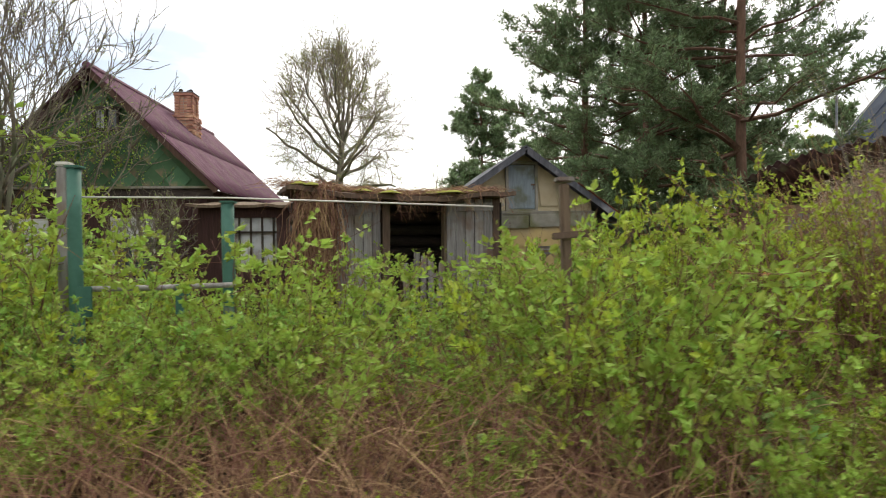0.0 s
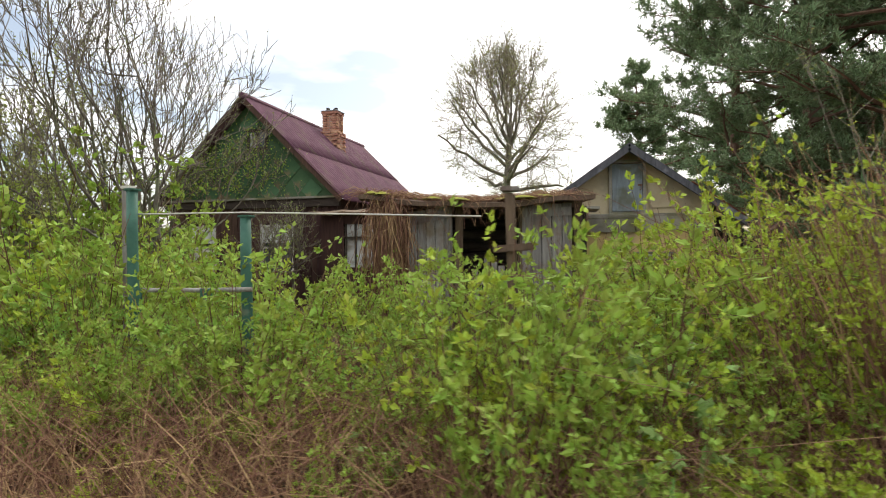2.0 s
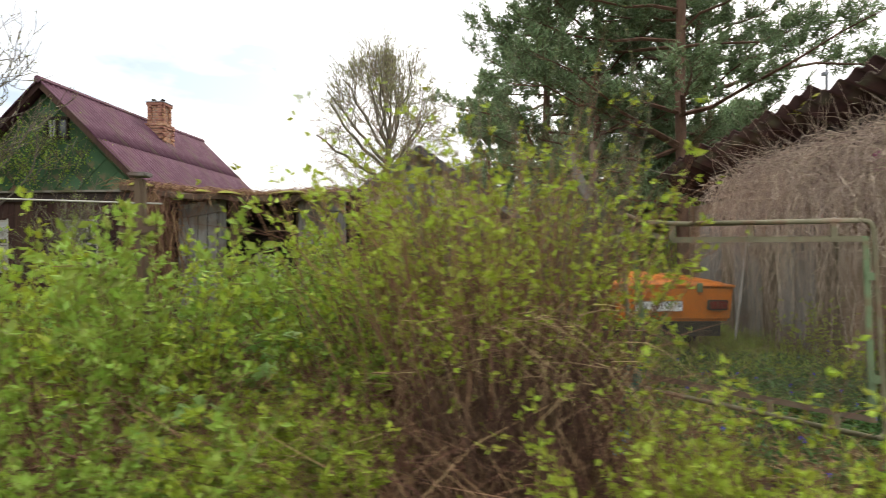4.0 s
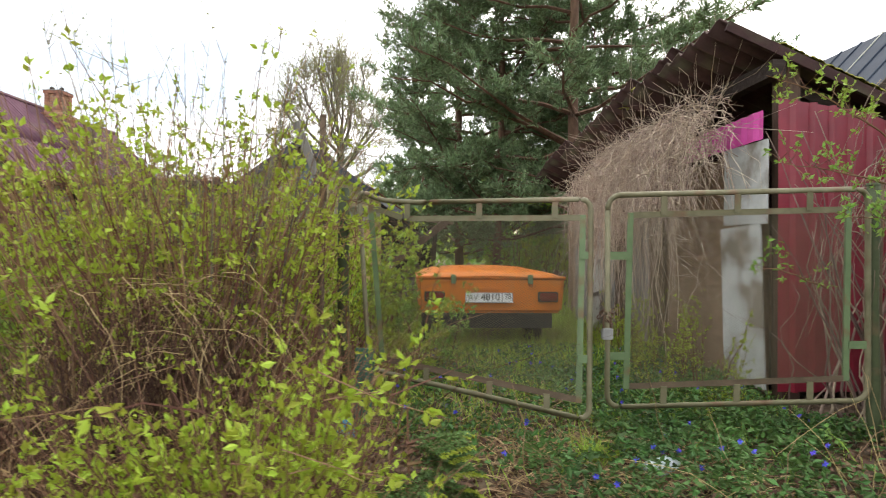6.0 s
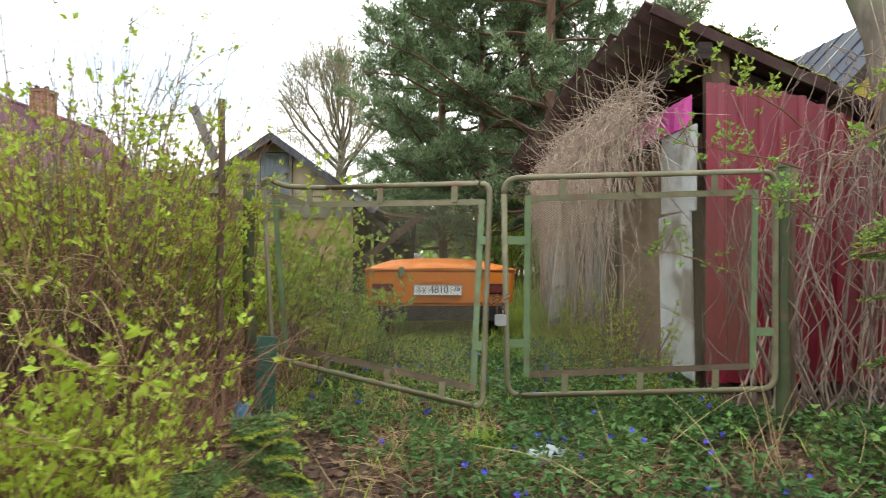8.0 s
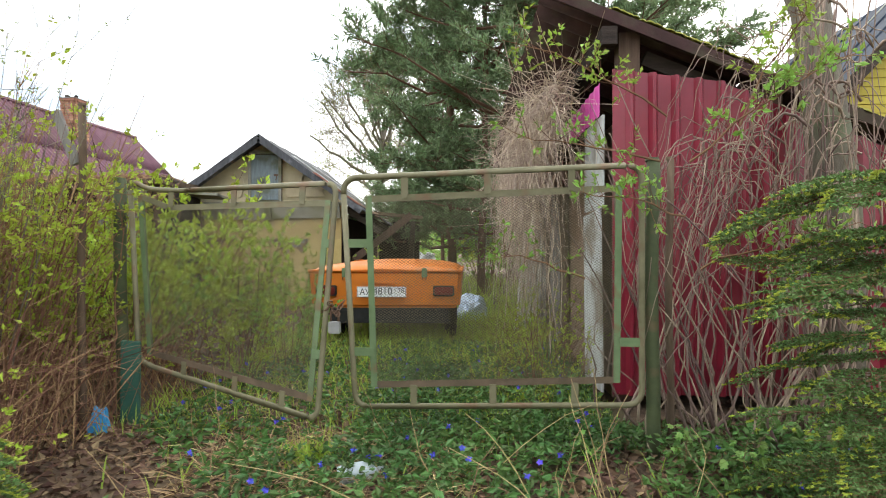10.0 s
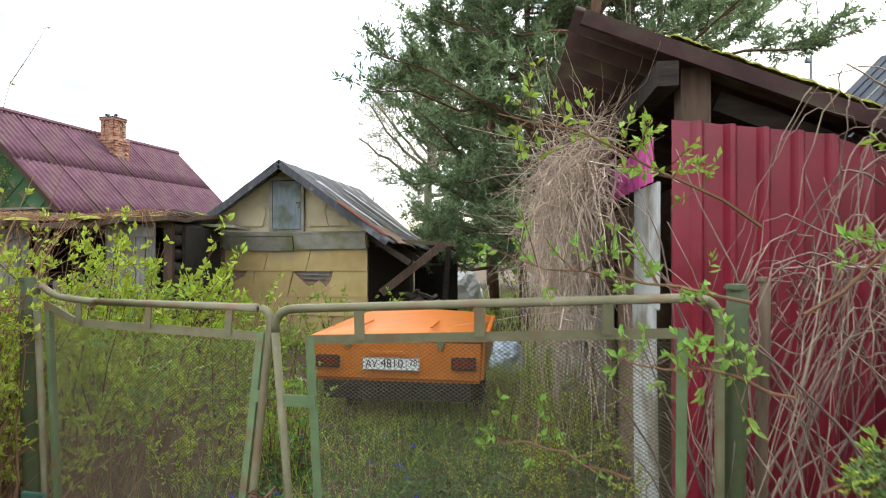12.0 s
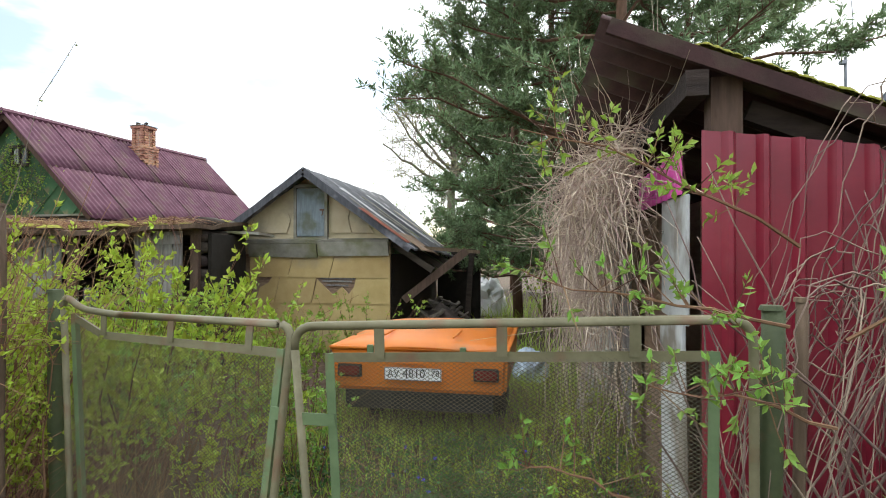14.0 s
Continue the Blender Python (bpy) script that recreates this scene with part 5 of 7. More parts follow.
def build_shrub(name, label, category, seed, height, spread, stems, leaf, leaf_len, per_stem, leafy_from=0.25, side=4, group="", broad=0.55, tuft=5, dead=0, kind_mat=None, splay=0.9):
    """An upright shrub of thin stems with side shoots and tufts of small leaves; built at the origin."""
    rng = np.random.default_rng(seed)
    t = thing(name, (0, 0, 0), label, category, group)
    sb, lb = Buf(), Buf()
    base, way, size = [], [], []

    def tufts(pts, n, lo):
        q = rng.uniform(lo, 1, n)
        at, d = on_path(pts, q)
        for a, dd in zip(at, d):
            dd = dd / (np.linalg.norm(dd) + 1e-9)
            m = rng.integers(tuft - 2, tuft + 2)
            w = rng.normal(size=(m, 3)) * 0.75 + dd * 0.6 + np.array([0, 0, 0.35])
            base.append(a + rng.normal(size=(m, 3)) * leaf_len * 0.25)
            way.append(w)
            size.append(leaf_len * rng.uniform(0.55, 1.25, m))

    for i in range(stems):
        a = rng.uniform(0, 2 * math.pi)
        r0 = spread * 0.35 * math.sqrt(rng.uniform())
        out = np.array([math.cos(a), math.sin(a), 0])
        hgt = height * rng.uniform(0.62, 1.0)
        pts = arc(out * r0, out * rng.uniform(0.05, 0.42) + [0, 0, 1.0], hgt, out * rng.uniform(-0.05, 0.22) * spread, 6, rng, 0.014)
        sb.tube(pts, 0.0042 * height + 0.0012, 0.0012, 3)
        tufts(pts, per_stem, leafy_from)
        for s in range(rng.integers(max(1, side - 2), side + 2)):
            q = np.array([rng.uniform(0.25, 0.9)])
            at, d = on_path(pts, q)
            w = rng.normal(size=3) * 0.6 + out * 0.35 + np.array([0, 0, 0.75])
            sp = arc(at[0], w, hgt * rng.uniform(0.12, 0.32), rng.normal(size=3) * 0.15, 3, rng, 0.02)
            sb.tube(sp, 0.0022, 0.0009, 3)
            tufts(sp, max(2, per_stem // 3), 0.15)
    for i in range(dead):
        a = rng.uniform(0, 2 * math.pi)
        out = np.array([math.cos(a), math.sin(a), 0])
        sb.tube(arc(out * spread * 0.4 * rng.uniform(), out * rng.uniform(0.0, splay) + [0, 0, 1.0], height * rng.uniform(0.4, 0.95), out * 0.3 * splay + [0, 0, -0.2 * splay], 4, rng, 0.03), 0.003, 0.0012, 3)
    lb.leaves(np.concatenate(base), np.concatenate(way), np.concatenate(size), broad, 0.2, rng)
    tagged(part("branching", sb, kind_mat or M_STEM, t), kind="stuff")
    tagged(part("foliage", lb, leaf, t), kind="stuff")
    return t


def scatter(protos, spots, rng):
    """Stands copies of the prototypes at (x, y, scale, which); the first spot of each takes the prototype itself."""
    used = set()
    for x, y, s, k in spots:
        m = Matrix.Translation((x, y, gz(x, y) - 0.02)) @ pose(0, 0, 0, rng.uniform(-5, 5), rng.uniform(-5, 5), rng.uniform(0, 360)) @ Matrix.Diagonal((s * rng.uniform(0.9, 1.15), s * rng.uniform(0.9, 1.15), s, 1))
        if k in used:
            copy_thing(protos[k], m)
        else:
            protos[k].matrix_basis = m
            used.add(k)


rg = random.Random(11)
# low spring shrubs along the track
low = [build_shrub("spirea_shrub", "knee-high shrub with fresh yellow-green leaves on brown stems", "shrub", 100 + k, 1.0, 0.66, 12, M_LEAF_YG if k % 3 else M_LEAF_G, 0.036, 15, 0.28, 4, "low shrubs along the track", tuft=6, dead=9) for k in range(6)]
low += [build_shrub("spirea_shrub", "knee-high twiggy shrub with small yellow-green leaves", "shrub", 120 + k, 1.0, 0.7, 14, M_LEAF_YG, 0.030, 7, 0.34, 5, "low shrubs along the track", dead=16) for k in range(2)]
spots = []
for i in range(21):
    for j in range(6):
        x, y = -9.9 + i * 0.41 + rg.uniform(-0.22, 0.22), 1.45 + j * 0.39 + rg.uniform(-0.2, 0.2)
        if rg.random() < (0.30 if j < 2 else 0.14):
            continue
        if x > -2.38:
            continue
        h = (0.62 + 0.12 * j) * rg.uniform(0.65, 1.28)
        spots.append((x, y, h, rg.randrange(6)))
for i in range(10):
    spots.append((rg.uniform(-1.45, -0.80), rg.uniform(1.15, 2.2), rg.uniform(0.75, 1.08), 6 + rg.randrange(2)))
for i in range(16):
    spots.append((rg.uniform(-3.6, -2.4), rg.uniform(1.5, 2.9), rg.uniform(0.9, 1.2), rg.randrange(6)))
for x, y, h in [(1.75, 4.3, 0.75), (1.55, 4.9, 0.62), (1.85, 5.2, 0.8), (1.3, 4.2, 0.45), (1.6, 3.7, 0.55), (1.8, 6.0, 0.8), (1.05, 5.0, 0.4)]:
    spots.append((x, y, h, 6 + rg.randrange(2)))
for i in range(6):
    spots.append((rg.uniform(-1.32, -0.82), rg.uniform(1.35, 2.35), rg.uniform(0.95, 1.25), 6 + rg.randrange(2)))
for i in range(12):
    spots.append((rg.uniform(-3.6, -2.2), rg.uniform(1.4, 2.3), rg.uniform(0.85, 1.12), rg.randrange(6)))
for x in (-4.5, -4.25, -3.95, -3.7, -6.1, -6.6, -7.0, -7.5, -8.0):
    spots.append((x, rg.uniform(2.9, 3.8), rg.uniform(1.0, 1.2), rg.randrange(6)))
for i in range(7):
    spots.append((rg.uniform(-2.75, -2.14), rg.uniform(1.25, 1.9), rg.uniform(0.8, 1.05), rg.randrange(6)))
scatter(low, spots, rg)

# taller growth behind the fence line
tall = [build_shrub("currant_bush", "waist-high bush with bright green leaves", "bush", 200 + k, 1.3, 0.9, 13, (M_LEAF_G, M_LEAF_ELDER, M_LEAF_YG)[k % 3], 0.05, 10, 0.28, 4, "bushes behind the fence", dead=4) for k in range(5)]
spots = []
for i in range(15):
    for j in range(6):
        x, y = -10.2 + i * 0.56 + rg.uniform(-0.25, 0.25), 3.75 + j * 0.60 + rg.uniform(-0.25, 0.25)
        if (y > 7.3 and x > -6.6):
            continue
        h = rg.uniform(0.72, 1.14)
        if x < -3.7:
            h *= 0.80
        if -3.5 < x < -2.2 and y < 6:
            h *= 0.92
        if x < -7.9:
            h *= 1.45
        spots.append((x, y, h, rg.randrange(5)))
for x, y, h in [(-0.75, 4.6, 0.72), (-0.45, 5.1, 0.85), (-1.0, 5.4, 0.9), (-1.5, 4.5, 0.95), (-1.9, 5.3, 0.9), (-1.3, 6.3, 0.72), (-2.0, 6.6, 0.8), (-2.5, 7.2, 0.8), (-1.5, 7.4, 0.6), (-0.8, 6.6, 0.7), (-0.9, 8.0, 0.8),
                (-1.9, 4.2, 0.9), (-2.6, 4.4, 0.88), (-3.1, 5.1, 0.95), (-1.45, 3.9, 0.8), (-2.9, 6.9, 0.95), (-3.6, 7.1, 0.85), (-3.0, 4.3, 0.92), (-2.75, 4.9, 0.95)]:
    spots.append((x, y, h, rg.randrange(5)))
for x, y, h in [(-4.1, 3.1, 1.0), (-3.9, 2.75, 0.85), (-4.35, 3.3, 1.05), (-3.65, 3.2, 1.0), (-6.5, 3.9, 0.95), (-6.2, 4.1, 1.0), (-7.2, 3.9, 1.0), (-7.6, 3.8, 1.05), (-8.2, 4.2, 1.1), (-5.7, 3.9, 0.85), (-3.62, 2.95, 0.86), (-3.3, 3.3, 0.85), (-2.75, 3.7, 0.9), (-7.46, 4.0, 0.95), (-6.9, 3.9, 0.9), (-7.85, 4.1, 1.05)]:
    spots.append((x, y, h, rg.randrange(5)))
# green thicket far in the yard
for i in range(18):
    x, y = rg.uniform(1.0, 7.5), rg.uniform(12.5, 20)
    spots.append((x, y, rg.uniform(1.3, 2.2), rg.randrange(5)))
for i in range(16):
    x, y = rg.uniform(-15, -9.8), rg.uniform(6, 11)
    spots.append((x, y, rg.uniform(1.4, 2.3), rg.randrange(5)))
scatter(tall, spots, rg)

# leafy bushes standing behind the lower gate leaf
rb = random.Random(77)
for x, y, h in [(-1.75, 4.7, 1.32), (-2.05, 5.0, 1.40), (-1.45, 4.9, 1.15), (-2.35, 5.4, 1.38), (-1.20, 5.2, 0.98), (-2.7, 5.6, 1.35)]:
    m = Matrix.Translation((x, y, gz(x, y) - 0.02)) @ pose(0, 0, 0, rb.uniform(-5, 5), rb.uniform(-5, 5), rb.uniform(0, 360)) @ Matrix.Diagonal((h, h, h, 1))
    copy_thing(tall[2], m)

# tall twiggy clump by the gate
twiggy = [build_shrub("twiggy_shrub", "tall twiggy shrub with tiny yellow-green leaves and dry brown shoots", "shrub", 300 + k, 2.0, 0.95, 26, M_LEAF_YG, 0.034, 8, 0.42, 6, "tall clump by the gate", tuft=5, dead=55, kind_mat=M_DRYSTEM, splay=0.30) for k in range(3)]
spots = [(-1.95, 3.0, 1.06, 0), (-1.62, 3.1, 1.07, 1), (-2.2, 3.2, 1.02, 2), (-1.62, 2.95, 0.86, 0), (-1.85, 2.9, 0.96, 1), (-1.66, 3.4, 1.04, 2), (-2.0, 3.5, 1.08, 0), (-1.75, 3.3, 1.10, 2)]
scatter(twiggy, spots, rg)


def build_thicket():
    """Dense dead stems under the clump; the hollow's shade is put into their brown."""
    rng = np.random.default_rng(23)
    t = thing("dead_thicket", (-1.74, 2.55, 0.0), "dense brown dead stems under the tall clump, darkened as shade", "thicket")
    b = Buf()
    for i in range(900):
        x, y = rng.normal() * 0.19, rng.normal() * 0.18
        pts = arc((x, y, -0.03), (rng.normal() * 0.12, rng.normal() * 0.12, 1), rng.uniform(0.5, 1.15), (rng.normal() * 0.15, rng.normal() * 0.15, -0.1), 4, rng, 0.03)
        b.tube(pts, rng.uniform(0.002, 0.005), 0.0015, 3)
    tagged(part("stem_mass", b, M_SHADESTEM, t), kind="stuff")
    b = Buf()
    for i in range(170):
        x, y = rng.normal() * 0.22, rng.normal() * 0.2
        a = rng.uniform(0, 6.28)
        d = (math.cos(a), math.sin(a) - 0.3, rng.uniform(0.0, 0.5))
        b.tube(arc((x, y, rng.uniform(0.7, 1.05)), d, rng.uniform(0.2, 0.6), (0, 0, -0.8), 5, rng, 0.02), 0.002, 0.0008, 3)
    tagged(part("straw_fringe", b, M_DRYGRASS, t, "pale drooping straw"), kind="stuff")


build_thicket()


def build_whips():
    rng = np.random.default_rng(21)
    t = thing("whip_shoots", (-1.75, 3.0, 0.0), "sparse grey whip shoots with pale buds above the clump", "shoots")
    sb, lb = Buf(), Buf()
    for i in range(46):
        a = rng.uniform(0, 6.28)
        out = np.array([math.cos(a), math.sin(a) * 0.6, 0])
        pts = arc(out * rng.uniform(0, 0.5) + [0, 0, 0.02], out * rng.uniform(0.0, 0.28) + [0, 0, 1], rng.uniform(1.7, 2.5), out * 0.05, 7, rng, 0.008)
        sb.tube(pts, 0.006, 0.0012, 3)
        n = 16
        at, d = on_path(pts, rng.uniform(0.5, 1, n))
        for p in at[:6]:
            sp = arc(p, rng.normal(size=3) * 0.5 + out * 0.3 + [0, 0, 0.8], rng.uniform(0.12, 0.4), [0, 0, 0.1], 3, rng, 0.02)
            sb.tube(sp, 0.0022, 0.0009, 3)
            at2, _ = on_path(sp, rng.uniform(0.2, 1, 6))
            lb.leaves(at2, rng.normal(size=(6, 3)) + [0, 0, 0.4], rng.uniform(0.010, 0.022, 6), 0.5, 0.2, rng)
        lb.leaves(at, rng.normal(size=(n, 3)) + [0, 0, 0.4], rng.uniform(0.010, 0.022, n), 0.5, 0.2, rng)
    tagged(part("branching", sb, M_TWIG, t), kind="stuff")
    tagged(part("foliage", lb, M_LEAF_PALE, t), kind="stuff")


build_whips()


def build_sapling(seed, height, label):
    """A young maple with a few broad lobed leaves."""
    rng = np.random.default_rng(seed)
    t = thing("maple_sapling", (0, 0, 0), label, "sapling", "maple saplings")
    sb, lb = Buf(), Buf()
    pts = arc((0, 0, 0), (rng.normal() * 0.15, rng.normal() * 0.15, 1), height, rng.normal(size=3) * 0.05, 6, rng)
    sb.tube(pts, 0.006, 0.002, 5)
    for i in range(13):
        at, _ = on_path(pts, np.array([rng.uniform(0.45, 1.0)]))
        a = rng.uniform(0, 6.28)
        w = np.array([math.cos(a), math.sin(a), rng.uniform(-0.05, 0.45)])
        L = rng.uniform(0.08, 0.22)
        end = at[0] + w * L
        sb.tube([at[0], end], 0.0022, 0.0015, 3)
        for m in range(3):
            lb.lobed([end], [w + rng.normal(size=3) * 0.6 + np.array([0, 0, -0.25])], [rng.uniform(0.06, 0.12)], rng)
    part("stem", sb, M_STEM, t)
    tagged(part("foliage", lb, M_LEAF_MAPLE, t), kind="stuff")
    return t


saps = [build_sapling(400 + k, 0.75, "young maple with soft broad green leaves") for k in range(3)]
spots = [(-5.05, 1.75, 0.75, 0), (-5.0, 1.55, 0.6, 1), (-4.1, 1.65, 0.6, 2), (-3.55, 2.3, 1.35, 1), (-3.35, 2.5, 1.3, 0), (-4.6, 1.35, 0.55, 1), (-2.9, 2.0, 1.0, 2), (-2.75, 1.7, 0.9, 0), (-2.4, 1.5, 0.8, 1), (-4.75, 2.9, 1.1, 2), (-3.1, 3.3, 1.6, 0), (-6.4, 1.7, 0.8, 1), (-3.9, 3.0, 1.2, 2), (-2.15, 1.9, 0.8, 2), (2.15, 2.85, 0.5, 0), (1.75, 2.95, 0.4, 1), (2.35, 2.7, 0.7, 2)]
scatter(saps, spots, rg)


# dry stalks, leaf litter, groundcover and grass
def stuff(name, buf, mat, label, category):
    ob = part(name, buf, mat)
    return tagged(ob, label, category, kind="stuff")


rn = np.random.default_rng(31)


def spots_in(n, x0, x1, y0, y1, keep=None):
    p = np.stack([rn.uniform(x0, x1, n), rn.uniform(y0, y1, n)], 1)
    if keep:
        p = p[[keep(*q) for q in p]]
    return np.array([(x, y, gz(x, y)) for x, y in p])


b = Buf()
p = spots_in(26000, -10, -0.9, 0.95, 4.6, lambda x, y: rn.uniform() < (1.0 if y < 2.3 else 0.55) and not (x > -1.6 and y < 1.0))
hh = rn.uniform(0.25, 1.12, len(p)) * np.where(p[:, 1] < 1.9, 0.75, 1.0)
tilt = rn.normal(size=(len(p), 2)) * 0.45
tip = p + np.stack([tilt[:, 0] * hh, tilt[:, 1] * hh, hh * 0.8], 1)
b.blades(p, tip, rn.uniform(0.003, 0.007, len(p)), rn)
stuff("dry_stalks", b, M_DRYSTEM, "tangle of dead reddish-brown stalks between the shrubs", "dead stalks")

b = Buf()
p = spots_in(8000, -10, -0.9, 0.9, 3.6)
p[:, 2] += rn.uniform(0.08, 0.5, len(p))
d = rn.normal(size=(len(p), 3)) * [1, 1, 0.3]
d /= np.linalg.norm(d, axis=1)[:, None]
b.blades(p, p + d * rn.uniform(0.25, 0.7, len(p))[:, None], rn.uniform(0.002, 0.005, len(p)), rn)
stuff("fallen_stalks", b, M_DRYSTEM, "reddish-brown fallen stalks lying through the thicket", "dead stalks")

b = Buf()
p = np.concatenate([spots_in(8000, -10, 3.6, 0.6, 6.0), spots_in(9000, -1.2, 2.9, 1.2, 3.7)])
p[:, 2] += rn.uniform(0.0, 0.025, len(p))
b.leaves(p, rn.normal(size=(len(p), 3)) * [1, 1, 0.25], rn.uniform(0.03, 0.075, len(p)), 0.6, 0.3, rn)
stuff("leaf_litter", b, M_LITTER, "brown dead leaves covering the ground", "leaf litter")

b = Buf()


def vinca_here(x, y):
    v = noise.noise((x * 1.6, y * 1.6, 9.0)) + (0.35 if x > 0.55 else (0.12 if x > 0.0 else -0.30)) - 0.35 * math.exp(-((x - 0.55) ** 2) / 0.05 - ((y - 2.95) ** 2) / 0.12)
    return rn.uniform() < 0.35 + 2.2 * v


vp = spots_in(4200, -0.6, 3.2, 1.3, 3.4, vinca_here)
vq = spots_in(4400, -0.7, 2.05, 3.2, 6.0, lambda x, y: rn.uniform() < (0.9 if x > 0.5 else 0.3))
vp = np.concatenate([vp, vq])
k = 5
q = np.repeat(vp, k, 0)
q[:, 2] += rn.uniform(0.01, 0.13, len(q))
q[:, :2] += rn.normal(size=(len(q), 2)) * 0.02
b.leaves(q, rn.normal(size=(len(q), 3)) * [1, 1, 0.35] + [0, -0.1, 0.3], rn.uniform(0.030, 0.062, len(q)), 0.48, 0.25, rn)
stuff("periwinkle", b, M_VINCA, "low glossy dark green periwinkle carpet", "groundcover")

b = Buf()
fp = vp[rn.permutation(len(vp))[:110]]
for x, y, z in fp:
    c = np.array([x, y - 0.01, z + rn.uniform(0.10, 0.15)])
    a = np.arange(5) * 2 * math.pi / 5 + rn.uniform(0, 1)
    w = np.stack([np.cos(a), np.full(5, -0.35), np.sin(a)], 1) + rn.normal(size=(5, 3)) * 0.1
    b.leaves(np.repeat(c[None], 5, 0), w, np.full(5, 0.019), 0.8, 0.1, rn)
stuff("periwinkle_flowers", b, M_FLOWER, "small five-petalled blue flowers", "flowers")

b = Buf()
p = spots_in(13000, -1.0, 2.1, 3.3, 9.5, lambda x, y: rn.uniform() < 0.75 + 0.5 * noise.noise((x * 2, y * 2, 4)))
p2 = spots_in(5000, -5, 6, 9.0, 20)
p3 = spots_in(260, -0.6, 2.4, 1.2, 3.3)
p4 = np.array([(x, y, gz(x, y)) for x, y in zip(rn.normal(0.40, 0.055, 260), rn.normal(2.92, 0.05, 260))])
p5 = spots_in(5500, -12, 4, -2.5, 1.3)
p = np.concatenate([p, p2, p3, p4, p5])
hh = rn.uniform(0.08, 0.24, len(p)) * np.where(p[:, 1] > 9, 1.8, 1.0) * np.where(p[:, 1] > 5.0, 1.1, 0.66)
tip = p + np.stack([rn.normal(size=len(p)) * 0.4 * hh, rn.normal(size=len(p)) * 0.4 * hh, hh], 1)
b.blades(p, tip, rn.uniform(0.004, 0.009, len(p)) * np.where(p[:, 1] > 9, 2, 1), rn)
stuff("grass", b, M_GRASS, "long unmown green spring grass", "grass")
b = Buf()
p = np.concatenate([spots_in(2600, -0.9, 2.0, 3.2, 8.0), spots_in(1500, -0.2, 1.2, 2.5, 3.3)])
b.blades(p + [0, 0, 0.01], p + np.stack([rn.normal(size=len(p)) * 0.14, rn.normal(size=len(p)) * 0.14, rn.uniform(0.01, 0.10, len(p))], 1), rn.uniform(0.003, 0.006, len(p)), rn)
stuff("dry_grass", b, M_DRYGRASS, "flattened straw-coloured old grass", "dry grass")


b = Buf()
for k in range(26):
    x, y = (rn.normal(1.62, 0.10), rn.normal(2.55, 0.12)) if k < 12 else (rn.uniform(-0.6, 2.4), rn.uniform(2.2, 3.0))
    d = rn.normal(size=3) * [0.45, 0.3, 0] + [-0.25, -0.1, 1.0]
    b.tube(arc((x, y, gz(x, y)), d, rn.uniform(0.35, 0.8), (rn.normal() * 0.2, 0, -0.25), 6, rn, 0.01), 0.0028, 0.0012, 4)
stuff("straw_stems", b, M_DRYGRASS, "long pale straw stems leaning before the gate", "dry grass")


# ---- dry vines ----
def build_vine_curtain():
    rng = np.random.default_rng(51)
    t = thing("dry_vine", (0, 0, 0), "grey-brown dry vine hanging in a curtain from the shed eave", "vine")
    b = Buf()
    for i in range(850):
        y = 4.35 + 3.6 * rng.uniform() ** 0.8
        z0 = 2.42 - 0.03 * (y - 4) - abs(rng.normal()) * 0.22
        x = 1.98 - 0.28 * rng.uniform() - (0.12 if 4.6 < y < 6.2 else 0.0)
        L = rng.uniform(0.25, 1.0) if rng.uniform() < 0.75 else rng.uniform(0.9, 1.9)
        L = min(L, z0 - 0.05)
        sx, sy = rng.normal() * 0.10, rng.normal() * 0.14
        q = np.linspace(0, 1, 7)
        pts = np.stack([x + sx * q + 0.04 * rng.normal(size=7) - 0.16 * np.sin(q * 2.2) * rng.uniform(0, 1), y + sy * q + 0.055 * rng.normal(size=7), z0 + 0.10 * np.sin(q * 3.14) * (1 - q) - L * q ** 1.3], 1)
        b.tube(pts, rng.uniform(0.0020, 0.0050), 0.0012, 3)
    for i in range(1600):
        y, z = rng.uniform(4.35, 7.3), 2.45 - abs(rng.normal()) * 0.6
        x = 1.90 - 0.30 * abs(math.sin((2.6 - z) * 1.6)) * rng.uniform(0.3, 1)
        d = rng.normal(size=3) * [0.5, 1, 1]
        pts = arc((x, y, z), d, rng.uniform(0.15, 0.5), rng.normal(size=3) * 0.6, 5, rng, 0.05)
        pts[:, 0] = np.minimum(pts[:, 0], 2.05)
        b.tube(pts, rng.uniform(0.0018, 0.0042), 0.0011, 3)
    # long arching strands springing from under the eave
    for i in range(170):
        y, z = rng.uniform(4.25, 6.6), rng.uniform(1.9, 2.42)
        L, o = rng.uniform(0.3, 0.9), rng.uniform(0.12, 0.40)
        q = np.linspace(0, 1, 10)
        pts = np.stack([1.98 - o * np.sin(q * 2.4) + 0.012 * rng.normal(size=10), y + rng.normal() * 0.3 * q + 0.03 * rng.normal(size=10), z + 0.18 * np.sin(q * 3.14) * (1 - q) - L * q ** 2], 1)
        b.tube(pts, rng.uniform(0.0028, 0.0052), 0.0014, 4)
    tagged(part("vine_mass", b, M_VINE, t), kind="stuff")
    b = Buf()
    for i in range(10):
        y = rng.uniform(5.2, 7.4)
        q = np.linspace(0, 1, 7)
        pts = np.stack([1.95 + 0.05 * rng.normal() + 0.03 * rng.normal(size=7), y + rng.normal() * 0.25 * q + 0.02 * rng.normal(size=7), 0.05 + 2.3 * q], 1)
        b.tube(pts, 0.005, 0.003, 4)
    tagged(part("climbing_mass", b, M_VINE, t), kind="stuff")


build_vine_curtain()


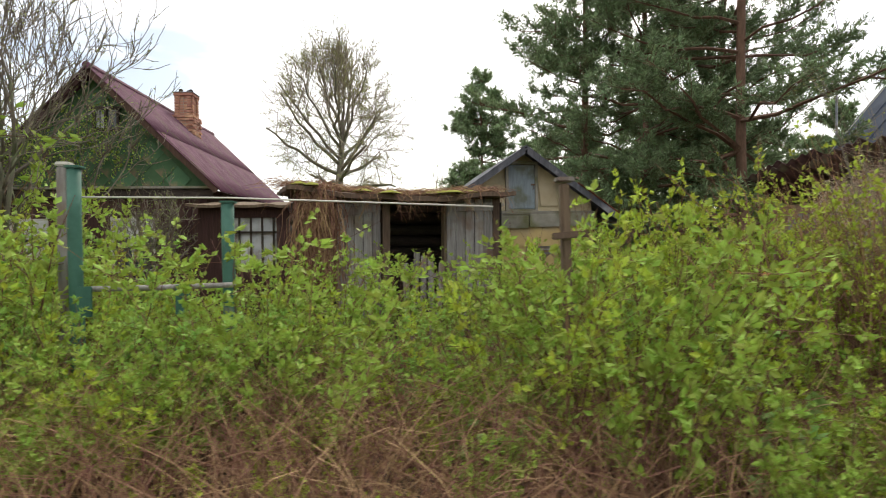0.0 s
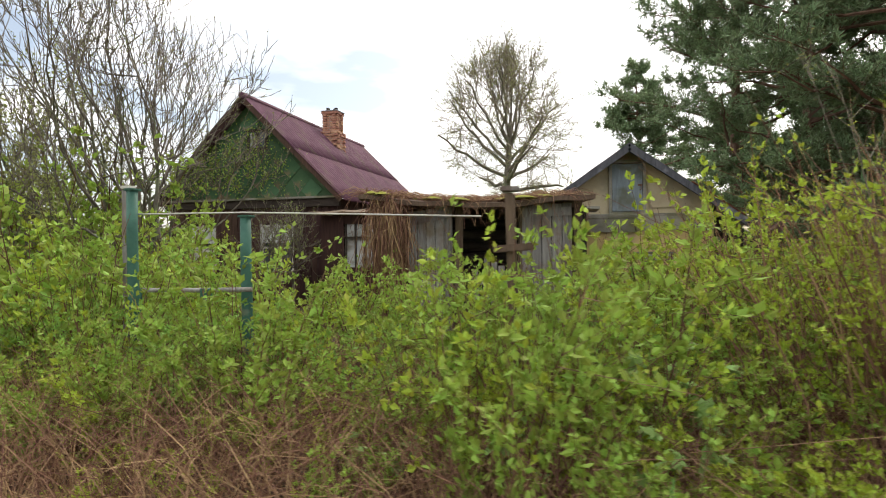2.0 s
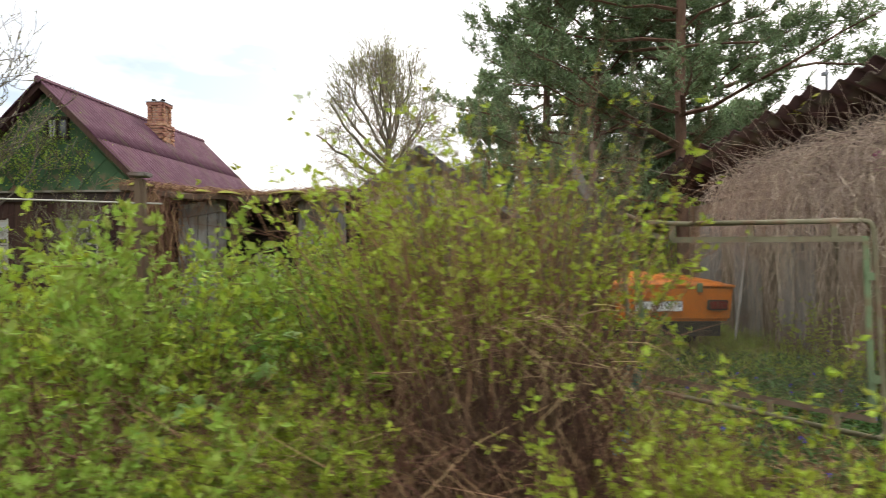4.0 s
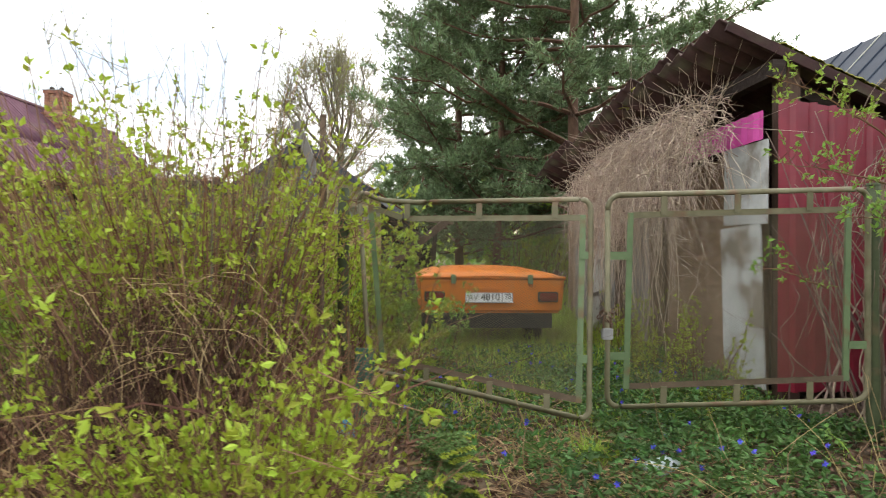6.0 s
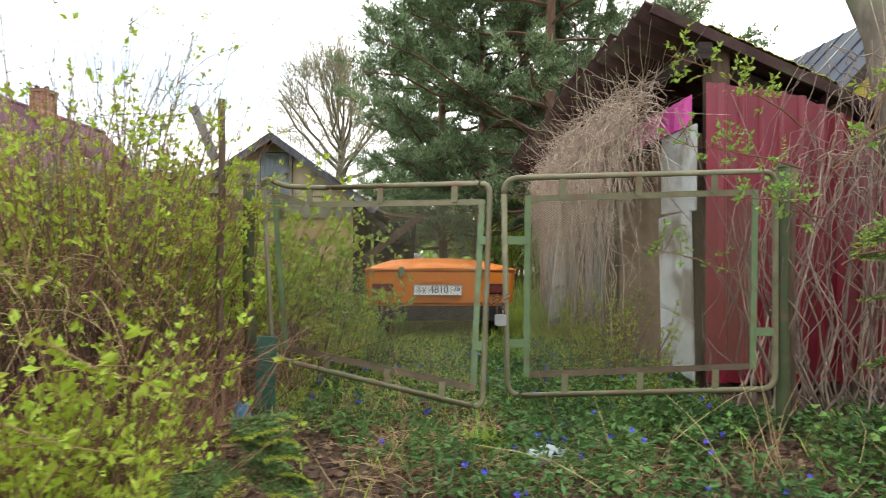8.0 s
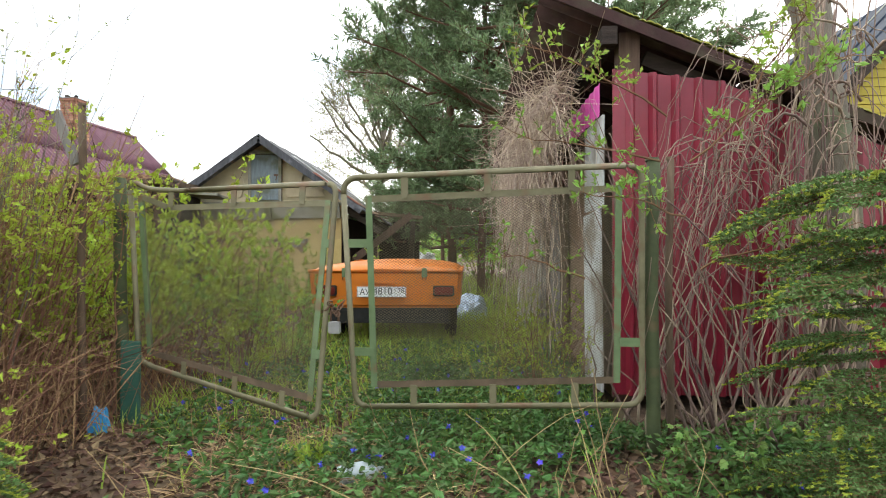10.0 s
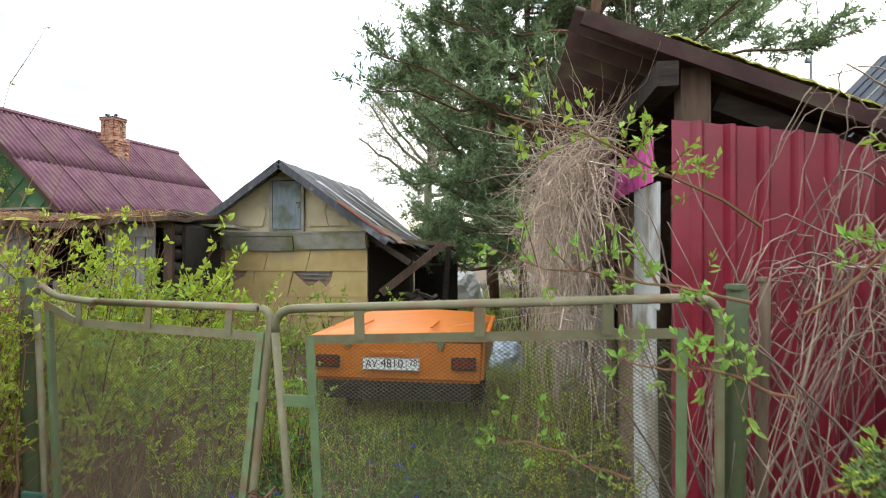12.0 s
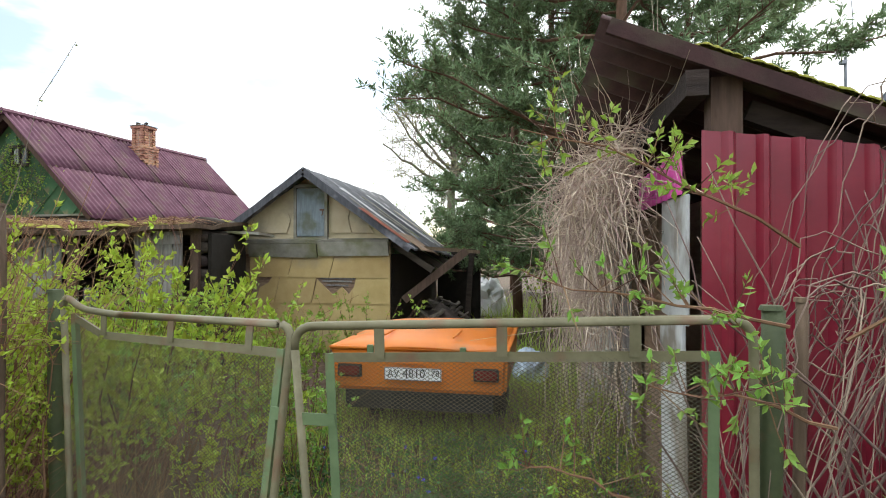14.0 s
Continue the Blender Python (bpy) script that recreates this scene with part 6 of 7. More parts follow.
def build_post_vines():
    rng = np.random.default_rng(52)
    t = thing("vine_tangle", (2.45, 3.4, 0.0), "thick tangle of dry twisted vines climbing the metal front", "vine")
    b = Buf()
    for i in range(78):
        x0, y0 = rng.uniform(-0.36, 0.75) if i % 3 else rng.uniform(0.2, 0.8), rng.uniform(-0.32, 0.30)
        hgt = rng.uniform(0.9, 2.1)
        if x0 < -0.15:
            hgt *= 0.8
        q = np.linspace(0, 1, 10)
        ph = rng.uniform(0, 6.28, 2)
        pts = np.stack([x0 + 0.13 * np.sin(q * rng.uniform(2, 9) + ph[0]) + rng.normal() * 0.32 * q ** 1.5 + 0.010 * rng.normal(size=10), y0 + 0.07 * np.sin(q * rng.uniform(2, 6) + ph[1]) + 0.01 * rng.normal(size=10), q * hgt - 0.02], 1)
        b.tube(pts, rng.uniform(0.004, 0.0115), 0.0022, 5)
    tagged(part("climbing_mass", b, M_VINE_OLD, t, smooth=True), kind="stuff")
    b = Buf()
    for i in range(130):
        x0, y0, z0 = rng.uniform(0.0, 0.95), rng.uniform(-0.35, 0.25), rng.uniform(1.2, 2.3)
        if x0 < 0.25 and z0 > 1.75:
            z0 -= 0.6
        L = rng.uniform(0.4, 1.3)
        q = np.linspace(0, 1, 13)
        s = 1 if rng.uniform() < 0.7 else -1
        w, ph = rng.uniform(4, 9), rng.uniform(0, 6.28, 2)
        pts = np.stack([x0 - s * L * 0.40 * q + 0.035 * np.sin(w * q + ph[0]), y0 + rng.normal() * 0.1 * q + 0.02 * np.sin(w * 0.8 * q + ph[1]), z0 + 0.20 * np.sin(q * 3) - L * (0.75 * q ** 2)], 1) + 0.012 * rng.normal(size=(13, 3))
        b.tube(pts, rng.uniform(0.0022, 0.006) * (1.5 if x0 > 0.45 else 1.0), 0.0014, 4)
    tagged(part("hanging_mass", b, M_VINE_OLD, t, smooth=True), kind="stuff")
    b = Buf()
    for i in range(26):
        x0, y0 = rng.uniform(0.45, 0.95), rng.uniform(-0.2, 0.35)
        q = np.linspace(0, 1, 8)
        pts = np.stack([x0 + 0.05 * np.sin(q * 4 + i) + 0.10 * q, y0 + 0.03 * rng.normal(size=8), q * rng.uniform(2.2, 3.6)], 1)
        b.tube(pts, 0.0075, 0.003, 4)
    tagged(part("tall_mass", b, M_VINE_OLD, t, smooth=True), kind="stuff")


build_post_vines()


def leafy_branch(name, start, way, length, n, mat, size, label, seed, lobed=True, droop=-0.15):
    rng = np.random.default_rng(seed)
    t = thing(name, start, label, "branch", "leafy sprays by the gate")
    sb, lb = Buf(), Buf()
    pts = arc((0, 0, 0), way, length, (0, 0, droop), 8, rng, 0.015)
    sb.tube(pts, 0.006, 0.002, 5)
    for i in range(n):
        at, d = on_path(pts, np.array([rng.uniform(0.2, 1.0)]))
        w = rng.normal(size=3) * 0.7 + np.array([0, 0, 0.5])
        sp = arc(at[0], w, rng.uniform(0.06, 0.18), (0, 0, 0.1), 3, rng)
        sb.tube(sp, 0.0022, 0.0012, 3)
        m = 7
        at2, d2 = on_path(sp, rng.uniform(0.5, 1, m))
        lb.leaves(at2, rng.normal(size=(m, 3)) * 0.9 + w * 0.7, rng.uniform(0.6, 1.2, m) * size, 0.45, 0.2, rng)
    tagged(part("branching", sb, M_STEM, t), kind="stuff")
    tagged(part("foliage", lb, mat, t), kind="stuff")


leafy_branch("leafy_branch", (2.15, 3.0, 1.75), (-1.0, -0.10, 0.62), 0.95, 37, M_LEAF_G, 0.036, "arching twig with bright yellow-green spring leaves", 61)
leafy_branch("leafy_branch", (2.10, 2.95, 1.52), (-1.0, -0.05, 0.30), 0.75, 27, M_LEAF_ELDER, 0.036, "arching twig with soft green leaves", 62)
leafy_branch("leafy_branch", (2.20, 2.9, 1.25), (-0.7, -0.1, 0.25), 0.55, 23, M_LEAF_ELDER, 0.040, "arching twig with soft green leaves", 63)
leafy_branch("leafy_branch", (2.2, 2.85, 1.5), (0.55, -0.1, 0.5), 0.9, 40, M_LEAF_ELDER, 0.043, "upright twig with soft green leaves", 64)
leafy_branch("leafy_branch", (2.25, 2.85, 1.0), (0.6, -0.15, 0.3), 0.7, 30, M_LEAF_ELDER, 0.043, "upright twig with soft green leaves", 65)
leafy_branch("leafy_branch", (1.75, 3.0, 0.95), (-0.8, -0.05, 0.35), 0.5, 13, M_LEAF_ELDER, 0.036, "thin twig with a few green leaves", 66)
leafy_branch("leafy_branch", (2.5, 3.0, 1.7), (0.3, -0.1, 0.7), 1.0, 44, M_LEAF_G, 0.040, "upright twig with bright yellow-green leaves", 67)
leafy_branch("leafy_branch", (-1.02, 3.5, 0.4), (0.08, 0.0, 1.0), 1.1, 34, M_LEAF_YG, 0.032, "thin leafy shoot climbing the gate post", 68, droop=0.0)


def build_barn_vines():
    rng = np.random.default_rng(55)
    t = thing("withered_vine", (-6.02, 7.52, 0.0), "withered reddish-brown vine heaped at the barn corner", "vine")
    b = Buf()
    for i in range(620):
        x0, y0 = rng.normal() * 0.12, rng.normal() * 0.10
        z0 = rng.uniform(1.55, 2.22)
        L = rng.uniform(0.3, 1.5)
        q = np.linspace(0, 1, 6)
        b.tube(np.stack([x0 + rng.normal() * 0.14 * q + 0.025 * rng.normal(size=6), y0 - 0.15 * np.sin(q * 3) + 0.02 * rng.normal(size=6), z0 + 0.08 * np.sin(q * 3.1) - L * q ** 1.4], 1), 0.006, 0.003, 3)
    tagged(part("vine_mass", b, M_DRYSTEM, t), kind="stuff")
    t = thing("roof_vine", (-4.6, 7.6, 2.2), "dead vine strands matted over the barn roof edge", "vine")
    t.matrix_basis = BARN @ pose(-4.6, 7.6, 2.2)
    b = Buf()
    for i in range(1100):
        x0, y0 = rng.uniform(-1.85, 1.1), min(abs(rng.normal()) * 0.8 - 0.18, 1.9)
        q = np.linspace(0, 1, 5)
        L = rng.uniform(0.2, 0.8)
        a = rng.uniform(0, 6.28)
        sag = 0.05 * y0 - 0.05 * math.sin((x0 + 1.8) / 3.6 * math.pi) + 0.035 * math.sin(1.7 * (x0 - 4.6) + 0.6) - 0.08
        dz = -0.5 * L * q ** 2 * (1 if y0 < -0.05 else 0.03)
        b.tube(np.stack([x0 + L * math.cos(a) * q * 0.7, y0 + L * 0.4 * math.sin(a) * q, sag + 0.02 + 0.10 * np.sin(q * 3.14) * rng.uniform(0.2, 1) + dz], 1), 0.004, 0.002, 3)
    tagged(part("vine_mass", b, M_DRYSTEM, t), kind="stuff")


build_barn_vines()


# ---- conifers ----
def build_pine(name, at, height, low_z, reach, seed, label, tuft_len=0.12, whorls=24, trunk_r=0.14, per=5, first_gap=0.0, density=1.0):
    rng = np.random.default_rng(seed)
    t = thing(name, (at[0], at[1], gz(*at)), label, "pine tree", "pines")
    tb, bb, nb = Buf(), Buf(), Buf()
    zs = np.linspace(0, height, 14)
    lean = rng.normal(size=2) * 0.01
    tr = np.stack([lean[0] * zs + 0.05 * np.sin(zs * 0.6 + seed), lean[1] * zs + 0.04 * np.cos(zs * 0.5), zs], 1)
    tb.tube(tr, trunk_r, trunk_r * 0.25, 10)
    part("trunk", tb, M_PINEBARK, t, smooth=True)
    pb, pt, wd = [], [], []

    def brush(pts, n):
        q = rng.uniform(0.0, 1.0, n)
        a, d = on_path(pts, q)
        d = d / (np.linalg.norm(d, axis=1)[:, None] + 1e-9)
        w = rng.normal(size=(n, 3)) * 0.8 + d * 0.8 + np.array([0, 0, 0.15])
        w /= np.linalg.norm(w, axis=1)[:, None]
        pb.append(a)
        pt.append(a + w * tuft_len * rng.uniform(0.7, 1.25, (n, 1)))

    for k in range(whorls):
        f = k / (whorls - 1)
        z = low_z + (height - low_z) * f
        R = reach * (1 - f) ** 0.65 * (0.72 if f < 0.06 else 1.0) + 0.25
        for j in range(per):
            if rng.uniform() < 0.12:
                continue
            a = rng.uniform(0, 2 * math.pi)
            out = np.array([math.cos(a), math.sin(a), 0])
            L = R * rng.uniform(0.6, 1.12)
            base = on_path(tr, np.array([min(0.999, z / height)]))[0][0] + np.array([0, 0, rng.normal() * 0.12])
            pts = arc(base, out + np.array([0, 0, rng.uniform(-0.12, 0.35)]), L, (0, 0, rng.uniform(-0.12, 0.22)), 6, rng, 0.02)
            bb.tube(pts, 0.012 + 0.010 * L, 0.006, 4)
            n2 = int((5 + L * 7.0) * density)
            for q in rng.uniform(0.22, 1.0, n2):
                p, d = on_path(pts, np.array([q]))
                sd = np.cross(d[0] / np.linalg.norm(d[0]), [0, 0, 1.0]) * rng.choice([-1, 1])
                w = sd * rng.uniform(0.4, 1.0) + d[0] / np.linalg.norm(d[0]) * 0.7 + np.array([0, 0, rng.uniform(-0.1, 0.45)])
                sl = rng.uniform(0.25, 0.6) * (0.55 + 0.45 * min(1, L / 2))
                sp = arc(p[0], w, sl, (0, 0, 0.18), 3, rng, 0.03)
                bb.tube(sp, 0.006, 0.003, 3)
                for m in range(4):
                    pp, _ = on_path(sp, np.array([rng.uniform(0.35, 1.0)]))
                    tw = arc(pp[0], w + rng.normal(size=3) * 0.55 + np.array([0, 0, 0.2]), rng.uniform(0.12, 0.34), (0, 0, 0.2), 3, rng, 0.02)
                    brush(tw, 19)
    pb, pt = np.concatenate(pb), np.concatenate(pt)
    nb.leaves(pb, pt - pb, np.linalg.norm(pt - pb, axis=1), 0.22, 0.05, rng)
    tagged(part("branching", bb, M_PINEBARK, t), kind="stuff")
    tagged(part("crown", nb, M_NEEDLE, t), kind="stuff")
    return t


build_pine("pine_tree", (2.75, 11.2), 15.0, 1.9, 3.9, 71, "tall old pine with long dark green boughs behind the shed", whorls=20, trunk_r=0.13, per=5)
build_pine("pine_tree", (0.75, 15.0), 14.0, 1.2, 3.7, 72, "dense dark pine with a straight brown trunk", whorls=21, trunk_r=0.13, per=5)
build_pine("pine_tree", (0.0, 26.0), 9.0, 1.5, 2.5, 73, "young pine with upright candles behind the sheds", whorls=15, trunk_r=0.10, per=6, tuft_len=0.20, density=0.75)
screen_pine = build_pine("pine_tree", (1.5, 13.2), 13.0, 1.5, 2.9, 74, "dense pine with drooping lower boughs over the yard", whorls=19, trunk_r=0.10, per=5)


copy_thing(screen_pine, Matrix.Translation((4.6, 14.5, gz(4.6, 14.5))) @ pose(0, 0, 0, 0, 0, 130) @ Matrix.Diagonal((1.05, 1.05, 1.1, 1)))
fill = build_pine("pine_tree", (9.5, 21.0), 6.6, 0.3, 3.4, 75, "low bushy pine at the edge of the wood", whorls=11, trunk_r=0.10, per=6, tuft_len=0.24, density=0.55)
for x, y, sc, turn in [(13.5, 20.0, 1.0, 80), (6.0, 22.5, 0.95, 150), (3.5, 24.0, 1.05, 220), (17.5, 19.0, 1.05, 300), (11.5, 25.0, 1.15, 40)]:
    copy_thing(fill, Matrix.Translation((x, y, gz(x, y))) @ pose(0, 0, 0, 0, 0, turn) @ Matrix.Diagonal((sc, sc, sc, 1)))


def build_spruce(name, at, branches, label, seed):
    """Young spruce: flat drooping sprays with bright new tips."""
    rng = np.random.default_rng(seed)
    t = thing(name, (at[0], at[1], gz(*at)), label, "spruce", "young spruces")
    bb, nb, tb = Buf(), Buf(), Buf()
    top = max(z for z, L, a in branches) + 0.12
    bb.tube([(0, 0, 0), (0.01, 0, top * 0.5), (0, 0.01, top)], 0.014, 0.003, 6)
    nbase, ntip, tbase, ttip = [], [], [], []
    for z, L, a in branches:
        out = np.array([math.cos(a), math.sin(a), 0])
        pts = arc((0, 0, z), out + [0, 0, rng.uniform(0.0, 0.4)], L, (0, 0, -rng.uniform(0.15, 0.5)), 6, rng, 0.01)
        bb.tube(pts, 0.008, 0.002, 4)
        side = np.array([-out[1], out[0], 0])
        twigs = [pts]
        for q in np.linspace(0.2, 0.95, 12):
            for s in (-1, 1):
                p, d = on_path(pts, np.array([q]))
                tw = arc(p[0], side * s * 0.8 + out * 0.7 + [0, 0, -0.05], L * 0.34 * (1.15 - q) + 0.05, (0, 0, -0.1), 4, rng, 0.01)
                bb.tube(tw, 0.003, 0.001, 3)
                twigs.append(tw)
        for tw in twigs:
            n = int(24 + 210 * np.linalg.norm(tw[-1] - tw[0]))
            p, d = on_path(tw, rng.uniform(0, 1, n))
            d = d / (np.linalg.norm(d, axis=1)[:, None] + 1e-9)
            w = rng.normal(size=(n, 3)) * 0.55 + d * 0.65
            w /= np.linalg.norm(w, axis=1)[:, None]
            nbase.append(p)
            ntip.append(p + w * rng.uniform(0.013, 0.022, (n, 1)))
            e = tw[-1]
            dd = tw[-1] - tw[-2]
            dd = dd / np.linalg.norm(dd)
            m = 12
            w = rng.normal(size=(m, 3)) * 0.45 + dd
            w /= np.linalg.norm(w, axis=1)[:, None]
            bse = e + dd * rng.uniform(0, 0.025, (m, 1))
            tbase.append(bse)
            ttip.append(bse + w * rng.uniform(0.010, 0.016, (m, 1)))
    nb.blades(np.concatenate(nbase), np.concatenate(ntip), 0.0075, rng)
    tb.blades(np.concatenate(tbase), np.concatenate(ttip), 0.0060, rng)
    tagged(part("branching", bb, M_STEM, t), kind="stuff")
    tagged(part("foliage", nb, M_SPRUCE, t), kind="stuff")
    tagged(part("new_growth", tb, M_SPRUCE_TIP, t, "bright yellow-green tips"), kind="stuff")


rs = random.Random(5)
build_spruce("young_spruce", (2.90, 2.32), [(rs.uniform(0.06, 1.42), rs.uniform(0.40, 0.78), 1.9 + 2.6 * rs.random()) for k in range(44)], "young spruce with bright yellow-green tips beside the vines", 81)
build_spruce("young_spruce", (-0.60, 1.92), [(0.10 + 0.035 * k, 0.46 - 0.018 * k, rs.uniform(-3.1, 1.2)) for k in range(16)], "small dark spruce under the bushes by the gate", 82)


# ---- bare trees ----
def build_bare_tree(name, at, height, seed, label, trunk_r, first, spread, levels=5, stems=1, leaf_n=0, leaf_len=0.05, leaf=None, twig_r=0.006, kids=(3, 4), category="tree", bark=None, up=0.35):
    rng = np.random.default_rng(seed)
    t = thing(name, (at[0], at[1], gz(*at)), label, category)
    wood, twigs, lb = Buf(), Buf(), Buf()
    ends = []

    def grow(p, d, L, r, lev):
        d = d / np.linalg.norm(d)
        pts = arc(p, d, L, (rng.normal() * 0.10, rng.normal() * 0.10, up * 0.35), 5 if lev < 3 else 4, rng, 0.025)
        (wood if lev < 3 else twigs).tube(pts, r, max(twig_r * 0.5, r * 0.5), 8 if lev == 0 else (5 if lev < 3 else 3))
        if lev == levels:
            ends.append(pts)
            return
        n = rng.integers(kids[0], kids[1] + 1) + (2 if lev == 0 else 0)
        for i in range(n):
            q = rng.uniform(0.35, 1.0) if i else 1.0
            b0, dd = on_path(pts, np.array([min(q, 0.999)]))
            dd = dd[0] / np.linalg.norm(dd[0])
            w = dd * rng.uniform(0.7, 1.2) + rng.normal(size=3) * spread * (0.35 if i == 0 else 1.0) + np.array([0, 0, up])
            grow(b0[0], w, L * rng.uniform(0.58, 0.82) * (1.0 if i == 0 else 0.9), max(twig_r, r * rng.uniform(0.45, 0.62)), lev + 1)

    for s in range(stems):
        a = rng.uniform(0, 6.28)
        lean = np.array([math.cos(a), math.sin(a), 0]) * (0.28 if stems > 1 else 0.04)
        grow(np.array([math.cos(a), math.sin(a), 0]) * 0.15 * (stems > 1), lean + [0, 0, 1], height * first, trunk_r, 0)
    if leaf:
        for pts in ends:
            a, d = on_path(pts, rng.uniform(0.1, 1, leaf_n))
            lb.leaves(a, rng.normal(size=(leaf_n, 3)) + [0, 0, 0.2], rng.uniform(0.6, 1.3, leaf_n) * leaf_len, 0.6, 0.2, rng)
    part("trunk", wood, bark or M_BARK, t, smooth=True)
    tagged(part("crown", twigs, M_TWIG, t), kind="stuff")
    if leaf:
        tagged(part("foliage", lb, leaf, t, "pale opening buds"), kind="stuff")
    return t


def build_oak(at, height, radius, label, seed):
    """A broad oak: limbs fan from a short bole to a domed crown of fine twigs."""
    rng = np.random.default_rng(seed)
    t = thing("oak_tree", (at[0], at[1], gz(*at)), label, "tree")
    wood, twigs, lb = Buf(), Buf(), Buf()
    trunk = arc((0, 0, 0), (0.02, 0, 1), height * 0.62, (0.02, 0, 0), 8, rng, 0.006)
    wood.tube(trunk, radius * 0.085, radius * 0.03, 10)
    mid = np.array([0, 0, height * 0.62])

    def shell(az, el, depth):
        r = np.array([math.cos(az) * math.cos(el) * radius, math.sin(az) * math.cos(el) * radius, math.sin(el) * height * 0.38])
        return mid + r * depth * (1 + 0.10 * noise.noise((math.cos(az) * 2, math.sin(az) * 2, el * 2)))

    def shoot(p, end, r, buf, k, bow, sides):
        p, end = np.asarray(p), np.asarray(end)
        q = np.linspace(0, 1, k)[:, None]
        out = np.array([end[0] - p[0], end[1] - p[1], 0]) * bow
        pts = p + (end - p) * q + out * (q * (1 - q)) + rng.normal(size=(k, 3)) * 0.018 * np.linalg.norm(end - p) * (q > 0)
        buf.tube(pts, r, r * 0.4, sides)
        return pts

    for i in range(20):
        az, el = i * 2.4 + rng.normal() * 0.35, -0.75 + 2.15 * (i / 19) ** 0.8
        start = on_path(trunk, np.array([0.50 + 0.48 * i / 20]))[0][0]
        limb = shoot(start, shell(az, el, rng.uniform(0.74, 0.92) + (0.22 if i < 5 else 0)), radius * (0.032 - 0.0008 * i), wood, 7, 0.35, 6)
        for j in range(12):
            q = rng.uniform(0.2, 1.0)
            b0 = on_path(limb, np.array([min(q, 0.999)]))[0][0]
            sub = shoot(b0, shell(az + rng.normal() * 0.60, el + rng.normal() * 0.42, rng.uniform(0.72, 1.02)), radius * 0.0065, twigs, 5, 0.2, 4)
            for m in range(6):
                b1 = on_path(sub, np.array([rng.uniform(0.2, 0.999)]))[0][0]
                way = (b1 - mid) / (np.linalg.norm(b1 - mid) + 1e-6) + rng.normal(size=3) * 0.55 + np.array([0, 0, 0.25])
                tw = arc(b1, way, radius * rng.uniform(0.10, 0.24), (0, 0, 0.1), 4, rng, 0.04)
                twigs.tube(tw, radius * 0.0030, radius * 0.0016, 3)
                for g in range(5):
                    b2 = on_path(tw, np.array([rng.uniform(0.2, 0.999)]))[0][0]
                    fine = arc(b2, way + rng.normal(size=3) * 0.7, radius * rng.uniform(0.05, 0.12), (0, 0, 0.1), 3, rng, 0.04)
                    twigs.tube(fine, radius * 0.0017, radius * 0.0010, 3)
                    a, _ = on_path(fine, rng.uniform(0.2, 1, 2))
                    lb.leaves(a, rng.normal(size=(2, 3)) + [0, 0, 0.2], rng.uniform(0.10, 0.20, 2), 0.6, 0.2, rng)
    part("trunk", wood, M_BARK, t, smooth=True)
    # crown twigs wear the lighter grey that stands in for haze
    tagged(part("crown", twigs, M_HAZETWIG, t), kind="stuff")
    tagged(part("foliage", lb, M_LEAF_PALE, t, "pale opening buds"), kind="stuff")


build_oak((-8.7, 60.0), 23.5, 7.4, "large round bare oak with pale opening buds", 91)
build_bare_tree("birch_tree", (-10.2, 8.3), 7.5, 92, "many-stemmed bare tree with sparse fresh buds", 0.050, 0.30, 0.62, 5, 5, 3, 0.030, M_LEAF_PALE, 0.0065, (3, 3), up=0.34)
build_bare_tree("apple_tree", (-3.0, 16.5), 4.2, 93, "small garden tree with sparse young leaves behind the barn", 0.07, 0.28, 0.55, 5, 2, 3, 0.035, M_LEAF_G, 0.005, (2, 3), up=0.3)
build_bare_tree("apple_tree", (-9.0, 10.3), 3.6, 94, "bare twiggy garden tree spreading over the gable", 0.05, 0.26, 0.7, 5, 3, 2, 0.022, M_LEAF_G, 0.0045, (3, 3), up=0.2)
build_bare_tree("willow_tree", (-13.2, 9.2), 6.5, 96, "pale budding willow beside the house", 0.05, 0.28, 0.55, 4, 5, 9, 0.06, M_LEAF_PALE, 0.004, (3, 3), up=0.3)
build_bare_tree("willow_tree", (-11.6, 6.8), 4.6, 98, "pale budding willow by the fence", 0.04, 0.26, 0.6, 4, 4, 9, 0.05, M_LEAF_PALE, 0.004, (3, 3), up=0.25)
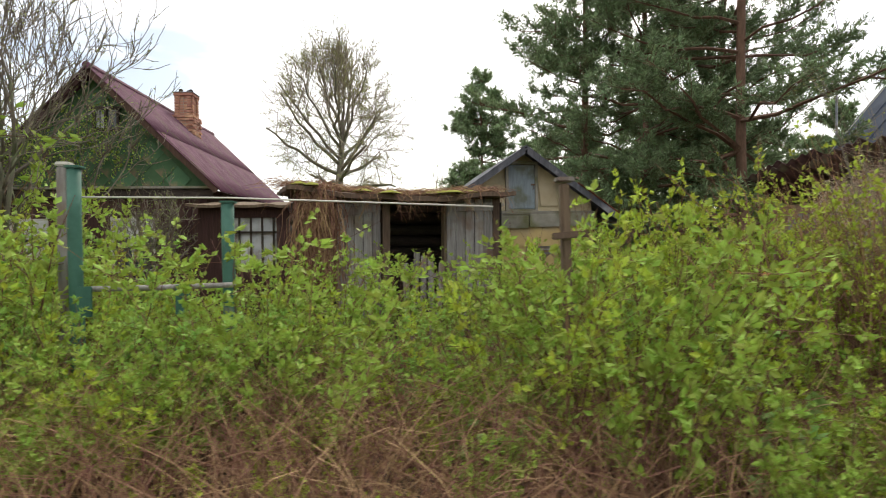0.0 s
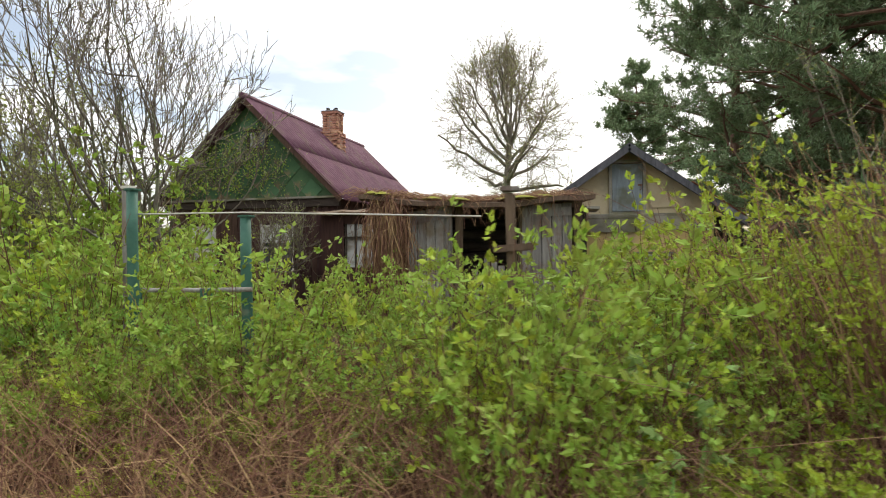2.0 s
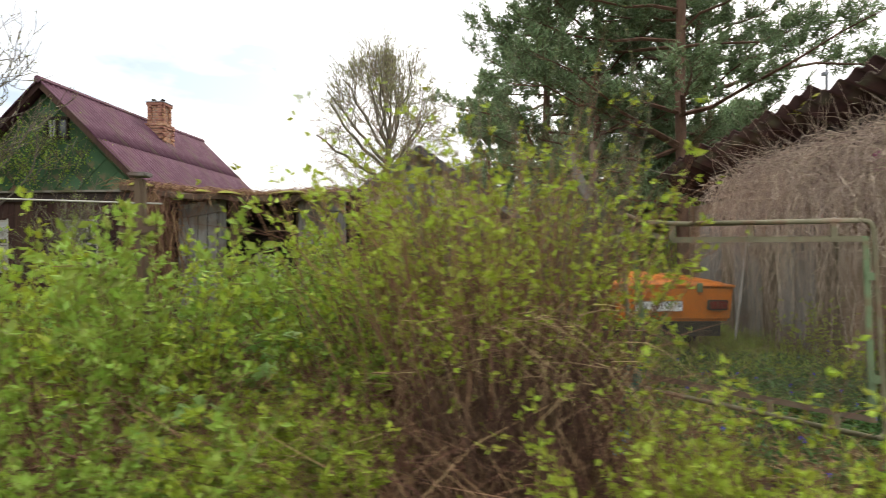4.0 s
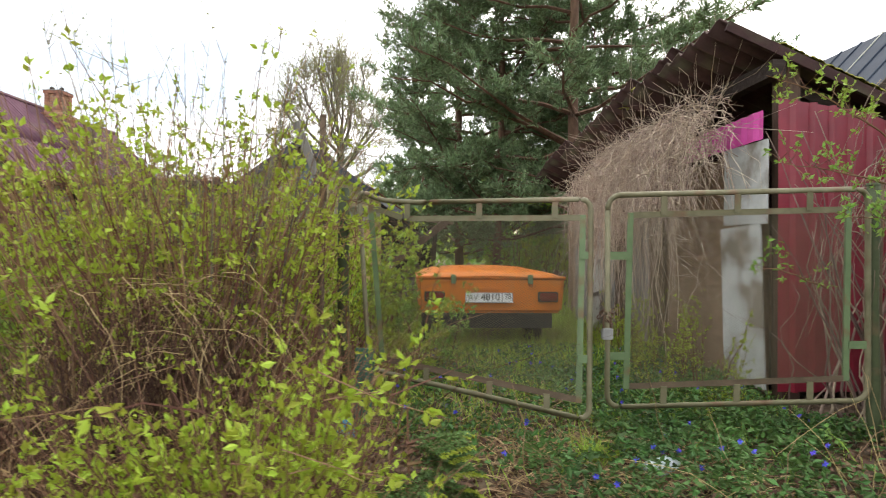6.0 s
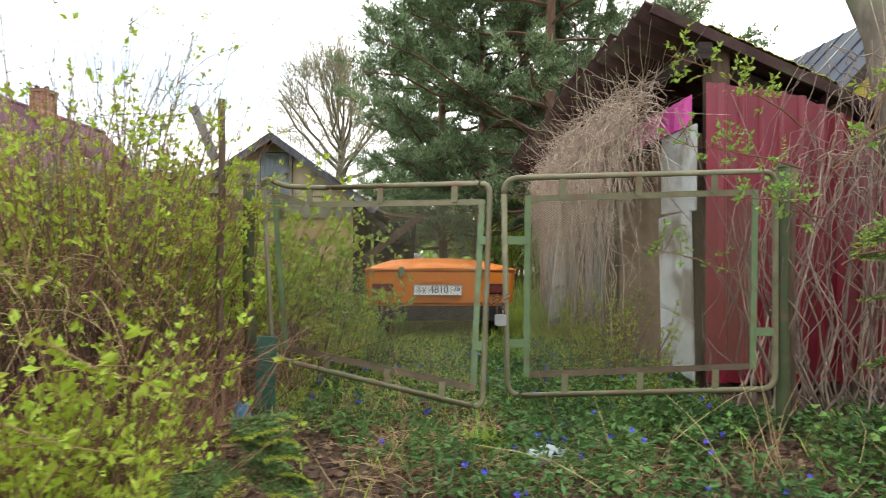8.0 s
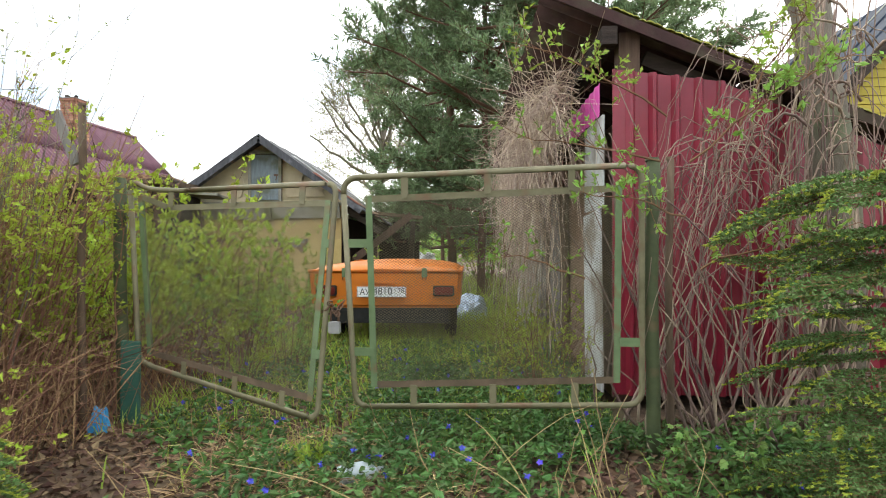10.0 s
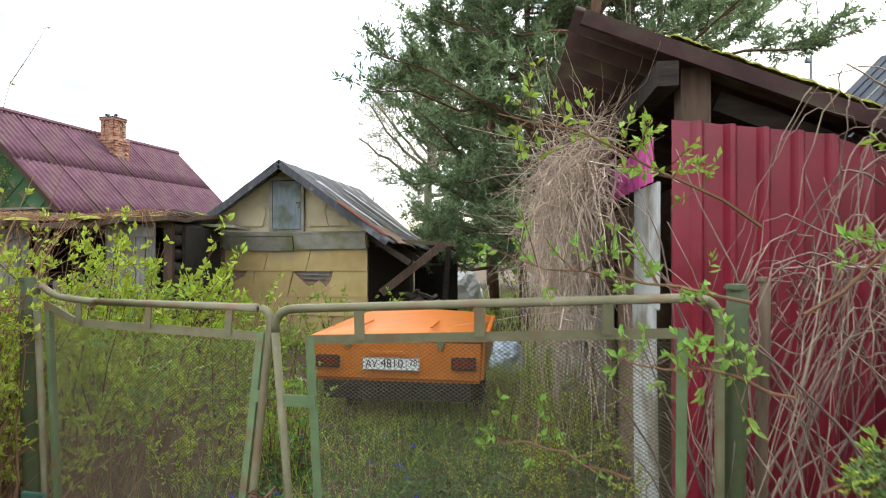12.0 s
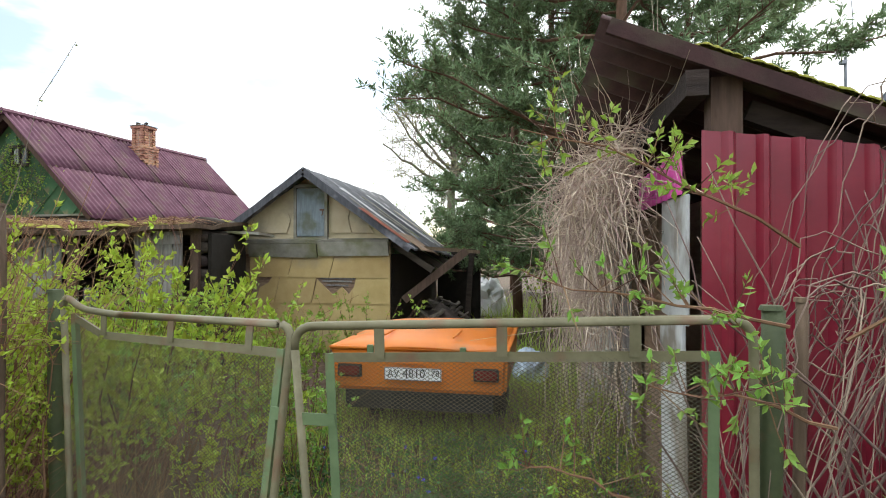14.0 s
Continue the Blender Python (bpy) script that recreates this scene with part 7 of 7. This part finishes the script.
build_bare_tree("spruce_trunk", (3.38, 3.62), 8.0, 95, "grey lichened trunk with bare twigs beside the shed", 0.15, 0.6, 0.5, 3, 1, 0, 0.02, None, 0.005, (3, 4), up=0.3)


# creeper on the gable
def build_creeper():
    rng = np.random.default_rng(97)
    t = thing("creeper", (-11.0, 12.05, 2.6), "sparse leafy creeper over the green gable", "creeper")
    sb, lb = Buf(), Buf()
    for i in range(150):
        x = rng.uniform(-2.0, 0.35) if i % 6 else rng.uniform(0.0, 1.0)
        top = max(0.3, 2.35 - abs(x) * 0.95)
        pts = arc((x, rng.uniform(-0.15, 0.0), rng.uniform(0.0, top * 0.5)), (rng.normal() * 0.5, 0, 1), rng.uniform(0.4, 1.2) * min(1, top), (rng.normal() * 0.3, 0, 0), 5, rng, 0.03)
        pts[:, 2] = np.minimum(pts[:, 2], 2.35 - np.abs(pts[:, 0]) * 0.95 + 0.1)
        sb.tube(pts, 0.006, 0.002, 3)
        n = 22
        a, _ = on_path(pts, rng.uniform(0.1, 1, n))
        a = a + rng.normal(size=(n, 3)) * [0.06, 0.03, 0.06]
        lb.leaves(a, rng.normal(size=(n, 3)) + [0, -0.5, 0], rng.uniform(0.03, 0.07, n), 0.7, 0.2, rng)
    tagged(part("branching", sb, M_TWIG, t), kind="stuff")
    tagged(part("foliage", lb, M_LEAF_G, t), kind="stuff")


build_creeper()


# distant woods close the view
def build_woods():
    rng = np.random.default_rng(99)
    b = Buf()
    n = 20000
    a = rng.uniform(-math.pi, math.pi, n)
    r = rng.uniform(48, 75, n)
    top = np.array([3.0 + 2.6 * noise.noise((math.cos(q) * 7, math.sin(q) * 7, 2.0)) + 1.4 * noise.noise((math.cos(q) * 25, math.sin(q) * 25, 5.0)) for q in a])
    z = rng.uniform(0, 1, n) ** 0.8 * np.maximum(1.0, top)
    p = np.stack([r * np.cos(a), r * np.sin(a), z - 0.2], 1)
    b.leaves(p, rng.normal(size=(n, 3)) + [0, 0, 0.4], rng.uniform(0.5, 1.4, n), 0.7, 0.2, rng)
    stuff("distant_woods", b, M_LEAF_ELDER, "low green woods along the horizon", "woods")


build_woods()
